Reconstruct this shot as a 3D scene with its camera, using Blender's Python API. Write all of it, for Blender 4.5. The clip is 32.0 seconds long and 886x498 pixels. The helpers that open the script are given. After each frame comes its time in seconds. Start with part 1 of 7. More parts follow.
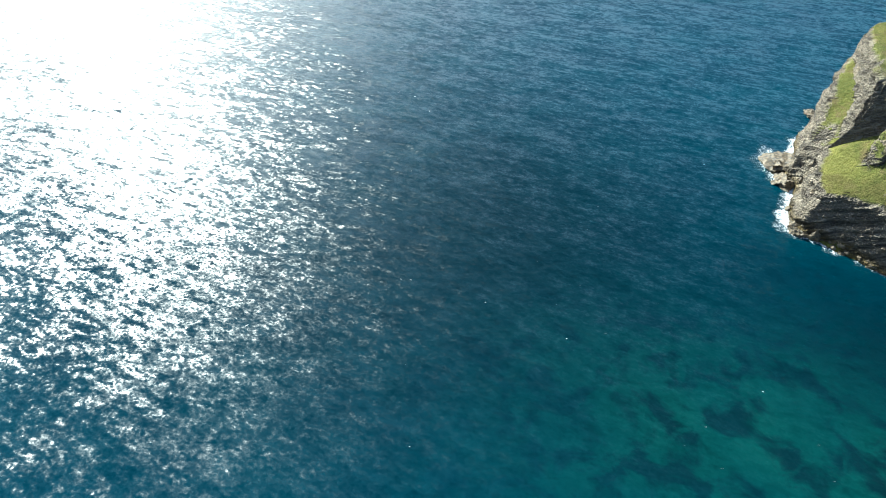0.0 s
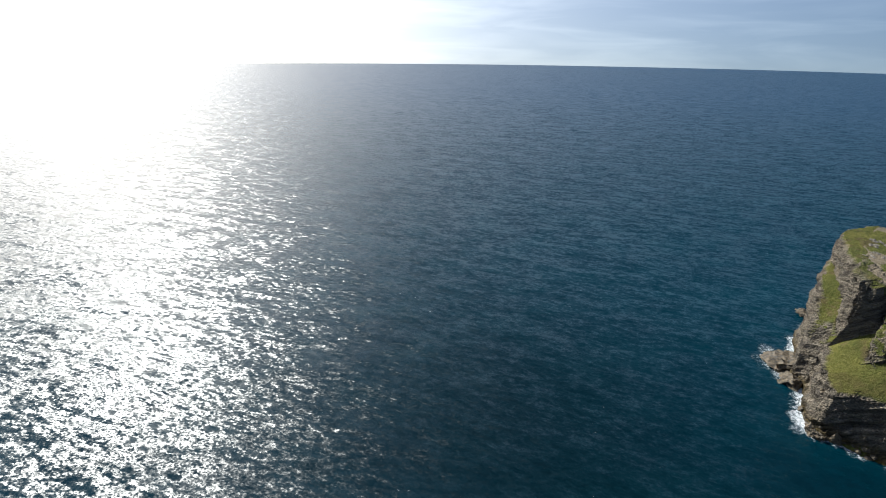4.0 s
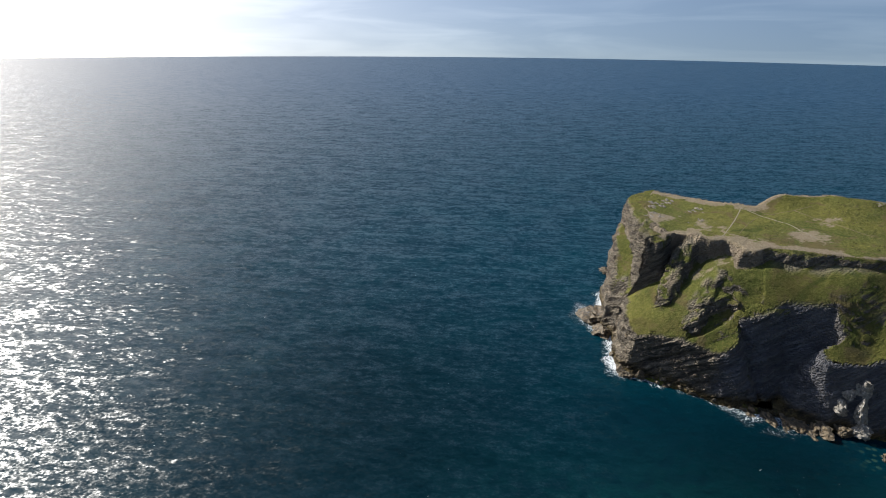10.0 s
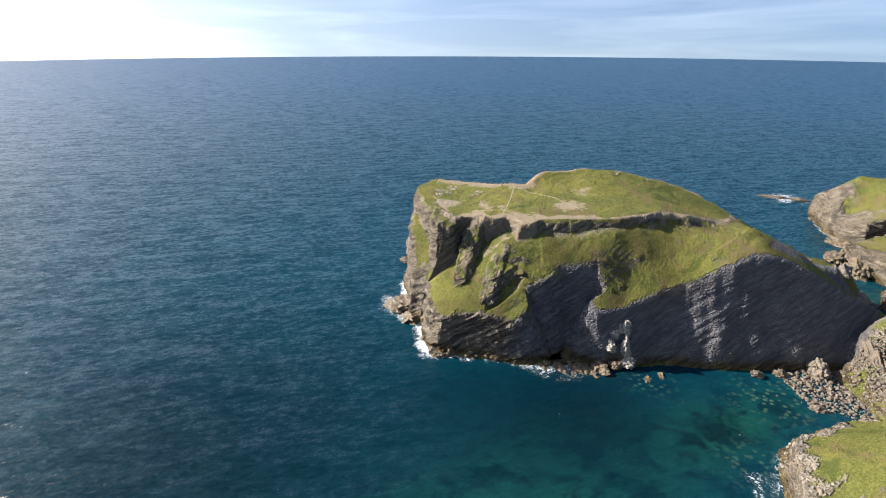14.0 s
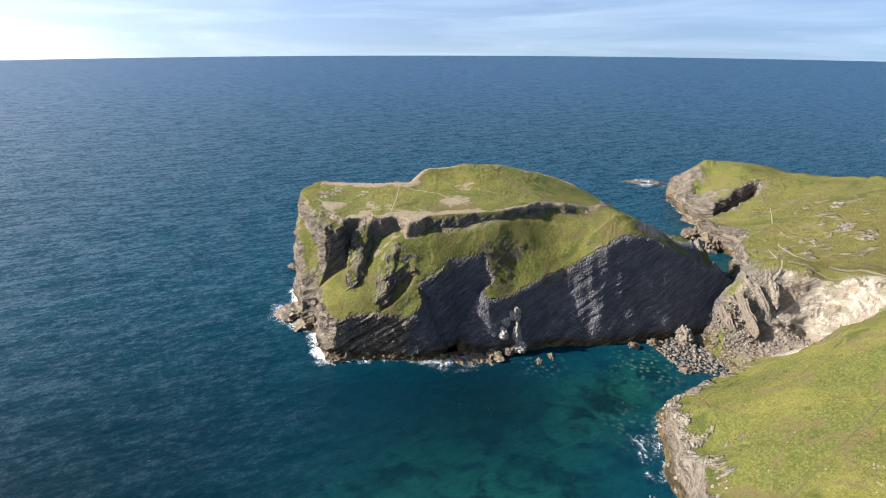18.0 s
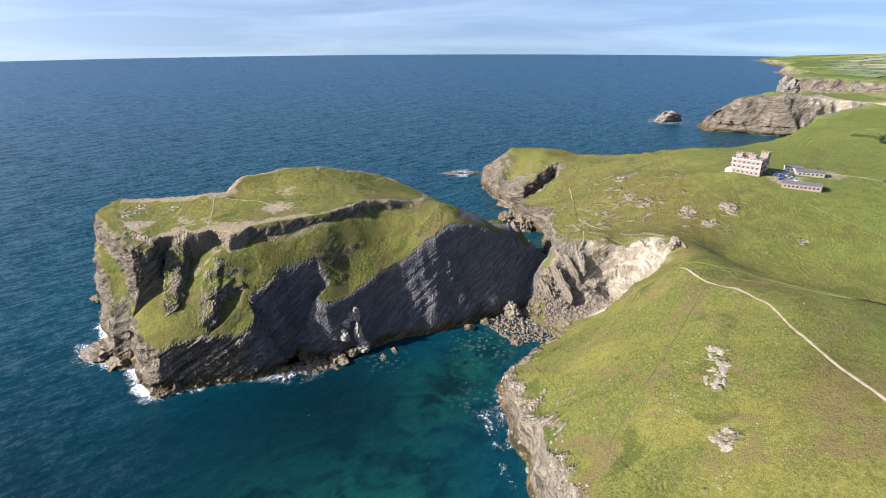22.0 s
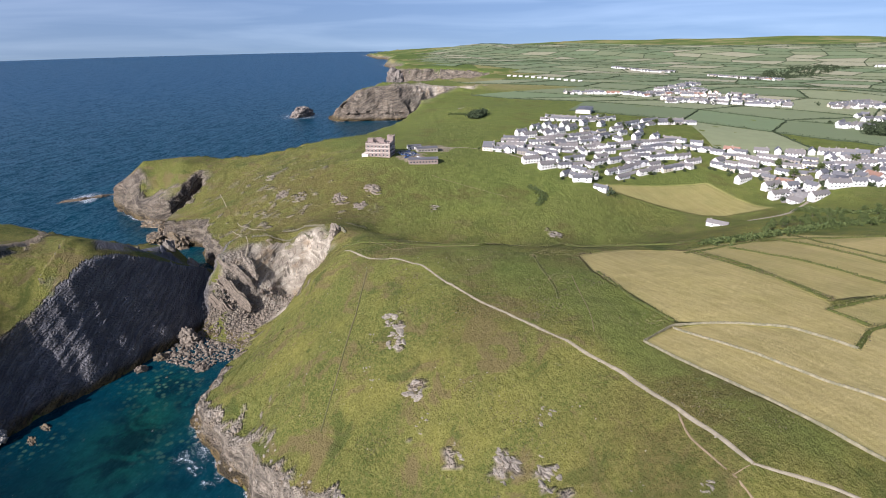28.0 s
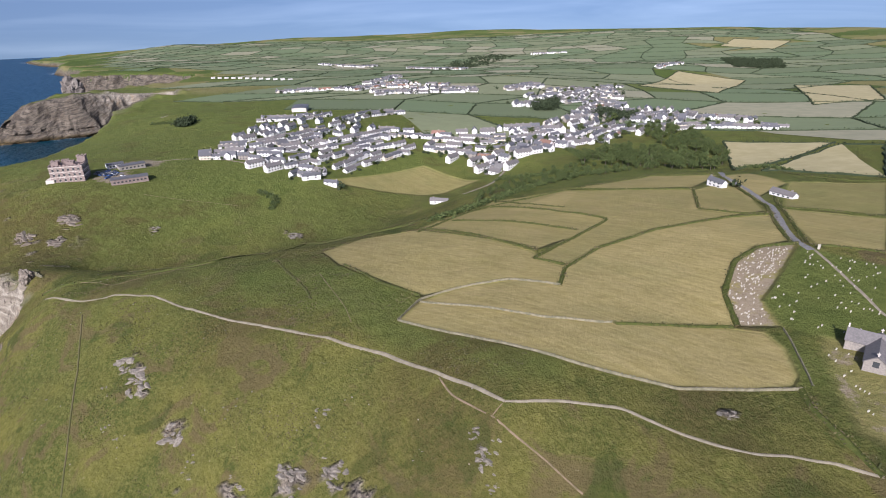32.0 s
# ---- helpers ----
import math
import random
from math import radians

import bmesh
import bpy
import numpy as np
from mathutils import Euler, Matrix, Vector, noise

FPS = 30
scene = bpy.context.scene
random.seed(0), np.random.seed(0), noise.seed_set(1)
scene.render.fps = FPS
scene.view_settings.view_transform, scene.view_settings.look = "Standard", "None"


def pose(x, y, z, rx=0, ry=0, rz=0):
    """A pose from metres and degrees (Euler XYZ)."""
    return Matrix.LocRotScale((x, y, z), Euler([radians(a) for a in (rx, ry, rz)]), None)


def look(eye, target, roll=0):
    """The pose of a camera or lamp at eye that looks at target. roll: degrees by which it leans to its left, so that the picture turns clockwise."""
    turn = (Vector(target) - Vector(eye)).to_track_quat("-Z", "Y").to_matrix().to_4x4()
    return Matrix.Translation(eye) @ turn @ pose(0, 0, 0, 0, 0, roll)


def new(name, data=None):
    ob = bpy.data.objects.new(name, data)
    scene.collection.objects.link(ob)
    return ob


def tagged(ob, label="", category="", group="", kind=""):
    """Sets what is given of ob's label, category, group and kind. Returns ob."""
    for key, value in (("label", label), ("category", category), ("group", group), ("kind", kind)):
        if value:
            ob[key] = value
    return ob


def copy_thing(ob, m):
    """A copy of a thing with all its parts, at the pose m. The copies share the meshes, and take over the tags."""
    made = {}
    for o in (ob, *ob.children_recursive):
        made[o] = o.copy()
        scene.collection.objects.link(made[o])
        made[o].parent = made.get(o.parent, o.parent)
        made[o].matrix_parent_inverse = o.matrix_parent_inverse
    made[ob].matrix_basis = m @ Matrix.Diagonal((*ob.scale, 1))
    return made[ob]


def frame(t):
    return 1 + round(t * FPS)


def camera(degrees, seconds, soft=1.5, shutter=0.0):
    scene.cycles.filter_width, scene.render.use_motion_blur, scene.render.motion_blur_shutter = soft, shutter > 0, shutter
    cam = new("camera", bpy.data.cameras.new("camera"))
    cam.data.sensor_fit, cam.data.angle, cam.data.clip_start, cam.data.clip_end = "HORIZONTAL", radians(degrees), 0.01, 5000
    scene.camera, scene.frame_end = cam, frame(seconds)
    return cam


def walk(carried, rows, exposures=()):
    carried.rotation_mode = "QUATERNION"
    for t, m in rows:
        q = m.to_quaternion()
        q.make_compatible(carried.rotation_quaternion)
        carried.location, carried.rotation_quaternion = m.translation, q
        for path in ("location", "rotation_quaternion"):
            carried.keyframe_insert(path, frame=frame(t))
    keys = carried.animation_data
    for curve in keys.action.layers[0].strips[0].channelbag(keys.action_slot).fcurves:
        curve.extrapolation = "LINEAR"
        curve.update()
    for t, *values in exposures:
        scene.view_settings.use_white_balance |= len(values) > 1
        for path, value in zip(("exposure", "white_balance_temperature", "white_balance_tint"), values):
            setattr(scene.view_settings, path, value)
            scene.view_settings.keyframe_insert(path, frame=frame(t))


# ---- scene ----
# seconds, stops, white balance and tint of the drone's automatic exposure
EXPOSURES = ((0.0, 1.65, 5700, -4), (2.0, 1.08, 5950, 3), (4.0, 0.4, 6000, 7), (6.0, -0.35, 5850, 7), (8.0, -0.2, 5900, 8), (11.0, 0.85, 6350, 11), (13.0, 1.33, 6450, 13),
             (19.0, 1.38, 6250, 14), (22.0, 1.35, 6200, 15), (25.0, 1.12, 6100, 18), (28.0, 0.8, 5900, 20), (30.0, 0.62, 5820, 21), (32.0, 0.48, 5760, 22))
cam = camera(76.04, 32.0, soft=1.0)
EYE = (0.0, 0.0, 175.0)
# seconds, yaw, pitch, roll in degrees: the drone hovers and turns
TURN = (
    (0.0, -4.87, -40.08, -0.73),
    (0.5, -4.88, -37.12, -0.80),
    (1.0, -4.90, -34.38, -0.78),
    (1.5, -5.04, -31.26, -0.61),
    (2.0, -5.12, -28.24, -0.51),
    (2.5, -5.12, -25.50, -0.49),
    (3.0, -5.12, -22.51, -0.48),
    (3.5, -4.97, -20.05, -0.55),
    (5.5, -5.11, -20.50, -0.40),
    (6.0, -5.75, -20.57, -0.40),
    (6.5, -8.52, -20.57, -0.49),
    (7.0, -11.04, -20.57, -0.42),
    (7.5, -12.82, -20.66, -0.53),
    (8.0, -14.56, -20.67, -0.51),
    (8.5, -16.49, -20.62, -0.41),
    (9.0, -18.71, -20.60, -0.41),
    (9.5, -20.70, -20.69, -0.40),
    (10.0, -22.95, -20.75, -0.45),
    (10.5, -25.94, -20.78, -0.42),
    (11.0, -29.65, -20.84, -0.37),
    (11.5, -32.84, -20.81, -0.21),
    (12.0, -35.64, -20.78, -0.15),
    (12.5, -37.61, -20.81, -0.11),
    (13.0, -40.59, -20.81, -0.15),
    (13.5, -43.22, -20.78, -0.02),
    (14.0, -44.39, -20.80, -0.08),
    (14.5, -45.22, -20.79, -0.09),
    (16.5, -50.52, -20.78, -0.06),
    (17.0, -52.15, -20.83, -0.05),
    (17.5, -53.84, -20.84, -0.08),
    (18.0, -56.24, -20.87, -0.08),
    (18.5, -58.41, -20.92, -0.05),
    (19.0, -60.87, -20.91, 0.10),
    (19.5, -63.03, -20.91, -0.03),
    (20.0, -65.33, -20.93, 0.02),
    (20.5, -67.50, -20.95, 0.09),
    (21.0, -69.88, -20.96, 0.12),
    (21.5, -72.31, -20.94, 0.16),
    (22.0, -74.45, -20.97, 0.20),
    (22.5, -76.63, -20.98, 0.25),
    (23.0, -78.72, -20.97, 0.32),
    (23.5, -81.10, -20.96, 0.35),
    (24.0, -83.61, -20.98, 0.39),
    (24.5, -86.58, -20.99, 0.42),
    (25.0, -89.55, -21.02, 0.41),
    (25.5, -92.87, -21.09, 0.44),
    (27.5, -106.10, -21.24, 0.66),
    (28.0, -109.60, -21.33, 0.64),
    (28.5, -113.03, -21.36, 0.85),
    (29.0, -116.11, -21.42, 0.94),
    (29.5, -119.61, -21.50, 1.02),
    (30.0, -123.05, -21.58, 1.10),
    (30.5, -126.61, -21.70, 1.20),
    (31.0, -130.05, -21.78, 1.22),
    (31.5, -133.77, -21.85, 1.25),
    (32.0, -137.31, -22.00, 1.35),
)
walk(cam, [(t, pose(*EYE, 90 + pitch, roll, yaw)) for t, yaw, pitch, roll in TURN], EXPOSURES)

# ---- light ----
SUN_YAW, SUN_HIGH = 27.0, 31.5
world = bpy.data.worlds.new("sky")
scene.world = world
world.use_nodes = True
wn, wl = world.node_tree.nodes, world.node_tree.links
wn.clear()
w_out, w_bg = wn.new("ShaderNodeOutputWorld"), wn.new("ShaderNodeBackground")
w_sky = wn.new("ShaderNodeTexSky")
w_sky.sky_type, w_sky.sun_disc = "NISHITA", False
w_sky.sun_elevation, w_sky.sun_rotation = radians(SUN_HIGH), radians(-SUN_YAW)
w_sky.altitude, w_sky.air_density, w_sky.dust_density, w_sky.ozone_density = 100, 1.0, 3.5, 2.8
w_co, w_lift = wn.new("ShaderNodeTexCoord"), wn.new("ShaderNodeVectorMath")
w_lift.operation, w_lift.inputs[1].default_value = "ADD", (0, 0, 0.17)
wl.new(w_co.outputs["Generated"], w_lift.inputs[0])
wl.new(w_lift.outputs[0], w_sky.inputs["Vector"])
# thin streaks of high cloud
w_map, w_noise, w_ramp, w_mix = (wn.new("ShaderNodeMapping"), wn.new("ShaderNodeTexNoise"),
                                 wn.new("ShaderNodeValToRGB"), wn.new("ShaderNodeMixRGB"))
w_map.inputs["Scale"].default_value = (3.0, 2.0, 26.0)
w_map.inputs["Rotation"].default_value = (radians(4), radians(-5), 0)
w_noise.inputs["Scale"].default_value, w_noise.inputs["Detail"].default_value = 1.3, 7
w_noise.inputs["Distortion"].default_value = 0.6
w_ramp.color_ramp.elements[0].position, w_ramp.color_ramp.elements[1].position = 0.42, 0.80
w_ramp.color_ramp.elements[1].color = (0.55, 0.55, 0.55, 1)
wl.new(w_co.outputs["Generated"], w_map.inputs["Vector"])
wl.new(w_map.outputs[0], w_noise.inputs["Vector"])
wl.new(w_noise.outputs["Fac"], w_ramp.inputs[0])
wl.new(w_ramp.outputs[0], w_mix.inputs["Fac"])
wl.new(w_sky.outputs[0], w_mix.inputs["Color1"])
w_gain, w_veil = wn.new("ShaderNodeMixRGB"), wn.new("ShaderNodeMixRGB")
w_gain.blend_type, w_veil.blend_type = "MULTIPLY", "ADD"
w_gain.inputs["Fac"].default_value = w_veil.inputs["Fac"].default_value = 1.0
w_gain.inputs["Color2"].default_value, w_veil.inputs["Color2"].default_value = (1.45, 1.38, 1.28, 1), (1.0, 0.9, 0.75, 1)
wl.new(w_sky.outputs[0], w_gain.inputs["Color1"])
wl.new(w_gain.outputs[0], w_veil.inputs["Color1"])
wl.new(w_veil.outputs[0], w_mix.inputs["Color2"])
wl.new(w_mix.outputs[0], w_bg.inputs["Color"])
w_bg.inputs["Strength"].default_value = 0.085
wl.new(w_bg.outputs[0], w_out.inputs["Surface"])

sun = new("sun", bpy.data.lights.new("sun", "SUN"))
sun.data.energy, sun.data.angle, sun.data.color = 4.7, radians(0.6), (1.0, 0.94, 0.84)
_a, _e = radians(SUN_YAW), radians(SUN_HIGH)
SUN_DIR = Vector((-math.sin(_a) * math.cos(_e), math.cos(_a) * math.cos(_e), math.sin(_e)))
sun.matrix_world = look(SUN_DIR * 900, (0, 0, 0))

# ---- the lie of the land (plan: x along the coast, y out to sea, metres) ----
ISLAND = ((219, 256), (221, 242), (206, 226), (200, 208), (216, 190), (231, 166),
          (250, 147), (262, 132), (284, 109), (299, 92), (314, 76), (329, 60), (346, 44), (372, 24),
          (400, 22), (428, 34), (446, 52), (448, 74), (440, 100), (425, 135), (418, 165), (410, 195),
          (392, 225), (362, 248), (345, 262), (330, 290), (312, 322), (290, 326), (273, 314), (253, 294), (238, 272))
MAIN = ((-1500, -420), (-600, -300), (-200, -190), (-60, -105), (10, -62), (55, -48), (100, -34), (140, -12),
        (172, 7), (196, 15), (212, 23), (233, 33), (248, 40), (261, 40), (274, 32), (292, 24), (306, 14),
        (325, 24), (342, 36), (356, 41), (378, 33), (420, 24), (446, 32), (462, 36), (480, 40), (500, 40), (516, 58), (530, 76),
        (546, 72), (570, 54), (600, 41), (616, 45), (600, 60), (582, 74), (592, 92), (611, 106), (640, 122), (675, 138), (704, 145), (712, 130), (698, 104), (684, 62),
        (664, 20), (656, -40), (664, -105), (706, -150), (780, -210), (860, -255), (960, -290), (1030, -325), (1085, -415), (1120, -468), (1150, -450), (1150, -385), (1138, -310),
        (1160, -240), (1175, -186), (1215, -178), (1260, -240), (1330, -340), (1390, -500), (1480, -640),
        (1600, -700), (1720, -680), (1800, -600), (1850, -530), (1900, -495), (1960, -500), (2060, -560))
MAIN_FAR = ((2500, -700), (2900, -720), (3400, -900), (3700, -860), (4150, -900), (4700, -1300), (4700, -4700), (-1500, -4700))
PLATEAU = ((270, 305), (254, 280), (245, 262), (237, 246), (240, 236), (247, 233), (252, 232), (251, 222), (255, 214), (262, 212),
           (262, 202), (256, 197), (262, 192), (271, 189), (286, 172), (299, 161), (316, 150), (331, 144), (350, 132), (366, 122),
           (384, 118), (398, 125), (402, 140), (405, 165), (397, 188), (384, 210), (366, 229), (340, 243),
           (324, 248), (315, 264), (300, 312), (284, 313))


def plan_distance(px, py, poly):
    """Signed distance to a closed outline, positive inside."""
    best, inside = np.full(px.shape, 1e18), np.zeros(px.shape, bool)
    n = len(poly)
    for i in range(n):
        (ax, ay), (bx, by) = poly[i], poly[(i + 1) % n]
        ex, ey = bx - ax, by - ay
        u = np.clip(((px - ax) * ex + (py - ay) * ey) / (ex * ex + ey * ey + 1e-9), 0, 1)
        best = np.minimum(best, (px - ax - u * ex) ** 2 + (py - ay - u * ey) ** 2)
        cross = ((ay > py) != (by > py)) & (px < ex * (py - ay) / (ey if abs(ey) > 1e-9 else 1e-9) + ax)
        inside ^= cross
    return np.where(inside, 1, -1) * np.sqrt(best)


def surface(spots, px, py):
    """A smooth surface over a few known heights."""
    p = np.array(spots, float)
    n = len(p)
    a = np.zeros((n + 3, n + 3))
    a[:n, :n] = -np.hypot(p[:, None, 0] - p[None, :, 0], p[:, None, 1] - p[None, :, 1])
    a[:n, n], a[:n, n + 1], a[:n, n + 2] = 1, p[:, 0] / 1000, p[:, 1] / 1000
    a[n:, :n] = a[:n, n:].T
    w = np.linalg.solve(a + np.diag([0.3] * n + [0] * 3), np.r_[p[:, 2], 0, 0, 0])
    out = w[n] + w[n + 1] * px / 1000 + w[n + 2] * py / 1000
    for k in range(n):
        out = out - w[k] * np.hypot(px - p[k, 0], py - p[k, 1])
    return out


def lattice(ix, iy, seed):
    h = np.sin(ix * 127.1 + iy * 311.7 + seed * 74.7) * 43758.5453
    return h - np.floor(h)


def rough(px, py, size, seed=0, octaves=4, ridged=False):
    """Layered value noise, about -1 to 1."""
    total, amp, norm = np.zeros(np.shape(px)), 1.0, 0.0
    for k in range(octaves):
        c, s = math.cos(0.6 * k + seed), math.sin(0.6 * k + seed)
        x, y = (px * c - py * s) / size, (px * s + py * c) / size
        ix, iy = np.floor(x), np.floor(y)
        fx, fy = x - ix, y - iy
        fx, fy = fx * fx * (3 - 2 * fx), fy * fy * (3 - 2 * fy)
        v = ((lattice(ix, iy, seed + k) * (1 - fx) + lattice(ix + 1, iy, seed + k) * fx) * (1 - fy)
             + (lattice(ix, iy + 1, seed + k) * (1 - fx) + lattice(ix + 1, iy + 1, seed + k) * fx) * fy)
        v = 2 * v - 1
        if ridged:
            v = 1 - 2 * np.abs(v)
        total, norm = total + amp * v, norm + amp
        amp, size = amp * 0.5, size * 0.5
    return total / norm


def step01(v, a, b):
    t = np.clip((v - a) / (b - a), 0, 1)
    return t * t * (3 - 2 * t)


ISLAND_LOW = ((229, 238, 34), (222, 232, 33), (246, 206, 55), (249, 196, 57), (258, 205, 60), (222, 216, 34), (267, 183, 61), (295, 155, 64), (327, 138, 63), (355, 120, 61),
              (382, 119, 63), (363, 104, 65), (341, 90, 65), (364, 73, 55), (410, 62, 38), (438, 64, 26), (391, 41, 18), (404, 49, 18), (415, 52, 20), (430, 45, 10), (376, 36, 30),
              (405, 95, 42), (392, 84, 44), (422, 85, 28), (207, 200, 22), (226, 178, 25), (261, 149, 33), (276, 135, 32), (294, 117, 36), (304, 109, 40), (314, 103, 48), (323, 99, 56), (331, 95, 61),
              (316, 126, 53), (331, 108, 58), (290, 140, 45), (303, 138, 56), (283, 158, 57), (335, 122, 61), (310, 146, 64), (350, 96, 66),
              (232, 251, 36), (238, 272, 44), (222, 252, 18), (250, 300, 50), (300, 325, 45))
ISLAND_TOP = ((275, 304, 68), (300, 309, 70), (237, 243, 65), (253, 213, 68), (253, 200, 67), (271, 189, 70), (299, 161, 71),
              (331, 144, 72), (367, 121, 62), (314, 257, 72), (366, 224, 81), (340, 237, 80), (333, 241, 79), (325, 244, 73), (328, 236, 73), (392, 186, 76), (378, 205, 80), (399, 140, 66), (397, 125, 61),
              (310, 220, 70), (330, 200, 72), (345, 170, 72), (270, 250, 67), (285, 275, 67), (355, 205, 78), (345, 222, 76), (375, 160, 72))
NEAR_SPOTS = ((252, -64, 70), (203, -75, 74), (139, -91, 80), (93, -95, 85), (68, -92, 88), (56, -104, 88), (20, -112, 87), (-30, -130, 88),
              (3, -167, 88), (13, -177, 88), (16, -148, 86), (126, -113, 82), (132, -129, 82), (190, -135, 77),
              (33, -239, 92), (39, -170, 86), (52, -230, 90), (169, -288, 80), (107, -371, 82), (96, -327, 84), (64, -330, 85),
              (192, -47, 60), (162, -47, 56), (114, -59, 58), (105, -66, 62), (183, 1, 26), (156, -16, 36), (138, -32, 42))
EDGE_SPOTS = ((215, 12, 16), (287, 12, 12), (234, 13, 21), (292, -9, 30), (288, -30, 50), (289, -46, 61), (250, -20, 44),
              (200, -6, 38), (214, -28, 52), (139, -61, 66), (113, -76, 70), (280, -62, 66), (273, -69, 66), (258, -112, 68), (230, -146, 71), (212, -211, 72), (187, -283, 75),
              (71, -74, 71), (1, -123, 82), (100, -45, 40), (60, -62, 58), (-150, -200, 80), (305, -60, 63))
COVE = ((320, 8, 8), (334, 21, 7), (341, 7, 9), (355, -14, 12), (330, 0, 8), (340, -14, 12), (352, -30, 20), (340, -38, 33), (312, -12, 20), (312, -28, 42), (322, -35, 40),
        (349, 26, 30), (362, 18, 41), (366, 6, 46), (368, -8, 47), (364, -29, 49), (352, -40, 53), (338, -46, 58), (325, -48, 57), (399, 24, 36), (358, 33, 29), (366, 28, 39), (348, 36, 10), (390, 2, 44), (376, -28, 48), (350, -60, 55))
VALLEY = ((360, -80, 42), (330, -105, 40), (315, -150, 40), (290, -210, 42), (285, -270, 44), (300, -325, 44), (298, -385, 48), (425, 15, 28), (410, -20, 36), (440, 22, 20))
HOTEL_HILL = ((489, -99, 70), (486, -124, 70), (457, -129, 67), (455, -161, 67), (486, -215, 68), (376, -250, 60), (290, -357, 51),
              (292, -400, 62), (286, -408, 64), (635, -98, 61), (645, 23, 43), (632, 99, 29), (645, 99, 41), (656, 100, 49), (668, 125, 27), (690, 134, 14), (637, 62, 48), (622, 98, 18), (639, -36, 49), (610, 16, 42), (560, 50, 25), (612, 70, 32), (620, 60, 40),
              (500, 0, 38), (470, -40, 50), (420, -70, 50), (385, -110, 50), (370, -170, 52), (350, -220, 52), (540, -20, 48), (680, -142, 55), (750, -196, 53), (808, -262, 59))
INLAND = ((2600, -1391, 45), (2619, -2007, 64), (1786, -2411, 74), (989, -2512, 89), (388, -2470, 84), (436, -1225, 41), (737, -676, 62),
          (1325, -703, 56), (879, -1796, 37), (253, -1681, 61), (124, -891, 67), (53, -557, 79), (308, -515, 70), (165, -680, 64),
          (497, -371, 72), (743, -297, 73), (1082, -391, 66), (1553, -1095, 46), (1327, -1628, 38), (750, -279, 66), (854, -416, 62))
HEADLANDS = ((552, -579, 66), (704, -972, 70), (1153, -295, 64), (1166, -230, 55), (1171, -436, 56), (1922, -554, 52), (1968, -733, 56), (1780, -740, 50), (1860, -610, 52), (1620, -770, 48), (1450, -700, 52),
             (1165, -215, 45), (1180, -200, 25), (1190, -190, 12), (1130, -285, 58), (1200, -260, 60), (1260, -330, 62), (3320, -1391, 50), (3678, -1571, 55), (3650, -1057, 25), (4220, -960, 8), (2569, -2227, 70), (2280, -748, 40), (165, -480, 62),
             (227, -536, 62), (122, -430, 70), (250, -290, 60), (60, -4600, 60), (4600, -4600, 60), (-1400, -1500, 85), (-500, -400, 80))


# crags on the slopes: two ends, drop, and how far the step fades uphill
SCARPS = ((350, 98, 322, 108, 3, 9),)
# buttresses of bare rock: height at a point, its fall along x and y, and the outline
FINS = ((65.5, 234, 240, 0.2, 0.1, ((246, 258), (235, 251), (231, 244), (229, 235), (233, 230), (240, 231), (248, 234))),
        (66, 250, 223, 0.95, 0.2, ((254, 230), (240, 228), (228, 221), (222, 216), (225, 211), (238, 213), (246, 218), (255, 218))),
        (52.5, 243, 199, 0.95, 0.15, ((250, 204), (236, 203), (227, 200), (222, 195), (227, 190), (237, 193), (249, 197))))
# hollows broken out of the slope, and the upper terrace of the island
STEPS = ((-3.5, 1.8, ((228, 196), (238, 190), (246, 187), (244, 182), (236, 182), (228, 186), (222, 190))),
         )


BITE = ((222, 174), (235, 170), (241, 177), (251, 171), (261, 169), (269, 162), (277, 155), (274, 146), (262, 148), (258, 138), (240, 110), (190, 150))


def scarp(px, py, ax, ay, bx, by, drop, reach):
    ex, ey = bx - ax, by - ay
    ln = math.hypot(ex, ey)
    wav = rough(px, py, 6, 61, 3) * 1.8
    along = ((px - ax) * ex + (py - ay) * ey) / ln
    across = ((px - ax) * -ey + (py - ay) * ex) / ln + wav
    ends = step01(along, -4, 3) * step01(ln - along, -4, 3)
    return drop * ends * step01(across, -1.2, 0.8) * step01(reach - across, 0, reach)


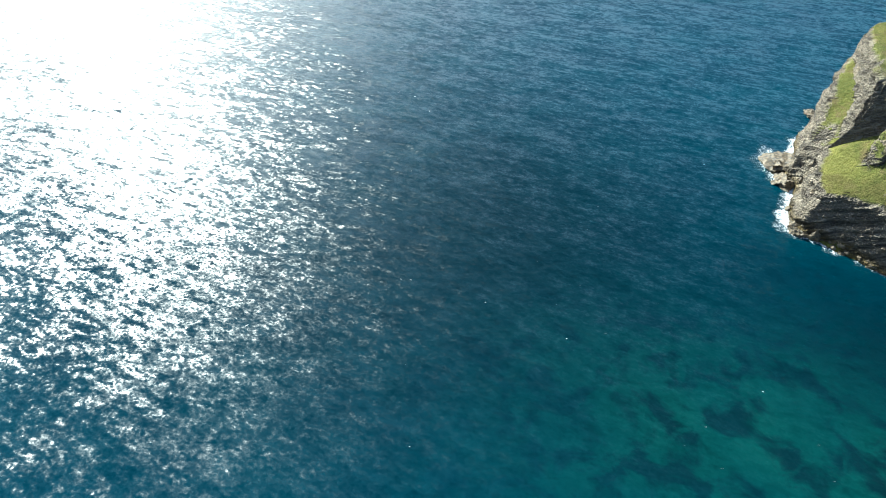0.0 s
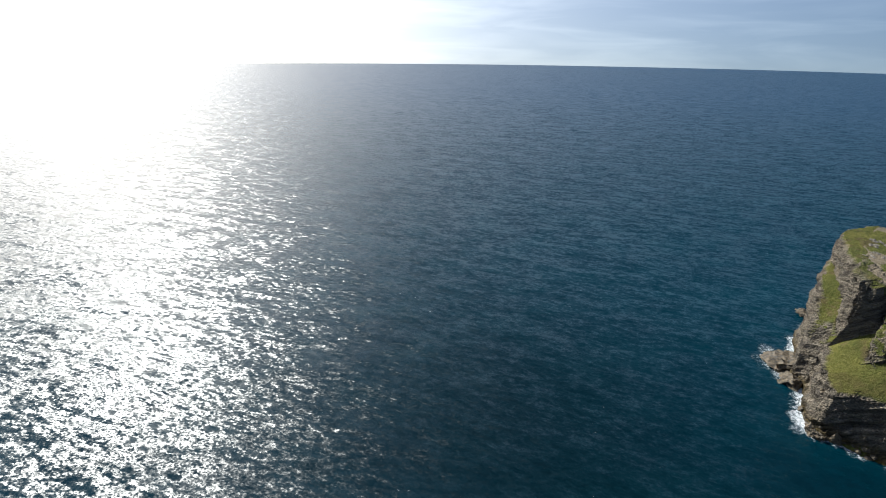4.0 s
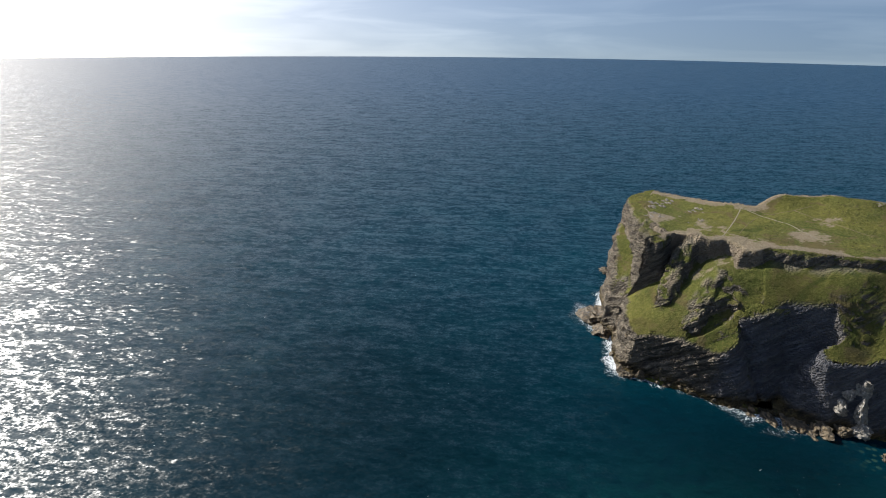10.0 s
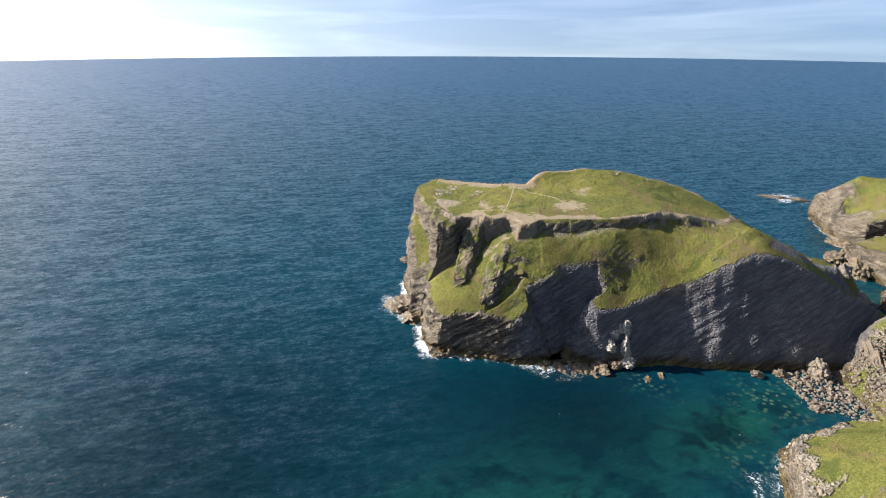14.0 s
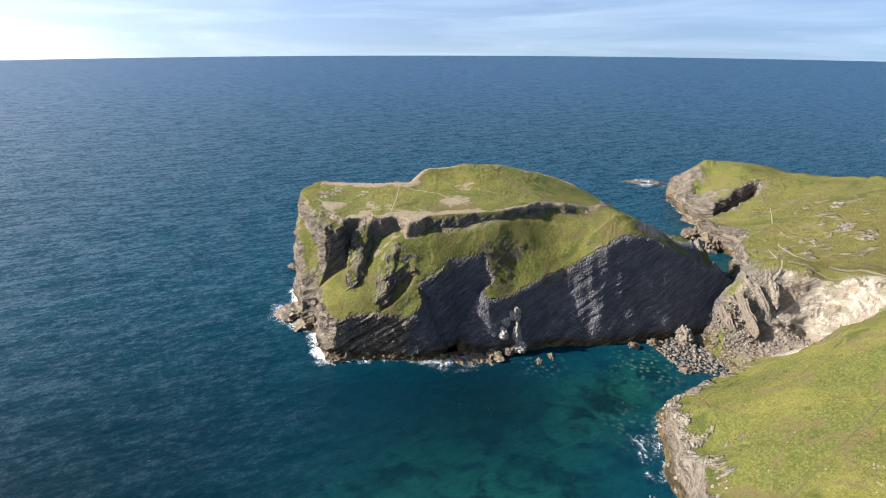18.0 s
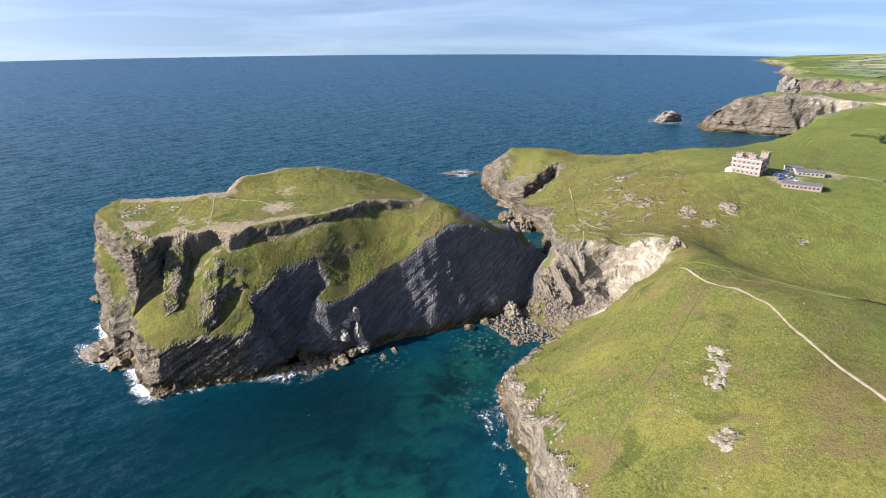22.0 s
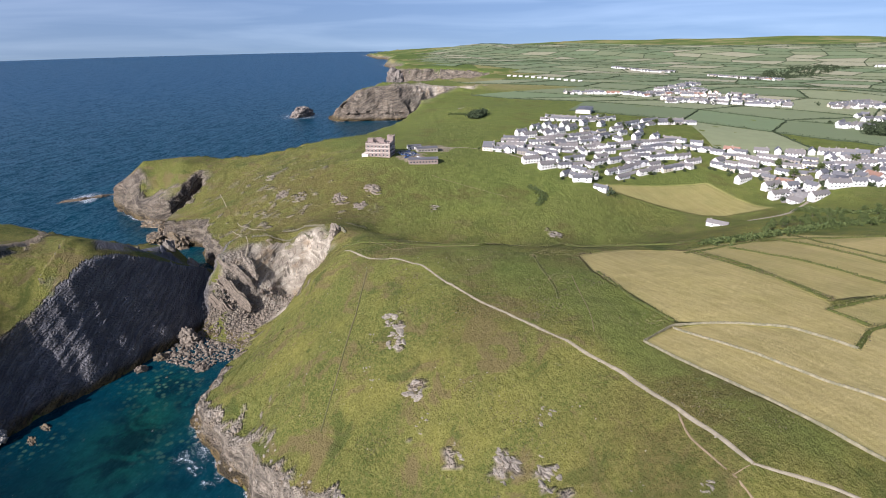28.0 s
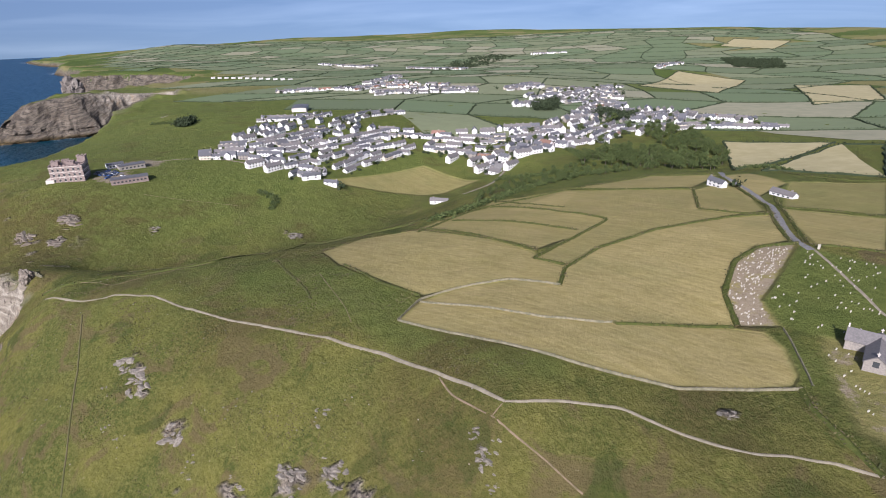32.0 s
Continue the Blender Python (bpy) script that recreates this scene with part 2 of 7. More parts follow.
def land(px, py):
    """Height of the ground, and the rest that the covers need."""
    wob = rough(px, py, 26, 3, 3) * 4.0 + rough(px, py, 7, 5, 2) * 1.6
    near = np.clip(1 - np.hypot(px - 300, py - 50) / 2500, 0.3, 1)
    d_is = plan_distance(px, py, ISLAND) + wob
    d_ma = plan_distance(px, py, MAIN + MAIN_FAR) + wob * near
    d_pl = plan_distance(px, py, PLATEAU) + rough(px, py, 9, 8, 3) * 2.2
    top = surface(ISLAND_TOP, px, py)
    low = surface(ISLAND_LOW, px, py)
    broken = step01(px - 0.3 * py, 262, 290)
    crag = step01(d_pl + (1.2 + 1.6 * broken) * rough(px, py, 7, 19, 4), -1.5 - 2.5 * broken, 2.2 + 1.0 * broken)
    low = np.where(d_pl > -1.5, np.minimum(low, top - 2), np.minimum(low, top + 6))
    isl = low + (np.maximum(top, low) - low) * crag
    wi = 4 + 15 * np.exp(-((px - 352) ** 2 + (py - 66) ** 2) / 40 ** 2) + 12 * np.exp(-((px - 300) ** 2 + (py - 106) ** 2) / 40 ** 2)
    rise = step01(d_is, -1, wi)
    rise = rise + (np.clip((d_is + 1) / (wi + 1), 0, 1) - rise) * step01(wi, 6, 11)
    isl = isl * (0.12 + 0.88 * rise) * step01(d_is, -3, 1.0) - 9 * step01(-d_is, 0, 14)
    hill = surface(NEAR_SPOTS + EDGE_SPOTS + COVE + VALLEY + HOTEL_HILL + INLAND + HEADLANDS, px, py)
    wm = 5 + 14 * np.exp(-((px - 385) ** 2 + (py - 18) ** 2) / 40 ** 2)
    wm = wm + 18 * step01(px, 800, 1100)
    ma = hill * (0.15 + 0.85 * step01(d_ma, -1, wm)) * step01(d_ma, -3, 1.0) - 9 * step01(-d_ma, 0, 14)
    ma = ma + 24 * rough(px, py, 640, 18, 2) * step01(-py, 800, 1700) * step01(d_ma, 150, 500)
    out = np.maximum(isl, ma)
    for row in SCARPS:
        out = out + scarp(px, py, *row)
    for dz, soft, poly in STEPS:
        inside = (px > 210) & (px < 400) & (py > 100) & (py < 270)
        d = plan_distance(px[inside], py[inside], poly) + rough(px[inside], py[inside], 6, 14, 3) * 1.6
        out[inside] += dz * step01(d, -soft, soft)
    inside = (px > 200) & (px < 300) & (py > 110) & (py < 200)
    d = plan_distance(px[inside], py[inside], BITE) + rough(px[inside], py[inside], 9, 14, 4) * 2.2
    out[inside] = np.where(d > 0, np.maximum(out[inside] - np.clip(d * 2.4, 0, 34), np.minimum(out[inside], 1.5)), out[inside])
    for z0, x0, y0, sx_, sy_, poly in FINS:
        inside = (px > 210) & (px < 300) & (py > 130) & (py < 270)
        qx, qy = px[inside], py[inside]
        d = plan_distance(qx, qy, poly) + rough(qx, qy, 5, 15, 3) * 1.3
        topf = z0 + sx_ * (qx - x0) + sy_ * (qy - y0) + rough(qx, qy, 4, 16, 3) * 1.2
        out[inside] += np.maximum(topf - out[inside], 0) * step01(d, -0.9, 1.1)
    return out, d_is, d_ma, d_pl


# ---- materials ----
class Mat:
    """A node material with short ways to its nodes."""

    def __init__(self, name, colour=(0.5, 0.5, 0.5), rough_=0.8, metal=0.0, spec=0.5):
        self.m = bpy.data.materials.new(name)
        self.m.use_nodes = True
        self.n, self.l = self.m.node_tree.nodes, self.m.node_tree.links
        self.b = self.n["Principled BSDF"]
        self.b.inputs["Base Color"].default_value = (*colour, 1)
        self.b.inputs["Roughness"].default_value, self.b.inputs["Metallic"].default_value = rough_, metal
        self.b.inputs["Specular IOR Level"].default_value = spec
        self.co = self.n.new("ShaderNodeTexCoord").outputs["Object"]

    def put(self, name, value):
        """Feeds an input of the surface."""
        if hasattr(value, "links"):
            self.l.new(value, self.b.inputs[name])
        else:
            self.b.inputs[name].default_value = value

    def feed(self, socket, value):
        if hasattr(value, "links"):
            self.l.new(value, socket)
        elif isinstance(value, (tuple, list)) and len(value) == 3 and socket.type == "RGBA":
            socket.default_value = (*value, 1)
        else:
            socket.default_value = value

    def stretch(self, scale=(1, 1, 1), turn=(0, 0, 0), src=None):
        q = self.n.new("ShaderNodeMapping")
        q.inputs["Scale"].default_value, q.inputs["Rotation"].default_value = scale, [radians(a) for a in turn]
        self.l.new(src or self.co, q.inputs["Vector"])
        return q.outputs[0]

    def noise(self, size, detail=4, rough_=0.55, distort=0.0, src=None, colour=False):
        q = self.n.new("ShaderNodeTexNoise")
        q.inputs["Scale"].default_value, q.inputs["Detail"].default_value = 1.0 / size, detail
        q.inputs["Roughness"].default_value, q.inputs["Distortion"].default_value = rough_, distort
        self.l.new(src or self.co, q.inputs["Vector"])
        return q.outputs["Color" if colour else "Fac"]

    def cells(self, size, feature="F1", out="Distance", src=None, random_=1.0):
        q = self.n.new("ShaderNodeTexVoronoi")
        q.feature = feature
        q.inputs["Scale"].default_value, q.inputs["Randomness"].default_value = 1.0 / size, random_
        self.l.new(src or self.co, q.inputs["Vector"])
        return q.outputs[out]

    def ramp(self, value, a, b, lo=0.0, hi=1.0):
        q = self.n.new("ShaderNodeMapRange")
        q.interpolation_type = "SMOOTHSTEP"
        self.feed(q.inputs["Value"], value)
        q.inputs["From Min"].default_value, q.inputs["From Max"].default_value = a, b
        q.inputs["To Min"].default_value, q.inputs["To Max"].default_value = lo, hi
        return q.outputs[0]

    def mix(self, fac, a, b, kind="MIX"):
        q = self.n.new("ShaderNodeMixRGB")
        q.blend_type = kind
        self.feed(q.inputs["Fac"], fac)
        self.feed(q.inputs["Color1"], a)
        self.feed(q.inputs["Color2"], b)
        return q.outputs[0]

    def sums(self, op, a, b=0.0, clamp=False):
        q = self.n.new("ShaderNodeMath")
        q.operation, q.use_clamp = op, clamp
        self.feed(q.inputs[0], a)
        self.feed(q.inputs[1], b)
        return q.outputs[0]

    def attr(self, name, out="Fac"):
        q = self.n.new("ShaderNodeAttribute")
        q.attribute_name = name
        return q.outputs[out]

    def chance(self):
        return self.n.new("ShaderNodeObjectInfo").outputs["Random"]

    def island(self):
        return self.n.new("ShaderNodeNewGeometry").outputs["Random Per Island"]

    def up(self):
        q, s = self.n.new("ShaderNodeNewGeometry"), self.n.new("ShaderNodeSeparateXYZ")
        self.l.new(q.outputs["Normal"], s.inputs[0])
        return s.outputs["Z"]

    def bump(self, height, metres, strength=1.0, over=None):
        q = self.n.new("ShaderNodeBump")
        q.inputs["Distance"].default_value, q.inputs["Strength"].default_value = metres, strength
        self.l.new(height, q.inputs["Height"])
        if over:
            self.l.new(over, q.inputs["Normal"])
        self.l.new(q.outputs[0], self.b.inputs["Normal"])
        return q.outputs[0]


# turf, rock, hay and bare earth of the coast
M_LAND = Mat("coast_ground", rough_=0.95, spec=0.1)
_m = M_LAND
g_mid, g_fine = _m.noise(9, 6, 0.65), _m.noise(1.3, 8, 0.82)
turf = _m.mix(_m.ramp(_m.noise(36, 6, 0.62, 0.5), 0.40, 0.60), (0.076, 0.094, 0.020), (0.144, 0.140, 0.032))
turf = _m.mix(_m.ramp(_m.noise(8, 9, 0.8, 0.4), 0.40, 0.62, 0, 0.6), turf, (0.066, 0.078, 0.018))
turf = _m.mix(_m.ramp(g_fine, 0.42, 0.62, 0, 0.58), turf, (0.215, 0.195, 0.062))
turf = _m.mix(_m.ramp(_m.noise(21, 6, 0.66, 1.0), 0.52, 0.61, 0, 0.75), turf, (0.136, 0.104, 0.050))
turf = _m.mix(_m.ramp(_m.noise(26, 5, 0.6, 0.7, _m.stretch((1, 1, 1), (0, 0, 75))), 0.56, 0.64, 0, 0.7), turf, (0.052, 0.070, 0.016))
turf = _m.mix(_m.ramp(_m.noise(3.5, 8, 0.85), 0.56, 0.66, 0, 0.55), turf, (0.048, 0.056, 0.018))
turf = _m.mix(_m.ramp(_m.noise(4.2, 9, 0.85, 1.0), 0.62, 0.67, 0, 0.7), turf, (0.270, 0.235, 0.160))
meadow = _m.mix(_m.ramp(g_mid, 0.35, 0.7), (0.128, 0.150, 0.036), (0.092, 0.118, 0.026))
turf = _m.mix(_m.attr("lush"), turf, meadow)
heath = _m.mix(_m.ramp(g_fine, 0.35, 0.65), (0.074, 0.072, 0.020), (0.122, 0.102, 0.036))
turf = _m.mix(_m.sums("MULTIPLY", _m.attr("heath"), _m.ramp(g_mid, 0.35, 0.6, 0.25, 1)), turf, heath)
# mown hay with the lines of the mower
swath = _m.n.new("ShaderNodeTexWave")
swath.inputs["Scale"].default_value, swath.inputs["Distortion"].default_value = 0.13, 1.2
swath.inputs["Detail"].default_value, swath.inputs["Detail Scale"].default_value = 3, 0.25
_m.l.new(_m.stretch((1, 1, 0), (0, 0, 62)), swath.inputs["Vector"])
hay = _m.mix(_m.ramp(swath.outputs["Fac"], 0.2, 0.8, 0, 0.5), (0.300, 0.248, 0.102), (0.262, 0.216, 0.084))
hay = _m.mix(_m.ramp(g_mid, 0.4, 0.7, 0, 0.5), hay, (0.228, 0.194, 0.066))
hay = _m.mix(_m.ramp(_m.noise(28, 4), 0.5, 0.72, 0, 0.5), hay, (0.205, 0.190, 0.075))
streak = _m.noise(1.6, 5, 0.72, 0.3, _m.stretch((0.05, 1, 0), (0, 0, 0)))
hay = _m.mix(_m.ramp(streak, 0.48, 0.60, 0, 0.3), hay, (0.385, 0.318, 0.150))
hay = _m.mix(_m.ramp(streak, 0.46, 0.36, 0, 0.3), hay, (0.200, 0.160, 0.062))
ground = _m.mix(_m.attr("hay"), turf, hay)
# the patchwork of farms inland
warp = _m.stretch((1.0, 0.72, 0), (0, 0, 31))
shade = _m.cells(115, "F1", "Color", warp, 0.85)
sep = _m.n.new("ShaderNodeSeparateColor")
_m.l.new(shade, sep.inputs[0])
field = _m.mix(_m.ramp(sep.outputs[0], 0.1, 0.9), (0.070, 0.105, 0.022), (0.130, 0.155, 0.042))
field = _m.mix(_m.ramp(sep.outputs[1], 0.70, 0.74, 0, 0.8), field, (0.235, 0.205, 0.085))
field = _m.mix(_m.ramp(g_mid, 0.4, 0.7, 0, 0.35), field, (0.075, 0.095, 0.026))
ground = _m.mix(_m.attr("farm"), ground, field)
# stone shows where it is steep
s_tilt = _m.stretch((0.22, 0.22, 1.5), (0, 0, 0), _m.stretch((1, 1, 1), (22.8, 21.2, 0)))
r_big, r_bed, r_fine = _m.noise(14, 6, 0.65), _m.noise(3.2, 6, 0.7, 0.4, s_tilt), _m.noise(0.9, 5, 0.75)
stone = _m.mix(_m.ramp(r_bed, 0.35, 0.68), (0.080, 0.070, 0.058), (0.310, 0.265, 0.200))
stone = _m.mix(_m.ramp(r_big, 0.48, 0.7, 0, 0.7), stone, (0.185, 0.150, 0.108))
stone = _m.mix(_m.ramp(r_fine, 0.55, 0.75, 0, 0.6), stone, (0.075, 0.070, 0.066))
facet = _m.cells(2.1, "DISTANCE_TO_EDGE", "Distance", _m.stretch((1, 1, 1.7), (20, 12, 30)))
joint = _m.sums("MULTIPLY", _m.ramp(facet, 0.12, 0.0), _m.ramp(r_fine, 0.42, 0.58))
stone = _m.mix(_m.sums("MULTIPLY", joint, 0.5), stone, (0.040, 0.038, 0.037))
# slate tone with blue-grey shade painted in, on the faces of the dark layer
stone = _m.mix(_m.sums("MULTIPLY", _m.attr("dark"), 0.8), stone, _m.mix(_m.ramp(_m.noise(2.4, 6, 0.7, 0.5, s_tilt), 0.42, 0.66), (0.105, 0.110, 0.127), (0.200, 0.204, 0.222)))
pale = _m.mix(_m.ramp(r_bed, 0.4, 0.66), (0.250, 0.218, 0.168), (0.500, 0.452, 0.362))
pale = _m.mix(_m.ramp(r_big, 0.52, 0.68, 0, 0.6), pale, (0.340, 0.235, 0.130))
crack = _m.ramp(_m.noise(2.2, 6, 0.7, 0.8, _m.stretch((1.0, 1.0, 0.22), (10, 24, 0))), 0.53, 0.64, 0, 0.85)
pale = _m.mix(crack, pale, (0.115, 0.098, 0.080))
stone = _m.mix(_m.attr("pale"), stone, pale)
weed = _m.mix(_m.ramp(r_bed, 0.4, 0.65), (0.050, 0.042, 0.028), (0.175, 0.130, 0.060))
stone = _m.mix(_m.attr("tide"), stone, weed)
steep = _m.sums("ADD", _m.up(), _m.sums("MULTIPLY", _m.sums("SUBTRACT", _m.noise(4.5, 5, 0.7), 0.5), 0.55))
stony = _m.sums("MAXIMUM", _m.ramp(steep, 0.66, 0.52), _m.attr("rock"))
ground = _m.mix(stony, ground, stone)
earth = _m.mix(_m.ramp(g_fine, 0.3, 0.7), (0.205, 0.160, 0.110), (0.320, 0.265, 0.195))
worn = _m.ramp(_m.sums("ADD", _m.attr("bare"), _m.sums("MULTIPLY", _m.sums("SUBTRACT", _m.noise(6, 6, 0.75), 0.5), 1.5)), 0.42, 0.62, 0, 0.85)
worn = _m.sums("MULTIPLY", worn, _m.ramp(_m.attr("bare"), 0.02, 0.15))
ground = _m.mix(worn, ground, earth)
_m.put("Base Color", ground)
_h = _m.sums("ADD", _m.sums("MULTIPLY", _m.noise(0.7, 5, 0.7), 0.8), _m.sums("MULTIPLY", _m.noise(5, 7, 0.7), 2.2))
_h = _m.sums("MULTIPLY", _h, _m.ramp(_m.attr("hay"), 0, 0.6, 1.0, 0.25))
_h = _m.sums("ADD", _h, _m.sums("MULTIPLY", _m.sums("ADD", r_bed, _m.sums("MULTIPLY", _m.ramp(facet, 0, 0.35), _m.ramp(_m.attr("pale"), 0.2, 0.6, 0.35, 0.04))), _m.sums("MULTIPLY", stony, 3.0)))
_m.bump(_h, 1.0, 1.0)

# the sea
M_SEA = Mat("sea_water", rough_=0.1, spec=0.145)
_m = M_SEA
_m.b.inputs["IOR"].default_value = 1.333
blotch = _m.noise(38, 5, 0.6)
deep = _m.mix(_m.ramp(blotch, 0.35, 0.7), (0.0010, 0.0270, 0.0450), (0.0012, 0.0350, 0.0540))
# darker base in two broad patches, off the island and in the cove
deep = _m.mix(_m.attr("dark_water"), deep, (0.0007, 0.0105, 0.0165))
# bluer base far from the eye, standing in for sky reflected by distant waves
deep = _m.mix(_m.attr("far_blue"), deep, (0.0010, 0.0350, 0.0720))
shoal = _m.mix(_m.ramp(_m.noise(16, 5, 0.62, 0.6), 0.44, 0.62), (0.0040, 0.040, 0.034), (0.0016, 0.013, 0.015))
wet = _m.mix(_m.attr("shoal"), deep, shoal)
reef = _m.sums("MULTIPLY", _m.attr("reef"), _m.ramp(_m.cells(3.4, "F1", "Distance"), 0.42, 0.22))
wet = _m.mix(reef, wet, (0.040, 0.085, 0.060))
froth = _m.sums("MULTIPLY", _m.ramp(_m.noise(1.5, 8, 0.78, 1.6), 0.45, 0.60), _m.ramp(_m.noise(11, 3), 0.3, 0.6, 0.4, 1))
froth = _m.ramp(_m.sums("ADD", _m.attr("foam"), _m.sums("MULTIPLY", _m.sums("SUBTRACT", froth, 0.5), 0.9)), 0.45, 0.75)
froth = _m.sums("MULTIPLY", froth, _m.ramp(_m.attr("foam"), 0.02, 0.2))
caps = _m.sums("MULTIPLY", _m.ramp(_m.noise(2.4, 3, 0.6, 0.4, _m.stretch((0.45, 1, 1), (0, 0, -28))), 0.725, 0.77), _m.ramp(_m.noise(60, 2), 0.45, 0.6))
froth = _m.sums("MAXIMUM", froth, caps)
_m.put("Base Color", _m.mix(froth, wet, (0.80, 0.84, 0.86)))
_m.put("Roughness", _m.mix(froth, (0.29, 0.29, 0.29), (0.7, 0.7, 0.7)))


CREST = 30.0


def vadd(a, b):
    q = _m.n.new("ShaderNodeVectorMath")
    q.operation = "ADD"
    _m.l.new(a, q.inputs[0])
    if hasattr(b, "links"):
        _m.l.new(b, q.inputs[1])
    else:
        q.inputs[1].default_value = b
    return q.outputs[0]


def slopes(size, strength, squash, along_, detail=2.0):
    """Tilts of the water for one size of wave, steeper across its crests than along them."""
    n = _m.n.new("ShaderNodeTexNoise")
    n.inputs["Scale"].default_value, n.inputs["Detail"].default_value, n.inputs["Distortion"].default_value = 1.0 / size, detail, 0.25
    _m.l.new(_m.stretch((squash, 1, 1), (0, 0, 0), _m.stretch((1, 1, 1), (0, 0, CREST))), n.inputs["Vector"])
    way = (math.sin(radians(CREST)), math.cos(radians(CREST)), 0.0)
    total = None
    for out, k in ((n.outputs["Fac"], [strength * w for w in way]), (n.outputs["Color"], (strength * along_, strength * along_, 0.0))):
        q = _m.n.new("ShaderNodeVectorMath")
        q.operation = "MULTIPLY_ADD"
        _m.l.new(out, q.inputs[0])
        q.inputs[1].default_value, q.inputs[2].default_value = k, [-0.5 * v for v in k]
        total = vadd(total, q.outputs[0]) if total else q.outputs[0]
    return total


swell = vadd(slopes(24, 0.26, 0.25, 0.15), slopes(8.5, 0.56, 0.34, 0.35))
ripple = vadd(slopes(3.0, 0.62, 0.55, 0.7), slopes(1.2, 0.42, 0.8, 0.9))
_q = _m.n.new("ShaderNodeVectorMath")
_q.operation = "NORMALIZE"
_m.l.new(vadd(vadd(swell, ripple), (0, 0, 1)), _q.inputs[0])
_m.l.new(_q.outputs[0], _m.b.inputs["Normal"])


# ---- plan of paths, walls, streets and fields ----
PATHS = (
    (1.7, (296, -46), (269, -54), (251, -63), (234, -72), (204, -75), (170, -85), (140, -91), (116, -96), (93, -95), (80, -95), (68, -93)),
    (1.5, (68, -93), (57, -103), (46, -110), (33, -111), (21, -113), (17, -116), (12, -122), (4, -128), (-4, -129)),
    (1.1, (91, -94), (84, -91), (77, -90), (68, -89), (54, -89), (43, -88)),
    (0.8, (69, -89), (68, -93)),
    (0.9, (472, 22), (443, 11), (365, 5), (358, 9)),
    (0.8, (530, 11), (556, 5), (583, -4), (592, -25), (613, -50)),
    (0.9, (551, 26), (498, 19), (463, 11), (424, -8)),
    (0.8, (309, -48), (291, -61), (270, -68), (251, -108), (307, -169)),
    (0.7, (433, -143), (404, -164), (376, -185)),
    (0.7, (186, -122), (149, -107), (138, -101)),
    (1.2, (316, 249), (296, 236), (268, 219), (259, 218)),
    (1.0, (315, 248), (315, 233), (315, 213), (306, 190)),
    (0.8, (317, 234), (325, 230), (333, 225), (345, 223)),
    (0.7, (313, 233), (300, 229), (278, 217)),
    (0.8, (333, 225), (334, 197), (334, 179)),
)
WALLS = (
    (1.1, (126, -111), (102, -111), (82, -113), (65, -116), (51, -120), (38, -125), (28, -135), (16, -148)),
    (1.1, (126, -111), (131, -127), (125, -138), (111, -154), (93, -158)),
    (1.0, (129, -125), (105, -129), (84, -133), (69, -141), (66, -144)),
    (0.8, (27, -176), (23, -169), (18, -159), (14, -151)),
)
HEDGES = (
    (0.8, (221, -123), (211, -119), (198, -115), (176, -109), (168, -105)),
    (1.5, (65, -144), (57, -151), (47, -161), (39, -170)),
    (1.6, (93, -158), (100, -173), (100, -199), (92, -229), (72, -268), (58, -284)),
    (1.6, (116, -176), (102, -176)),
    (1.6, (116, -176), (115, -207), (116, -238), (159, -242), (191, -244)),
    (1.5, (197, -193), (155, -191), (121, -184)),
    (1.4, (120, -216), (138, -216), (164, -215), (190, -210)),
    (2.2, (38, -171), (48, -188), (53, -214), (50, -233), (39, -242)),
    (1.5, (170, -289), (139, -299), (107, -320), (88, -275), (70, -277), (58, -284)),
    (1.8, (40, -240), (52, -266), (65, -300), (85, -330), (106, -361)),
    (1.8, (36, -244), (46, -269), (60, -304), (67, -324)),
    (1.6, (34, -243), (24, -249), (12, -253)),
    (1.4, (59, -300), (37, -309), (19, -310)),
    (1.8, (16, -148), (13, -142), (7, -137), (0, -132), (-4, -129)),
    (1.5, (192, -186), (197, -242), (168, -286), (148, -358), (114, -372)),
    (1.5, (186, -135), (154, -128), (133, -129)),
    (1.2, (193, -189), (166, -188), (140, -189), (122, -186)),
    (1.2, (207, -266), (178, -252), (146, -249)),
    (1.5, (101, -436), (70, -402), (46, -397), (29, -406)),
    (1.5, (113, -428), (98, -500), (77, -547)),
    (2.0, (305, -47), (282, -72), (251, -108), (296, -187), (239, -187), (215, -202), (219, -252)),
)
HAY = (
    ((212, -142), (216, -169), (194, -190), (154, -189), (120, -182), (114, -176), (95, -159), (112, -155), (133, -129), (169, -131), (188, -134)),
    ((116, -175), (116, -207), (117, -236), (141, -236), (174, -238), (166, -282), (106, -317), (88, -273), (71, -274), (93, -231), (101, -201), (102, -176)),
    ((101, -174), (100, -199), (92, -229), (72, -267), (58, -281), (42, -246), (52, -232), (52, -212), (48, -188), (39, -171), (66, -144), (129, -125), (125, -138), (110, -153), (93, -158)),
    ((126, -112), (129, -125), (66, -144), (38, -169), (31, -171), (24, -165), (18, -153), (18, -148), (28, -136), (39, -126), (51, -121), (66, -117), (82, -113), (103, -112)),
    ((168, -288), (147, -355), (109, -367), (109, -323)),
    ((74, -309), (105, -364), (97, -393), (71, -365), (73, -336)),
    ((57, -297), (18, -308), (13, -255), (33, -245), (45, -269)),
    ((71, -371), (28, -400), (19, -315), (58, -303)),
    ((197, -193), (155, -191), (121, -184), (116, -207), (117, -238), (159, -242), (191, -244), (200, -215)),
    ((197, -244), (146, -240), (160, -284), (172, -286), (205, -262)),
    ((105, -316), (91, -274), (71, -274), (62, -287), (81, -326), (99, -345)),
    ((116, -176), (101, -174), (93, -158), (110, -153), (122, -165)),
)
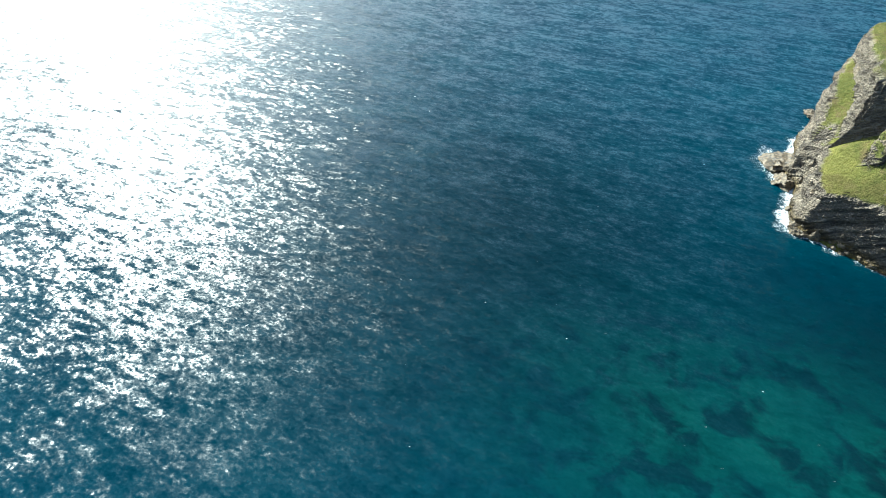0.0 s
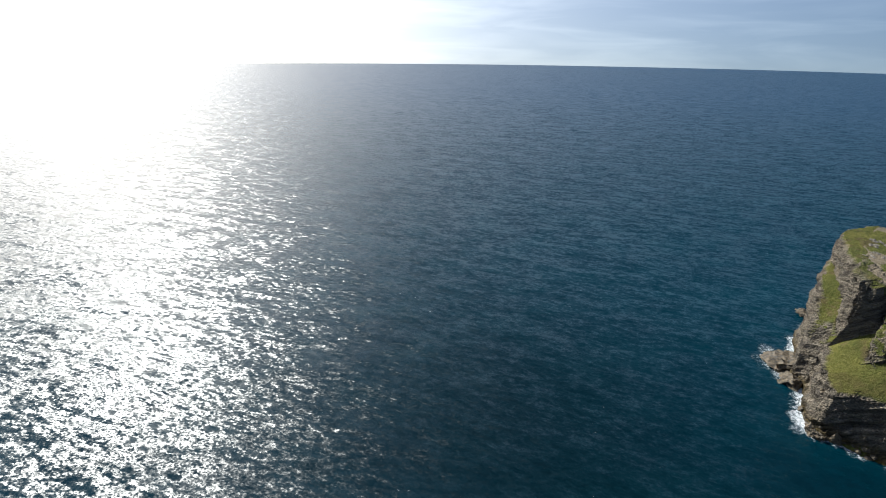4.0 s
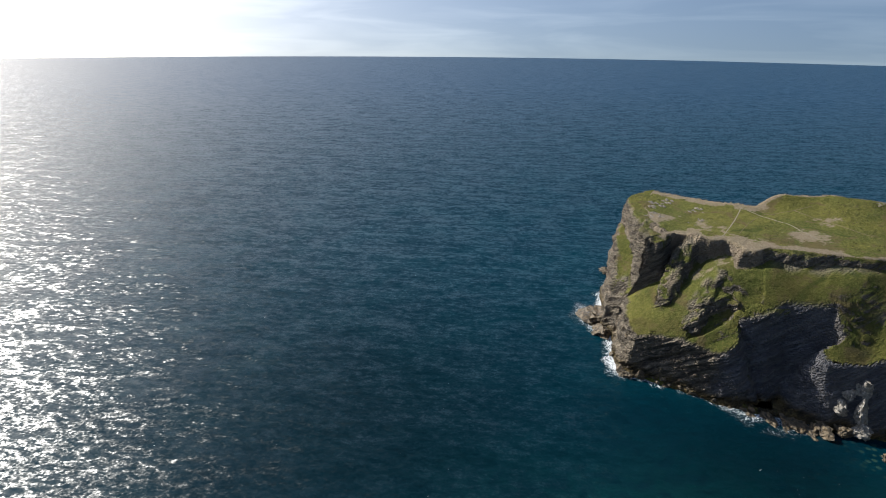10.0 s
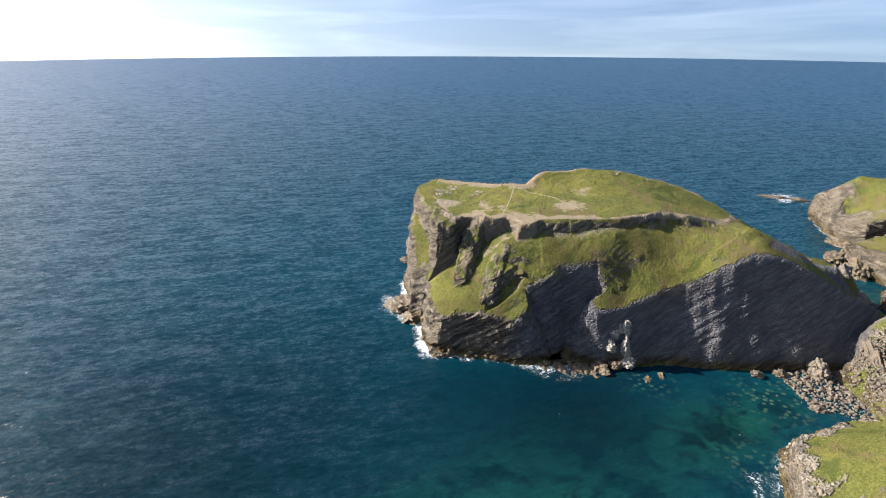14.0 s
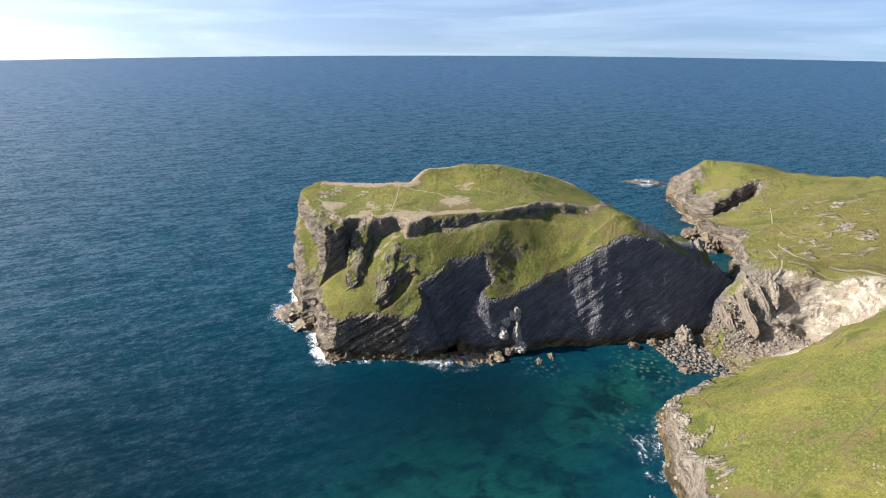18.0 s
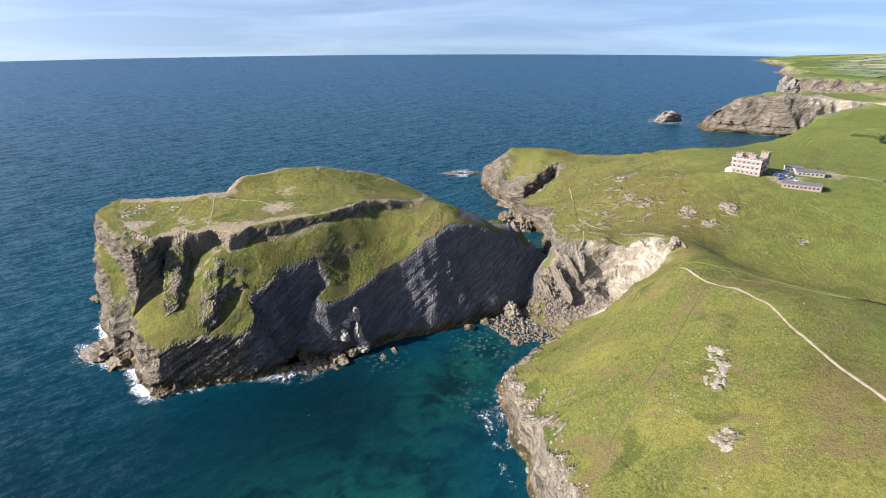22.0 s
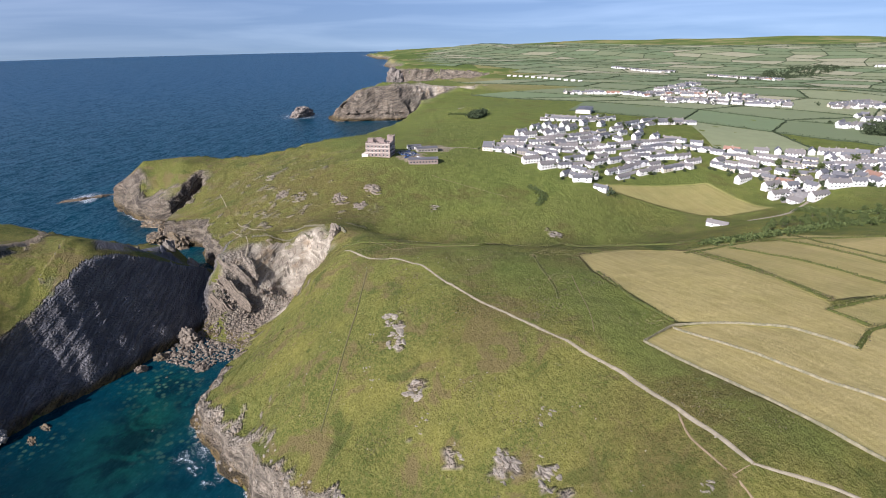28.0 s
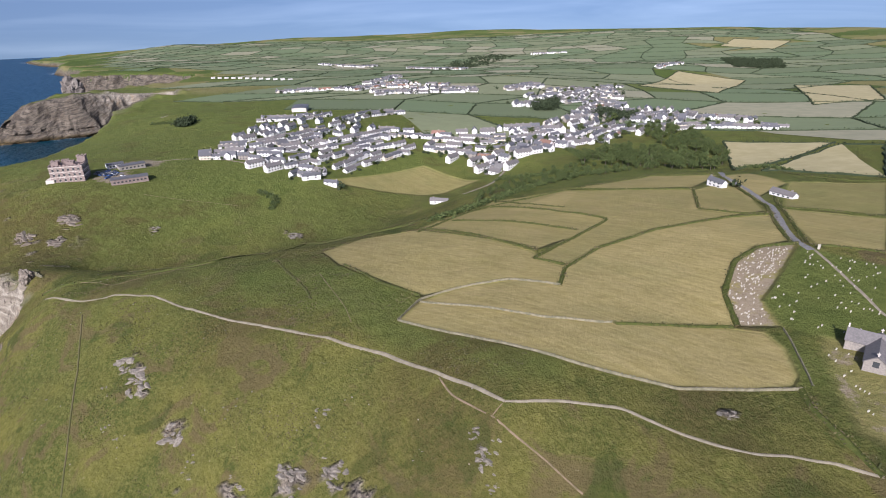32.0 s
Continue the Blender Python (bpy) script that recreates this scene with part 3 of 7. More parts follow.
VILLAGE = (
    (490, -222),
    (514, -251),
    (564, -324),
    (543, -369),
    (514, -386),
    (477, -400),
    (411, -432),
    (364, -467),
    (310, -488),
    (280, -447),
    (290, -420),
    (327, -413),
    (390, -386),
    (388, -354),
    (382, -243),
    (440, -233),
)
STREETS = (
    ((488, -217), (481, -236), (448, -254), (428, -265)),
    ((505, -247), (488, -276), (486, -325), (498, -373)),
    ((481, -260), (449, -284), (450, -314), (445, -368), (442, -399)),
    ((464, -286), (462, -335), (468, -379), (433, -384)),
    ((397, -253), (382, -258)),
    ((387, -292), (394, -317), (396, -349), (398, -374)),
    ((422, -256), (421, -295), (428, -330), (419, -361)),
    ((516, -394), (543, -453), (524, -484)),
    ((452, -394), (423, -409), (402, -422)),
    ((383, -392), (366, -400), (334, -409), (324, -410)),
    ((393, -420), (363, -434), (335, -440), (327, -461), (312, -492)),
    ((337, -424), (319, -439), (303, -467)),
    ((599, -344), (569, -371), (575, -410)),
    ((306, -443), (286, -479), (289, -552), (299, -623), (269, -678)),
    ((261, -489), (269, -564), (226, -604), (192, -638), (165, -638), (132, -648)),
    ((486, -808), (467, -882), (472, -951)),
    ((417, -724), (365, -693), (319, -663)),
    ((281, -614), (244, -651), (220, -688), (173, -687)),
    ((384, -393), (361, -400), (333, -408), (310, -404)),
    ((384, -443), (358, -467), (331, -488), (305, -511)),
    ((289, -410), (280, -423), (274, -461), (264, -485)),
)
FAR_STREETS = (
    ((817, -652), (826, -729), (843, -794)),
    ((730, -625), (722, -728), (668, -741), (623, -756)),
    ((797, -716), (740, -770), (713, -777)),
    ((904, -550), (864, -640), (825, -658)),
    ((1638, -1181), (1464, -1198), (1478, -1273)),
    ((1306, -1263), (1160, -1252), (1089, -1267)),
    ((583, -794), (582, -860)),
    ((466, -650), (446, -658)),
    ((871, -730), (944, -874)),
    ((830, -678), (812, -745), (785, -778)),
    ((768, -646), (668, -687), (614, -739)),
    ((580, -785), (550, -840)),
    ((444, -627), (437, -649)),
    ((602, -1413), (613, -1582)),
    ((1352, -1977), (1250, -2061)),
)
WOOD = (
    ((230, -405), (235, -453), (233, -474), (213, -483), (198, -509), (229, -544), (255, -561), (227, -592), (194, -581), (129, -470), (125, -426), (157, -408), (176, -376), (199, -337), (210, -286), (218, -261), (241, -283), (250, -341), (242, -375)),
)
SCRUB = (
    (7, (202, -209), (211, -259), (210, -286), (211, -328), (202, -358), (182, -388)),
    (5, (274, -358), (239, -362), (214, -387)),
    (1.5, (385, -209), (366, -211), (358, -201)),
    (1.2, (75, -67), (70, -68)),
    (3, (115, -436), (104, -448), (82, -423)),
    (3, (723, -266), (686, -284)),
    (6, (263, -443), (219, -423)),
)
FAR_WOODS = (
    ((588, -1829), (470, -1576), (354, -1565), (430, -1818)),
    ((1052, -1139), (1395, -1555), (1488, -1896), (1372, -1909), (1173, -1439)),
    ((440, -647), (442, -721), (391, -626), (406, -603)),
    ((339, -645), (293, -640), (284, -606), (326, -607)),
    ((671, -284), (678, -298), (651, -275), (668, -270)),
)
TOWN = ((499, -712), (523, -813), (466, -928), (388, -794), (356, -719), (310, -702), (250, -715), (206, -601), (247, -550), (249, -463), (274, -431), (278, -392), (334, -336), (400, -400), (337, -488), (343, -592), (381, -690), (443, -692))
FIELDS = (
    ((459, -1013), (537, -1389), (363, -1303), (302, -951)),
    ((255, -1209), (141, -1197), (90, -933), (151, -840)),
    ((744, -2292), (777, -2546), (568, -2509), (541, -2192)),
    ((165, -555), (78, -550), (94, -484), (117, -428)),
    ((90, -484), (73, -543), (45, -541), (30, -418), (98, -423)),
    ((373, -258), (356, -356), (291, -357), (309, -309)),
    ((581, -153), (725, -294), (563, -345), (510, -281)),
    ((897, -354), (713, -400), (591, -332), (738, -275)),
)


# ---- ground and sea ----
def lines(lo, a, b, hi, step, grow):
    """Grid lines: even from a to b, then ever wider out to lo and hi."""
    out = list(np.arange(a, b, step))
    for end, sign in ((hi, 1), (lo, -1)):
        v, d = (out[-1] if sign > 0 else out[0]), step
        more = []
        while (end - v) * sign > 0:
            d *= grow
            v += sign * d
            more.append(v)
        out = out + more if sign > 0 else more[::-1] + out
    return np.array(out)


def sheet(name, co, quads, layers, material, smooth=True):
    me = bpy.data.meshes.new(name)
    me.vertices.add(len(co))
    me.vertices.foreach_set("co", co.astype(np.float32).ravel())
    me.loops.add(quads.size)
    me.loops.foreach_set("vertex_index", quads.astype(np.int32).ravel())
    me.polygons.add(len(quads))
    me.polygons.foreach_set("loop_start", np.arange(0, quads.size, 4, dtype=np.int32))
    me.polygons.foreach_set("use_smooth", np.full(len(quads), smooth))
    me.update(calc_edges=True)
    for key, v in layers.items():
        me.attributes.new(key, "FLOAT", "POINT").data.foreach_set("value", v.astype(np.float32).ravel())
    me.materials.append(material.m)
    me.validate()
    return new(name, me)


def grid_quads(nx, ny, keep):
    idx = np.arange(nx * ny).reshape(ny, nx)
    q = np.stack([idx[:-1, :-1], idx[:-1, 1:], idx[1:, 1:], idx[1:, :-1]], -1).reshape(-1, 4)
    q = q[keep.ravel()[q].any(1)]
    used = np.unique(q)
    back = np.zeros(nx * ny, int)
    back[used] = np.arange(len(used))
    return back[q], used


def near_line(px, py, pts):
    """Distance to an open line."""
    best = np.full(np.shape(px), 1e18)
    for (ax, ay), (bx, by) in zip(pts, pts[1:]):
        ex, ey = bx - ax, by - ay
        u = np.clip(((px - ax) * ex + (py - ay) * ey) / (ex * ex + ey * ey), 0, 1)
        best = np.minimum(best, (px - ax - u * ex) ** 2 + (py - ay - u * ey) ** 2)
    return np.sqrt(best)


def blob(px, py, x, y, r):
    return np.exp(-((px - x) ** 2 + (py - y) ** 2) / r ** 2)


lx, ly = lines(-1400, 20, 470, 4600, 1.25, 1.012), lines(-4600, -190, 320, 700, 1.25, 1.012)
GX, GY = np.meshgrid(lx, ly)
GZ, D_IS, D_MA, D_PL = land(GX, GY)
slope = np.hypot(np.gradient(GZ, axis=1) / np.gradient(GX, axis=1), np.gradient(GZ, axis=0) / np.gradient(GY, axis=0))
craggy = step01(slope, 0.7, 1.4) * np.clip(400 / np.hypot(GX, GY), 0.25, 1) * (1 - 0.65 * step01(D_PL, -3, 0))
bed = rough(GX + GZ * 0.35, GY * 0.6 + GZ * 0.6, 5.0, 11, 4, True)
relief = rough(GX, GY, 16, 21, 4) * 0.55 * step01(GZ, 2, 20)
relief += rough(GX, GY, 48, 25, 3) * 2.4 * step01(GX, 385, 430) * step01(640 - GX, 0, 60) * step01(GY, -190, -130) * step01(60 - GY, 0, 30) * step01(np.hypot(GX - 480, GY + 130), 30, 60)
relief += rough(GX, GY, 6, 23, 3) * 0.3 * step01(GZ, 4, 20) * step01(900 - GX, 0, 200) * step01(GY, -120, -60)
far_crag = step01(GX, 800, 1000) * step01(D_MA, -20, 10) * step01(D_MA, 70, 30)
GZ2 = GZ + relief + craggy * bed * 2.2 + far_crag * rough(GX, GY, 60, 13, 4, True) * 8
push = craggy * step01(GZ, -2, 4) + 1.2 * far_crag * step01(slope, 0.5, 1.0)
GX2 = GX + push * rough(GY * 0.7, GZ * 1.3 + GX * 0.2, 7, 31, 4, True) * 2.4
GY2 = GY + push * rough(GX * 0.7, GZ * 1.3 + GY * 0.2, 7, 37, 4, True) * 2.4
EAST_CREST = ((342, 84), (358, 88), (384, 83), (412, 74), (440, 63), (406, 50), (372, 58), (350, 72))
EAST_FACE = ((236, 158), (259, 152), (275, 138), (293, 120), (304, 112), (322, 102), (338, 93), (362, 78), (406, 60), (437, 62), (450, 45), (380, 10), (320, 55), (295, 85), (265, 118))
GRAVES = ((39, -171), (48, -188), (53, -214), (50, -233), (39, -242), (37, -205), (37, -190), (28, -177))
CHURCH_LAWN = ((37, -190), (37, -205), (38, -240), (33, -238), (-30, -240), (-30, -178), (19, -177), (28, -178))
CHURCH_TAN = ((18, -178), (-20, -181), (-20, -136), (2, -139), (8, -150), (14, -165))
MOWN = ((188, -134), (132, -129), (126, -111), (102, -111), (82, -113), (65, -116), (60, -108), (80, -97), (117, -98), (150, -103), (190, -90), (215, -100), (225, -125))


def within(poly, soft=1.5):
    return step01(plan_distance(GX, GY, poly), -soft, soft)


cover = {}
cover["farm"] = step01(-GY, 640, 760) * step01(GX, -300, 0) + step01(GX, 900, 1100) * step01(-GY, 420, 500)
cover["hay"] = sum(within(p) * k for p, k in zip(HAY, (0.9, 0.75, 1.0, 1.0, 0.85, 0.95, 0.85, 0.55, 0.8, 0.75, 0.7, 0.9))) + 0.7 * within(GRAVES) + 0.4 * within(CHURCH_TAN, 2) + 0.7 * within(FIELDS[5], 3)
cover["lush"] = (step01(GX + rough(GX, GY, 60, 41) * 20, 340, 390) * step01(-GY, 60, 110) * 0.85 + 0.8 * within(MOWN, 4) + 1.0 * within(CHURCH_LAWN) + 0.9 * blob(GX, GY, 20, -158, 12)
                 + step01(-GY, 260, 330) * 0.7 + 0.85 * blob(GX, GY, 325, -215, 75) + 0.6 * blob(GX, GY, 240, -95, 35) + 0.5 * blob(GX, GY, 256, 205, 9))
cover["heath"] = (0.9 * blob(GX, GY, 95, -103, 16) + 0.8 * blob(GX, GY, 180, -78, 22) + 0.9 * blob(GX, GY, 25, -122, 20) 
                  + 0.7 * blob(GX, GY, 80, -78, 25) + step01(rough(GX, GY, 30, 71, 4), 0.1, 0.5) * 0.6 * step01(GX - GY, 160, 330)
                  + 0.4 * blob(GX, GY, 300, -150, 40) + 0.3 * blob(GX, GY, 300, -230, 50) + 0.8 * blob(GX, GY, 415, -30, 40))
cover["heath"] += 0.75 * step01(rough(GX, GY, 14, 73, 5), 0.0, 0.35) * step01(D_IS, 0, 6) * step01(D_PL, 3, -3)
cover["heath"] += (0.2 + 0.5 * rough(GX, GY, 24, 77, 4)) * blob(GX, GY, 470, -45, 95)
cover["heath"] += 0.8 * blob(GX, GY, 425, -75, 55) + 0.7 * blob(GX, GY, 480, -30, 55) + 0.6 * blob(GX, GY, 560, 20, 50)
cover["pale"] = (0.35 + 0.65 * step01(8 - GY, 0, 10)) * step01(GX, 312, 324) * step01(30 - GY, 0, 4) * step01(GY, -56, -46) * step01(372 - GX, -6, 4) * step01(D_MA - D_IS, -4, 4) + 0.35 * blob(GX, GY, 190, 8, 40) + 0.35 * blob(GX, GY, 250, 30, 30)
cover["pale"] += 0.9 * blob(GX, GY, 1155, -420, 60)
cover["pale"] *= step01(GZ, 6, 14) + step01(GX, 900, 950)
cover["tide"] = step01(GZ + rough(GX, GY, 12, 51) * 2, 7, 2)
cover["rock"] = within(EAST_FACE, 3) * step01(rough(GX, GY, 10, 81, 4), -0.75, -0.35) * step01(slope, 0.8, 1.3) + step01(GX, 316, 324) * step01(26 - GY, 0, 5) * step01(GY, -47, -38) * step01(366 - GX, -3, 3)
cover["rock"] += step01(rough(GX, GY, 9, 83, 4), 0.36, 0.5) * 0.8 * step01(GX - 0.5 * GY, 330, 420) * step01(620 - GX, 0, 100) * step01(GY, -110, -60)
for x_, y_, r_x, r_y in ((200, -49, 6.5, 3.2), (189, -47, 4, 3), (163, -46, 4, 3.4), (115, -59, 5, 3.5), (105, -66, 5, 4), (148, -40, 3, 2), (128, -48, 6, 2.5), (26, -125, 2.5, 3),
                         (92, -66, 5, 3), (430, -65, 9, 5), (408, -78, 7, 6), (426, -92, 8, 5), (481, -26, 8, 6), (460, -38, 9, 6), (536, -21, 8, 4), (382, -128, 6, 4), (317, -191, 8, 5)):
    cover["rock"] += step01(0.35 - 0.6 * ((GX - x_) / r_x) ** 2 - 0.6 * ((GY - y_) / r_y) ** 2 + 1.5 * rough(GX, GY, 3.2, 87, 4), 0.0, 0.3)
    cover["pale"] += 0.12 * np.exp(-((GX - x_) / (1.6 * r_x)) ** 2 - ((GY - y_) / (1.6 * r_y)) ** 2)
cover["rock"] += step01(7 + 16 * rough(GX, GY, 8, 89, 4) - D_MA, 0, 3) * step01(GX, 60, 110) * step01(310 - GX, 0, 10) * step01(D_MA, -6, -2) * step01(D_MA - D_IS, 0, 6)
cover["rock"] += step01(rough(GX, GY, 11, 97, 5), 0.12, 0.3) * 0.85 * step01(GX, 520, 560) * step01(GY, 20, 50) * step01(24 - D_MA, 0, 10) + step01(rough(GX, GY, 8, 99, 5), 0.2, 0.4) * 0.8 * blob(GX, GY, 455, 5, 35)
for fin in FINS:
    cover["rock"] += 0.9 * within(fin[5], 1.5) * step01(rough(GX, GY, 4, 93, 3), -0.35, 0.0)
cover["rock"] += 0.85 * step01(D_PL, -7, -3) * step01(2.5 - D_PL, 0, 2) * step01(rough(GX, GY, 6, 86, 3), -0.35, 0.0) * step01(GX, 262, 275) * step01(385 - GX, 0, 10) * step01(220 - GY, 0, 10) * step01(GY, 110, 116)
cover["rock"] += within(EAST_CREST, 2) * step01(rough(GX, GY, 6, 85, 4), -0.5, -0.2)
# island faces and hollow that lie in shade, toned down in their colour
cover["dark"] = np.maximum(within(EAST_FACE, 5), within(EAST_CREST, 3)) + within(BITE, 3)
cover["rock"] += within(BITE, 1.5) * step01(rough(GX, GY, 5, 82, 3), -0.6, -0.3)
cover["rock"] += step01(D_MA + rough(GX, GY, 14, 84, 4) * 12, 19, 12) * step01(GX, 572, 590) * step01(690 - GX, 0, 20) * step01(GY, 60, 85)
cover["rock"] += step01(GX, 900, 1000) * step01(D_MA - 16 * step01(1500 - GX, 0, 100), 18, 6)
cover["bare"] = 0.95 * step01(D_PL, 15, 4) * step01(D_PL, -2, 1) * step01(GY - GX * 0.55, 0, 12) * step01(330 - GX, 0, 30) + 0.8 * blob(GX, GY, 306, 196, 14) + 0.5 * blob(GX, GY, 322, 242, 10) + 0.65 * within(GRAVES) + 0.4 * within(CHURCH_TAN, 2)
cover["bare"] += 0.8 * step01(D_PL, 7, 2) * step01(D_PL, -2, 0.5) * step01(GX, 225, 235) + 0.55 * blob(GX, GY, 335, 205, 12) + 0.6 * blob(GX, GY, 262, 262, 12)
cover["bare"] += 0.5 * step01(rough(GX, GY, 9, 75, 5), 0.12, 0.4) * step01(D_IS, 0, 6) * step01(D_PL, 3, -3) * step01(GX, 215, 225) * step01(300 - GX, 0, 40)
cover["bare"] += 0.6 * step01(rough(GX, GY, 13, 78, 4), 0.0, 0.3) * step01(D_PL, 2, 6) * step01(300 - GX, 0, 30) + 0.85 * blob(GX, GY, 474, -137, 15)
cover["bare"] += 0.7 * blob(GX, GY, 500, -170, 22) + 0.5 * blob(GX, GY, 262, 278, 8)
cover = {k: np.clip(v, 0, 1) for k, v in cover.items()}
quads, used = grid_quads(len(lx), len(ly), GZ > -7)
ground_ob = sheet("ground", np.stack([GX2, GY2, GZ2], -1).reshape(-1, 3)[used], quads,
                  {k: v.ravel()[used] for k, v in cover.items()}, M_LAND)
tagged(ground_ob, "grassy sea cliffs, rocky island and farmland", "ground", kind="structure")



def height(x, y):
    """Height of the finished ground."""
    x, y = np.asarray(x, float), np.asarray(y, float)
    i = np.clip(np.searchsorted(lx, x) - 1, 0, len(lx) - 2)
    j = np.clip(np.searchsorted(ly, y) - 1, 0, len(ly) - 2)
    u, v = (x - lx[i]) / (lx[i + 1] - lx[i]), (y - ly[j]) / (ly[j + 1] - ly[j])
    return (GZ2[j, i] * (1 - u) + GZ2[j, i + 1] * u) * (1 - v) + (GZ2[j + 1, i] * (1 - u) + GZ2[j + 1, i + 1] * u) * v


sx, sy = lines(-4980, 100, 560, 4980, 3.0, 1.05), lines(-4980, -80, 380, 4980, 3.0, 1.05)
SX, SY = np.meshgrid(sx, sy)
SR = np.hypot(SX, SY)
pull = np.minimum(1, 4960 / SR)
_, s_is, s_ma, _ = land(SX, SY)
shore = np.maximum(s_is, s_ma)
shoal = (0.55 * blob(SX, SY, 140, 85, 50) + 0.4 * blob(SX, SY, 165, 70, 45) + 0.6 * blob(SX, SY, 80, 95, 55) + 0.75 * blob(SX, SY, 235, 72, 26)
         + 0.8 * blob(SX, SY, 262, 58, 22) + 0.6 * blob(SX, SY, 290, 50, 22) + 1.3 * blob(SX, SY, 470, 46, 24))
shoal = shoal * (0.75 + 0.5 * rough(SX, SY, 40, 91, 4))
foam = step01(shore, -9, 1) * (blob(SX, SY, 222, 286, 24) + blob(SX, SY, 250, 310, 20) + 0.9 * blob(SX, SY, 198, 214, 14) + 0.7 * blob(SX, SY, 600, 120, 90)
                               + 0.4 * blob(SX, SY, 215, 30, 30) + 0.5 * blob(SX, SY, 285, 335, 30) + 0.5 * step01(SX, 700, 900)) + 0.22 * step01(shore, -4, 0)
foam += 0.6 * blob(SX, SY, 1278, -126, 46)
foam += 0.3 * step01(near_line(SX, SY, ((227, 43), (215, 37), (206, 33), (193, 28), (184, 22))), 3.0, 0.3)
foam += 0.75 * step01(s_is, -13, -2) * step01(SY, 215, 235) * step01(330 - SY, 0, 20) * step01(260 - SX, 0, 20) + 0.5 * step01(s_is, -9, -1) * step01(SY, 120, 150) * step01(SX, 180, 190) * step01(250 - SX, 0, 10)
foam += blob(SX, SY, 218, 272, 8) * 0.6 + 0.5 * blob(SX, SY, 226, 286, 7) + 0.8 * blob(SX, SY, 197, 216, 7) + 0.5 * blob(SX, SY, 240, 142, 8) + 0.6 * blob(SX, SY, 232, 152, 7) + 0.9 * blob(SX, SY, 717, 172, 18) + 0.2 * blob(SX, SY, 228, 38, 12)
quads, used = grid_quads(len(sx), len(sy), (SR < 4960) & (shore < 12))
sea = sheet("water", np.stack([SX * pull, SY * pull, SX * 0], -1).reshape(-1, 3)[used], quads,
            {"far_blue": step01(SR, 700, 2400).ravel()[used], "dark_water": np.clip(0.85 * blob(SX, SY, 60, 200, 150) + 0.8 * blob(SX, SY, 215, 110, 65), 0, 1).ravel()[used], "reef": np.clip(0.9 * blob(SX, SY, 292, 55, 20) + 0.7 * blob(SX, SY, 262, 108, 12) + 0.6 * blob(SX, SY, 235, 45, 14), 0, 1).ravel()[used],
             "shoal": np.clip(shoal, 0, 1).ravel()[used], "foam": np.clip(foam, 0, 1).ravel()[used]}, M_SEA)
tagged(sea, "deep blue rippled sea with turquoise shallows", "sea", kind="structure")


def sample(grid, x, y):
    i = np.clip(np.searchsorted(lx, x) - 1, 0, len(lx) - 2)
    j = np.clip(np.searchsorted(ly, y) - 1, 0, len(ly) - 2)
    return grid[j, i]


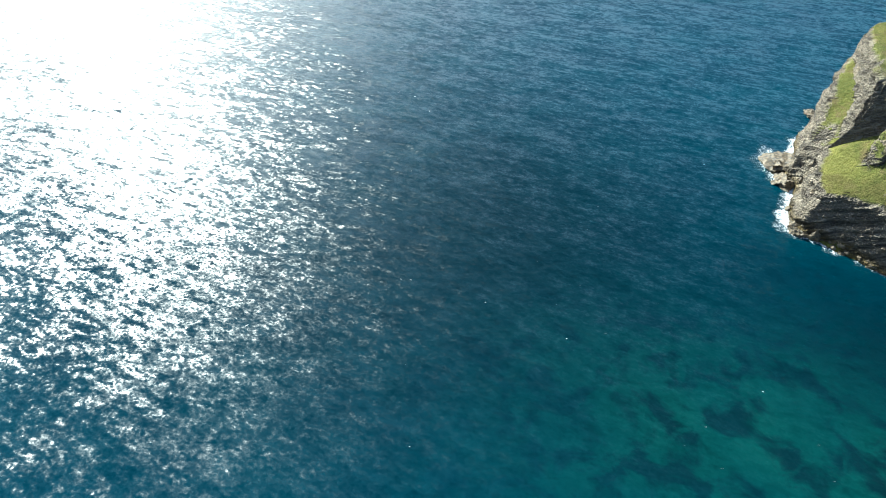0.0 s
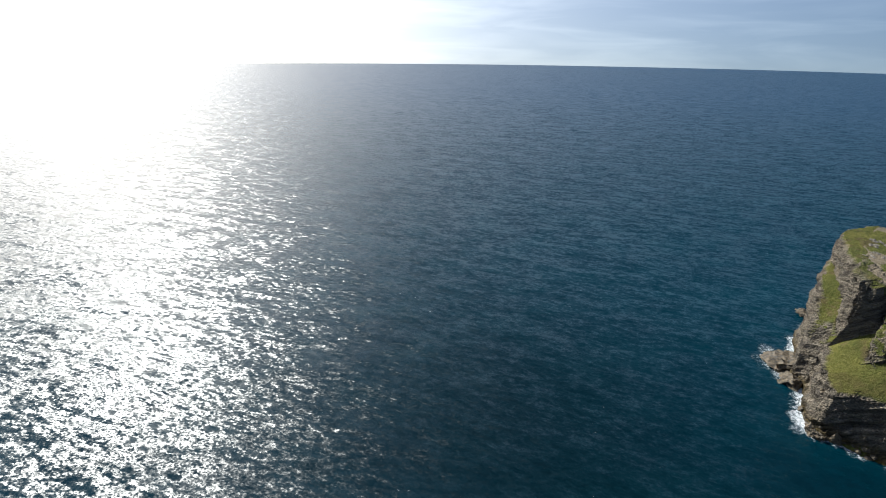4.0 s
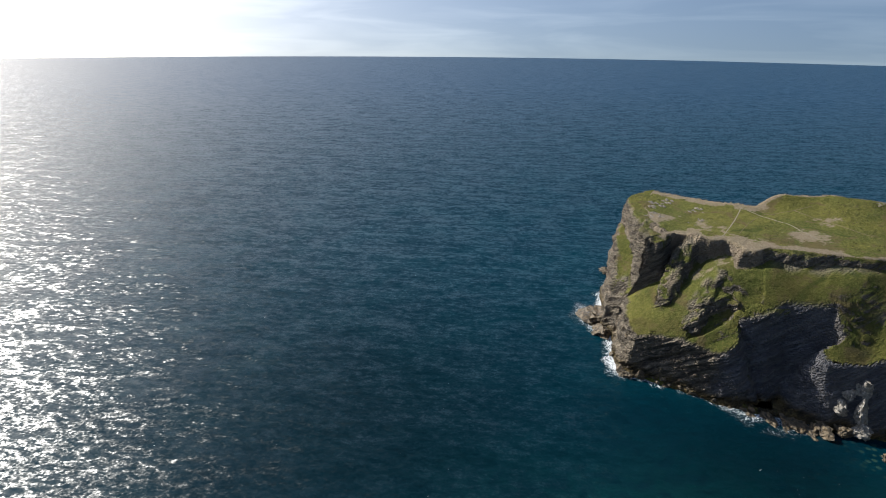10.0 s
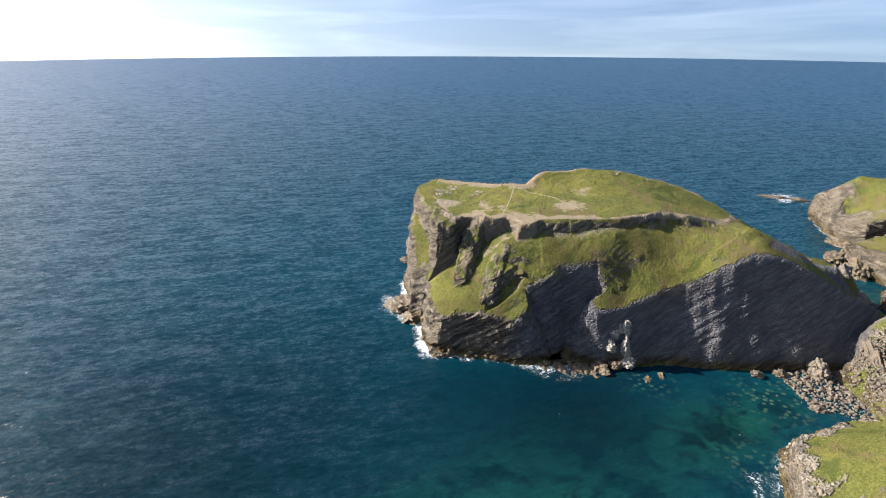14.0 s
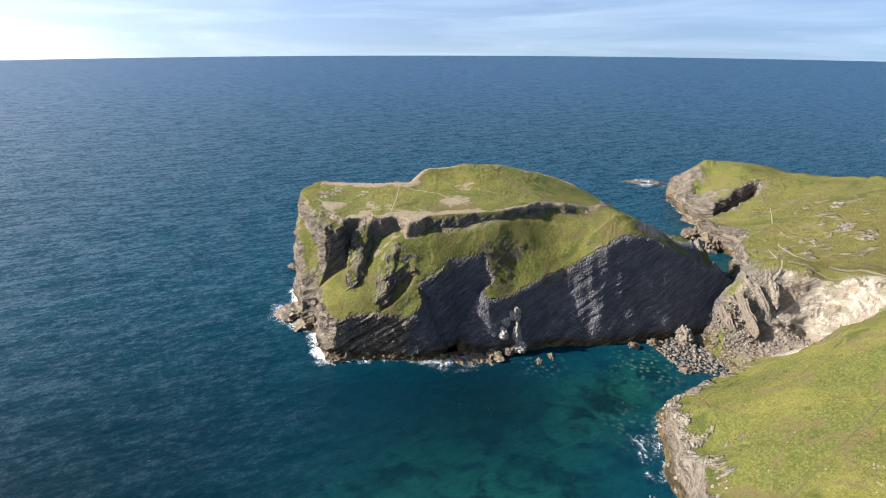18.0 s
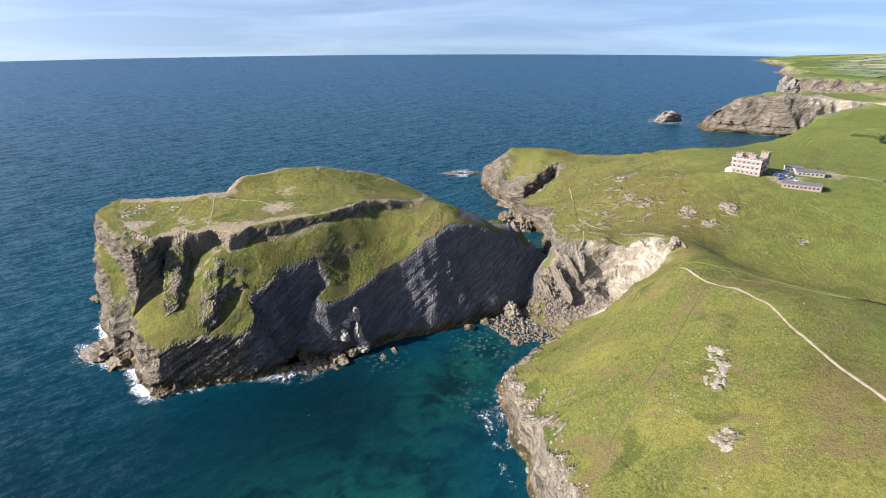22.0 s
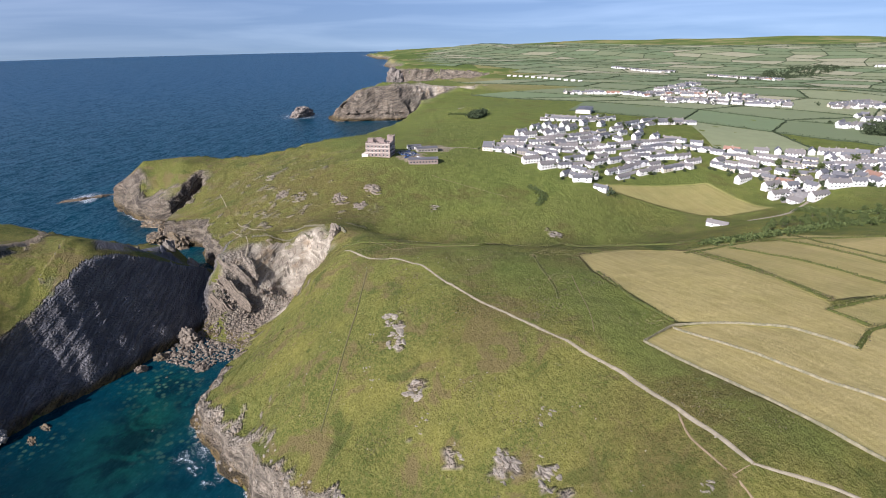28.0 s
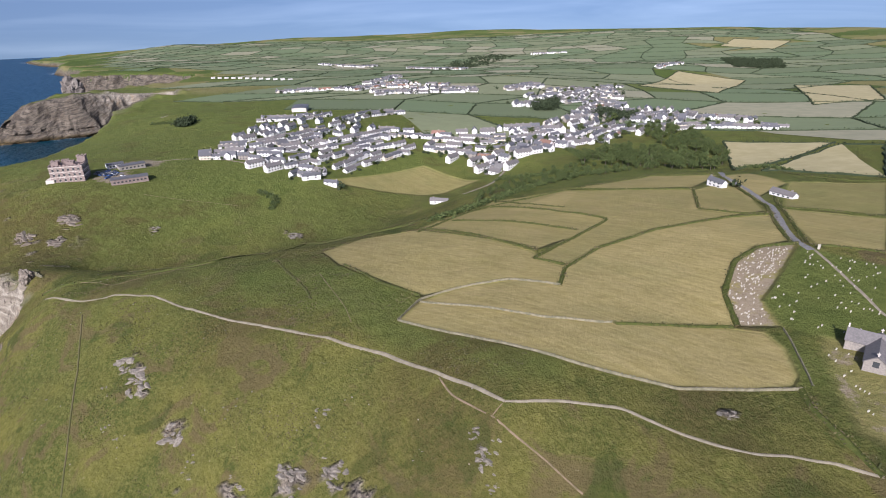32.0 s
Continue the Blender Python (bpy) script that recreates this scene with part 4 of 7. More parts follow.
def cliff(name, label, pts, gap, inland, rows, jag, seed, tilt=(0.28, -0.2), lift=0.35, big=1.0, lump=1.0, flute=0.0):
    """A finely cut rock face laid over the steep ground along a stretch of coast."""
    q_ = np.array(pts, float)
    d = np.r_[0, np.cumsum(np.hypot(*np.diff(q_, axis=0).T))]
    s = np.arange(0, d[-1], gap)
    xy = np.stack([np.interp(s, d, q_[:, 0]), np.interp(s, d, q_[:, 1])], 1)
    for _ in range(int(4 / gap) + 2):
        xy[1:-1] = (xy[:-2] + 2 * xy[1:-1] + xy[2:]) / 4
    tn = np.gradient(xy, axis=0)
    tn /= np.hypot(tn[:, 0], tn[:, 1])[:, None]
    nin = np.stack([tn[:, 1], -tn[:, 0]], 1)
    mid = xy[len(xy) // 2] + nin[len(xy) // 2] * 8
    if land(mid[:1], mid[1:])[0][0] < 3:
        nin = -nin
    dd = np.linspace(-5, inland, 70)
    px_ = xy[:, None, 0] + nin[:, None, 0] * dd
    py_ = xy[:, None, 1] + nin[:, None, 1] * dd
    pz_ = np.maximum(land(px_, py_)[0] + rough(px_, py_, 16, 21, 4) * 0.55 * step01(land(px_, py_)[0], 2, 20), -1.0)
    arc = np.cumsum(np.hypot(np.diff(pz_, axis=1, prepend=pz_[:, :1]), inland / 70), axis=1)
    co = np.zeros((len(xy), rows, 3))
    steep_ = np.zeros((len(xy), rows))
    for i in range(len(xy)):
        a = np.linspace(arc[i, 0], arc[i, -1], rows)
        for k, v in enumerate((px_[i], py_[i], pz_[i])):
            co[i, :, k] = np.interp(a, arc[i], v)
        gz = np.gradient(co[i, :, 2]) / (np.hypot(np.gradient(co[i, :, 0]), np.gradient(co[i, :, 1])) + 1e-3)
        steep_[i] = step01(gz, 0.8, 1.8)
    e0 = np.linspace(0, 1, rows)[None, :]
    ends = step01(e0, 0, 0.05) * step01(1 - e0, 0, 0.08) * step01(np.minimum(s, d[-1] - s), 0, 4 * gap)[:, None]
    X, Y, Z = co[..., 0], co[..., 1], co[..., 2]
    beds = Z + tilt[0] * X + tilt[1] * Y
    X, Y, Z, beds = X / big, Y / big, Z / big, beds / big
    cut = rough(beds * 1.0, (X + Y) * 0.12, 3.4, seed, 4, True) * (0.9 if big == 1.0 else 0.25) + rough(X * 0.8 - Y * 0.5 + Z * 0.35, Z * 0.8 + seed, 6.0, seed + 3, 4, True) * lump + rough(X + Z, Y - Z, 17, seed + 5, 3) * 1.2 + flute * rough(X + 0.1 * Z, Y, 9, seed + 7, 3, True)
    X, Y, Z = X * big, Y * big, Z * big
    push_ = (lift + jag * cut * steep_) * ends - 0.5 * (1 - ends)
    tilt_n = np.clip(steep_, 0.15, 1)
    co[..., 0] = X - nin[:, None, 0] * push_ * tilt_n
    co[..., 1] = Y - nin[:, None, 1] * push_ * tilt_n
    co[..., 2] = Z + push_ * (1 - 0.75 * steep_) + jag * 0.25 * steep_ * ends * rough(X * 1.3, Y * 1.3 + Z, 4, seed + 9, 3)
    keep = np.ones((len(xy), rows), bool)
    q, used_ = grid_quads(rows, len(xy), keep)
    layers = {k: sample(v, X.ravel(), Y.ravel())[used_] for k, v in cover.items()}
    layers["rock"] = np.maximum(layers["rock"], step01(steep_, 0.35, 0.8).ravel()[used_])
    layers["rock"] = layers["rock"] * np.broadcast_to(step01(1 - e0, 0.03, 0.16), Z.shape).ravel()[used_]
    layers["hay"] = layers["bare"] = layers["farm"] = layers["rock"] * 0
    layers["tide"] = step01(Z + rough(X, Y, 12, 51) * 2, 7, 2).ravel()[used_]
    ob = sheet(name, co.reshape(-1, 3)[used_], q, layers, M_LAND, smooth=False)
    return tagged(ob, label, "cliff", kind="structure")


cliff("cliff_island", "dark bedded slate cliff of the island", ((300, 326), (290, 326), (273, 314), (253, 294), (238, 272), (219, 256), (221, 242), (206, 226), (200, 208), (216, 190), (231, 166), (247, 150)), 0.75, 24, 74, 1.5, 3, (-0.42, 0.42))
cliff("cliff_island", "slate face with slanting beds, shade painted in as dark blue-grey", ((236, 160), (250, 147), (262, 132), (284, 109), (299, 92), (314, 76), (329, 60), (346, 44), (372, 24), (395, 21)), 0.7, 52, 130, 0.55, 4, (-0.42, 0.42), 0.35, 1.0, 0.08)
cliff("cliff_near", "pale grey rock shore under the grassy slope", ((60, -48), (100, -34), (140, -12), (172, 7), (196, 15), (212, 23), (233, 33), (248, 40), (261, 40), (274, 32), (292, 24), (304, 15)), 0.75, 20, 46, 1.2, 5)
cliff("cliff_cove", "pale cream rock face above the boulder beach", ((345, 34), (333, 22), (339, 8), (349, -6), (353, -16), (349, -30), (338, -38), (324, -40)), 0.7, 26, 64, 1.1, 7, (0.5, 0.4))
cliff("cliff_haven", "dark broken rock around the small haven", ((420, 24), (446, 32), (462, 36), (480, 40), (500, 40), (516, 58), (530, 76), (546, 72), (570, 54), (600, 41), (612, 45), (600, 60), (582, 74), (592, 92), (611, 106), (640, 122), (675, 138), (700, 143)), 1.2, 26, 44, 2.0, 9)
cliff("cliff_far", "tall grey cliff of the next headland", ((1150, -455), (1150, -385), (1138, -310), (1160, -240), (1175, -186), (1215, -178), (1260, -240), (1330, -340), (1390, -500)), 2.4, 60, 60, 4.5, 11, (0.4, 1.6), 1.5, 4.5, 0.6, 2.2)
cliff("cliff_far", "hazy grey cliff far along the coast", ((1540, -680), (1600, -700), (1720, -680), (1800, -600), (1850, -530), (1900, -495), (1960, -500), (2060, -560)), 4.0, 80, 44, 7.0, 13, (0.5, 1.1), 2.0, 5.0, 0.6, 2.2)


# ---- building blocks ----
rng = random.Random(7)


def part(name, bm, material, parent=None, label="", smooth=False):
    """One mesh object under a thing."""
    me = bpy.data.meshes.new(name)
    bm.to_mesh(me)
    bm.free()
    me.materials.append(material.m)
    if smooth:
        me.polygons.foreach_set("use_smooth", np.full(len(me.polygons), True))
    ob = new(name, me)
    ob.parent = parent
    return tagged(ob, label)


def again(name, ob, parent, m):
    """The same piece once more, on the same mesh."""
    o = new(name, ob.data)
    o.parent, o.matrix_basis = parent, m
    return o


def thing(name, label, category, group="", m=None, kind=""):
    ob = tagged(new(name), label, category, group, kind)
    if m is not None:
        ob.matrix_basis = m
    return ob


def box(bm, x0, x1, y0, y1, z0, z1, bevel=0.0, turn=0.0, at=(0, 0, 0)):
    m = Matrix.Translation(at) @ Matrix.Rotation(turn, 4, "Z") @ Matrix.Translation(((x0 + x1) / 2, (y0 + y1) / 2, (z0 + z1) / 2)) @ Matrix.Diagonal((x1 - x0, y1 - y0, z1 - z0, 1))
    r = bmesh.ops.create_cube(bm, size=1.0, matrix=m)
    if bevel:
        edges = list({e for v in r["verts"] for e in v.link_edges})
        bmesh.ops.bevel(bm, geom=edges, offset=bevel, segments=1, affect="EDGES")
    return bm


def prism(bm, w, d, z0, z1, over=0.0, thick=0.0):
    """A gable along x: w long, d deep; filled, or a bent slab of some thickness for a roof."""
    hw, hd = w / 2 + over, d / 2
    drop = over * (z1 - z0) / hd if over else 0
    prof = [(-hd - over, z0 - drop), (0, z1), (hd + over, z0 - drop)]
    if thick:
        prof = prof + [(hd + over, z0 - drop - thick), (0, z1 - thick * 1.3), (-hd - over, z0 - drop - thick)]
    a = [bm.verts.new((-hw, y, z)) for y, z in prof]
    b = [bm.verts.new((hw, y, z)) for y, z in prof]
    n = len(prof)
    for i in range(n):
        bm.faces.new((a[i], b[i], b[(i + 1) % n], a[(i + 1) % n]))
    bm.faces.new(a[::-1])
    bm.faces.new(b)
    bmesh.ops.recalc_face_normals(bm, faces=bm.faces)
    return bm


def stone_mesh(seed, cuts=2, flat=0.75, jag=0.28):
    bm = bmesh.new()
    bmesh.ops.create_icosphere(bm, subdivisions=cuts, radius=1.0)
    off = Vector((seed * 3.7, seed * 1.3, seed * 7.1))
    for v in bm.verts:
        n = noise.noise(v.co * 1.1 + off) * jag * 2 + noise.noise(v.co * 2.9 + off) * jag
        cell = noise.cell(v.co * 1.7 + off) * jag
        v.co *= 1 + n + 0.5 * cell
    r = random.Random(seed)
    for _ in range(9):
        p = Vector((r.gauss(0, 1), r.gauss(0, 1), r.gauss(0, 0.8))).normalized()
        d = r.uniform(0.55, 0.85)
        for v in bm.verts:
            over = v.co.dot(p) - d
            if over > 0:
                v.co -= p * over * 0.92
    for v in bm.verts:
        v.co.z *= flat
    return bm


# ---- more materials ----
def plain(name, a, b, size=1.5, rough_=0.8, by_thing=0.0, bump=0.02, spec=0.4, metal=0.0):
    m = Mat(name, a, rough_, metal, spec)
    c = m.mix(m.ramp(m.noise(size, 5, 0.65), 0.3, 0.7), a, b)
    if by_thing:
        c = m.mix(m.ramp(m.chance(), 0, 1, 0, by_thing), c, tuple(v * 0.55 for v in a))
    m.put("Base Color", c)
    if bump:
        m.bump(m.noise(size * 0.25, 5, 0.7), bump)
    return m


M_RENDER = plain("whitewashed_render", (0.80, 0.79, 0.76), (0.68, 0.67, 0.64), 2.5, 0.85, 0.12)
M_CREAM = plain("cream_render", (0.66, 0.60, 0.48), (0.58, 0.52, 0.42), 2.5, 0.85, 0.2)
M_STONEWALL = plain("grey_stone_masonry", (0.33, 0.30, 0.26), (0.22, 0.20, 0.175), 0.5, 0.9, 0.3, 0.05)
M_SLATE = plain("grey_slate", (0.150, 0.150, 0.158), (0.095, 0.096, 0.102), 0.7, 0.55, 0.5, 0.03)
M_PALESLATE = plain("lichened_slate", (0.185, 0.172, 0.162), (0.125, 0.117, 0.112), 0.6, 0.7, 0.2, 0.03)
M_TILE = plain("red_brown_roof_tile", (0.30, 0.17, 0.12), (0.20, 0.12, 0.09), 0.6, 0.8, 0.3, 0.03)
M_HOTEL = plain("pinkish_granite_masonry", (0.27, 0.210, 0.182), (0.19, 0.152, 0.134), 0.8, 0.9, 0.0, 0.05)
M_TRIM = plain("pale_stone_trim", (0.62, 0.57, 0.50), (0.52, 0.48, 0.42), 0.6, 0.85)
M_PALE_SPUR = plain("pale_spur_rock", (0.40, 0.37, 0.32), (0.17, 0.155, 0.13), 1.6, 0.9, 0.0, 0.5)
M_ISLET = plain("weathered_sea_rock", (0.215, 0.190, 0.160), (0.105, 0.092, 0.078), 9.0, 0.9, 0.0, 0.8)
M_GLASS = Mat("dark_window_glass", (0.05, 0.055, 0.06), 0.08, 0.0, 0.6)
M_ROCK = Mat("lichened_grey_rock", (0.3, 0.28, 0.25), 0.9, 0.0, 0.3)
_m = M_ROCK
_c = _m.mix(_m.ramp(_m.noise(1.1, 6, 0.7), 0.32, 0.68), (0.120, 0.106, 0.086), (0.350, 0.312, 0.248))
_c = _m.mix(_m.ramp(_m.noise(3.5, 5), 0.5, 0.7, 0, 0.6), _c, (0.300, 0.235, 0.160))
_m.put("Base Color", _m.mix(_m.ramp(_m.chance(), 0, 1, 0, 0.5), _c, (0.110, 0.098, 0.085)))
_m.bump(_m.noise(0.6, 6, 0.75), 0.4)
M_BOULDER = Mat("sea_worn_boulder", (0.35, 0.3, 0.25), 0.85, 0.0, 0.35)
_m = M_BOULDER
_c = _m.mix(_m.ramp(_m.noise(1.4, 5, 0.7), 0.32, 0.68), (0.080, 0.068, 0.054), (0.260, 0.222, 0.172))
_m.put("Base Color", _m.mix(_m.ramp(_m.chance(), 0, 1, 0, 0.55), _c, (0.120, 0.092, 0.066)))
_m.bump(_m.noise(0.6, 6, 0.75), 0.3)
M_WETROCK = Mat("dark_weedy_rock", (0.1, 0.08, 0.05), 0.6, 0.0, 0.5)
_m = M_WETROCK
_c = _m.mix(_m.ramp(_m.noise(2.0, 6, 0.7), 0.35, 0.65), (0.038, 0.032, 0.022), (0.180, 0.132, 0.072))
_m.put("Base Color", _m.mix(_m.ramp(_m.noise(0.7, 5, 0.7), 0.5, 0.75, 0, 0.6), _c, (0.20, 0.175, 0.140)))
_m.bump(_m.noise(0.9, 6, 0.75), 0.5)
M_DRYSTONE = plain("lichened_field_stone", (0.25, 0.225, 0.150), (0.11, 0.108, 0.062), 1.6, 0.95, 0.5, 0.05)
M_PATH = plain("trodden_gravel_path", (0.29, 0.25, 0.185), (0.20, 0.175, 0.120), 2.2, 0.95, 0.0, 0.03)
M_EARTHPATH = plain("worn_earth_path", (0.24, 0.175, 0.115), (0.14, 0.112, 0.062), 2.4, 0.95, 0.0, 0.03)
M_TARMAC = plain("worn_tarmac", (0.22, 0.21, 0.20), (0.15, 0.146, 0.14), 2.0, 0.9, 0.0, 0.02)
M_LEAF = Mat("broad_leaves", (0.05, 0.08, 0.02), 0.75, 0.0, 0.3)
_m = M_LEAF
_c = _m.mix(_m.ramp(_m.noise(3.0, 4), 0.3, 0.7), (0.030, 0.050, 0.013), (0.068, 0.092, 0.024))
_m.put("Base Color", _m.mix(_m.ramp(_m.island(), 0.2, 1, 0, 0.8), _c, (0.085, 0.105, 0.030)))
M_HEATH = Mat("heather_and_bracken", (0.07, 0.08, 0.03), 0.9, 0.0, 0.2)
_m = M_HEATH
_c = _m.mix(_m.ramp(_m.noise(14, 4), 0.4, 0.6), (0.046, 0.052, 0.017), (0.086, 0.070, 0.042))
_m.put("Base Color", _m.mix(_m.ramp(_m.island(), 0.3, 1, 0, 0.8), _c, (0.165, 0.148, 0.062)))
M_FARHEDGE = plain("dark_hedge_leaves", (0.048, 0.064, 0.036), (0.034, 0.046, 0.022), 4.0, 0.95, 0.0, 0.0, 0.05)
M_BARK = plain("grey_bark", (0.14, 0.11, 0.085), (0.08, 0.065, 0.05), 0.4)
M_BANK = plain("grassed_hedge_bank", (0.085, 0.095, 0.026), (0.052, 0.066, 0.018), 1.2, 0.95, 0.0, 0.1, 0.05)


def field_material(name, by_object):
    m = Mat(name, (0.1, 0.13, 0.04), 0.95, 0.0, 0.2)
    r = m.chance() if by_object else m.island()
    # greens greyed and blued, so the haze over far fields is in their colour
    c = m.mix(m.ramp(r, 0.0, 0.5), (0.120, 0.154, 0.074), (0.196, 0.216, 0.116))
    c = m.mix(m.ramp(r, 0.55, 0.58, 0, 0.9), c, (0.126, 0.172, 0.082))
    c = m.mix(m.ramp(r, 0.82, 0.84, 0, 0.85), c, (0.310, 0.288, 0.190))
    m.put("Base Color", m.mix(m.ramp(m.noise(14, 5), 0.35, 0.7, 0, 0.3), c, (0.130, 0.150, 0.080)))
    return m


M_FIELD, M_FIELD1 = field_material("distant_pasture", False), field_material("pasture_and_stubble", True)
M_STUBBLE = plain("ripe_hay_field", (0.400, 0.345, 0.180), (0.330, 0.290, 0.135), 12, 0.95)
M_GRAVE = plain("pale_headstone", (0.60, 0.56, 0.47), (0.40, 0.37, 0.30), 0.4, 0.8, 0.35)
M_CAR = Mat("car_paint", (0.5, 0.5, 0.5), 0.3, 0.0, 0.6)
_m = M_CAR
_q = _m.n.new("ShaderNodeValToRGB")
_q.color_ramp.interpolation = "CONSTANT"
for _p, _k in ((0.0, (0.72, 0.72, 0.72, 1)), (0.35, (0.03, 0.03, 0.035, 1)), (0.6, (0.25, 0.26, 0.28, 1)), (0.8, (0.03, 0.08, 0.22, 1))):
    if _p:
        _q.color_ramp.elements.new(_p).color = _k
    else:
        _q.color_ramp.elements[0].color = _k
_q.color_ramp.elements[-1].color = (0.30, 0.03, 0.02, 1)
_m.l.new(_m.chance(), _q.inputs[0])
_m.put("Base Color", _q.outputs[0])
M_TYRE = Mat("black_tyre", (0.02, 0.02, 0.02), 0.9)


# ---- paths, walls and hedges ----
def along(pts, gap):
    """Points every gap metres along a line, smoothed, with the way it runs."""
    p = np.array(pts, float)
    d = np.r_[0, np.cumsum(np.hypot(*np.diff(p, axis=0).T))]
    s = np.arange(0, d[-1] + gap * 0.5, gap)
    xy = np.stack([np.interp(s, d, p[:, 0]), np.interp(s, d, p[:, 1])], 1)
    for _ in range(3):
        xy[1:-1] = (xy[:-2] + 2 * xy[1:-1] + xy[2:]) / 4
    t = np.gradient(xy, axis=0)
    t /= np.hypot(t[:, 0], t[:, 1])[:, None] + 1e-9
    return xy, t


def ribbon(name, pts, width, material, label, category, lift=0.10, gap=1.4, wobble=0.25):
    xy, t = along(pts, gap)
    n = np.stack([-t[:, 1], t[:, 0]], 1)
    k = np.linspace(-0.5, 0.5, 5)
    w = width * (1 + wobble * rough(np.arange(len(xy)) * 1.0, np.zeros(len(xy)) + len(xy), 4, 3, 2))
    p = xy[:, None, :] + n[:, None, :] * (k[None, :, None] * w[:, None, None])
    z = height(p[..., 0], p[..., 1]) + lift
    z[:, 0] -= 0.25
    z[:, -1] -= 0.25
    z = np.maximum(z, z[:, 2:3] - 0.35)
    q, used = grid_quads(5, len(xy), np.ones((len(xy), 5), bool))
    ob = sheet(name, np.concatenate([p, z[..., None]], -1).reshape(-1, 3)[used], q, {}, material)
    return tagged(ob, label, category, kind="structure")


for row in PATHS:
    worn = row[0] in (0.7, 0.8, 1.1)
    ribbon("path", row[1:], row[0] * (0.5 if worn else 0.78 if row[0] > 1.3 else 0.8), M_EARTHPATH if worn else M_PATH,
           "narrow trodden earth footpath through turf" if worn else "pale gravel cliff path through rough grass", "path")


def leaf_cloud(name, centres, size, material, parent=None, label="", seed=1):
    """Many small leaf sprays, one tilted quad each."""
    r = np.random.RandomState(seed)
    n = len(centres)
    a, b = r.normal(size=(n, 3)), r.normal(size=(n, 3))
    a /= np.linalg.norm(a, axis=1)[:, None]
    b -= a * (a * b).sum(1)[:, None]
    b /= np.linalg.norm(b, axis=1)[:, None]
    s = (size * r.uniform(0.6, 1.3, n))[:, None]
    co = np.stack([centres - a * s - b * s * 0.6, centres + a * s - b * s * 0.5, centres + a * s * 0.8 + b * s * 0.7, centres - a * s * 0.9 + b * s * 0.6], 1)
    ob = sheet(name, co.reshape(-1, 3), np.arange(4 * n).reshape(-1, 4), {}, material, smooth=False)
    ob.parent = parent
    return tagged(ob, label)


stone_kinds = []
for k in range(4):
    ob = part("stone", stone_mesh(40 + k, 1, 0.7, 0.16), M_DRYSTONE)
    stone_kinds.append(ob.data)
    bpy.data.objects.remove(ob)


def stone_at(name, mesh, parent, x, y, z, sx_, sy_, sz_, turn, tilt=0.0):
    o = new(name, mesh)
    o.parent = parent
    o.matrix_basis = Matrix.Translation((x, y, z)) @ Euler((tilt, tilt * 0.6, turn)).to_matrix().to_4x4() @ Matrix.Diagonal((sx_, sy_, sz_, 1))
    return o


for row in WALLS:
    wall = thing("field_wall", "lichened dry stone field wall on grassy ground", "wall", "field walls")
    xy, t = along(row[1:], 1.0)
    n = np.stack([-t[:, 1], t[:, 0]], 1)
    prof = [(-0.24, -0.5), (-0.15, 0.62 * row[0]), (0.15, 0.62 * row[0]), (0.24, -0.5)]
    p = xy[:, None, :] + n[:, None, :] * np.array([a for a, _ in prof])[None, :, None]
    z = height(xy[:, 0], xy[:, 1])[:, None] + np.array([b for _, b in prof])[None, :] + rough(xy[:, 0], xy[:, 1], 2, 4, 2)[:, None] * 0.12
    q, used = grid_quads(4, len(xy), np.ones((len(xy), 4), bool))
    core = sheet("core", np.concatenate([p, z[..., None]], -1).reshape(-1, 3)[used], q, {}, M_DRYSTONE, smooth=False)
    core.parent = wall
    for (x, y), (tx, ty) in zip(xy, t):
        stone_at("stone", rng.choice(stone_kinds), wall, x + rng.uniform(-0.15, 0.15), y + rng.uniform(-0.15, 0.15), float(height(x, y)) + 0.68 * row[0],
                 rng.uniform(0.3, 0.5), rng.uniform(0.14, 0.23), rng.uniform(0.16, 0.28), math.atan2(ty, tx), rng.uniform(-0.15, 0.15))

for i, row in enumerate(HEDGES):
    xy, t = along(row[1:], 1.6)
    if len(xy) < 3:
        continue
    n = np.stack([-t[:, 1], t[:, 0]], 1)
    hedge = thing("hedge", "low overgrown field hedge on an earth bank", "hedge", "field hedges")
    hw = row[0] * 0.68
    prof = [(-0.8, -0.4), (-0.45, 0.55), (0.1, 0.75), (0.5, 0.5), (0.8, -0.4)]
    jit = 1 + 0.35 * rough(xy[:, 0], xy[:, 1], 5, 9, 3)
    p = xy[:, None, :] + n[:, None, :] * (np.array([a for a, _ in prof])[None, :, None] * (hw * jit)[:, None, None])
    z = height(xy[:, 0], xy[:, 1])[:, None] + np.array([b for _, b in prof])[None, :] * (hw * jit * 0.8)[:, None]
    q, used = grid_quads(5, len(xy), np.ones((len(xy), 5), bool))
    bank = sheet("bank", np.concatenate([p, z[..., None]], -1).reshape(-1, 3)[used], q, {}, M_BANK)
    bank.parent = hedge
    r = np.random.RandomState(100 + i)
    m_ = len(xy) * 14
    pick = r.randint(0, len(xy), m_)
    off = r.normal(0, 0.36 * hw, m_)
    c = np.stack([xy[pick, 0] + n[pick, 0] * off + r.uniform(-0.8, 0.8, m_), xy[pick, 1] + n[pick, 1] * off + r.uniform(-0.8, 0.8, m_),
                  height(xy[pick, 0], xy[pick, 1]) + r.uniform(0.1, 0.85, m_) * hw * 0.75], 1)
    leaf_cloud("foliage", c, 0.26, M_HEATH, hedge, "", 200 + i)


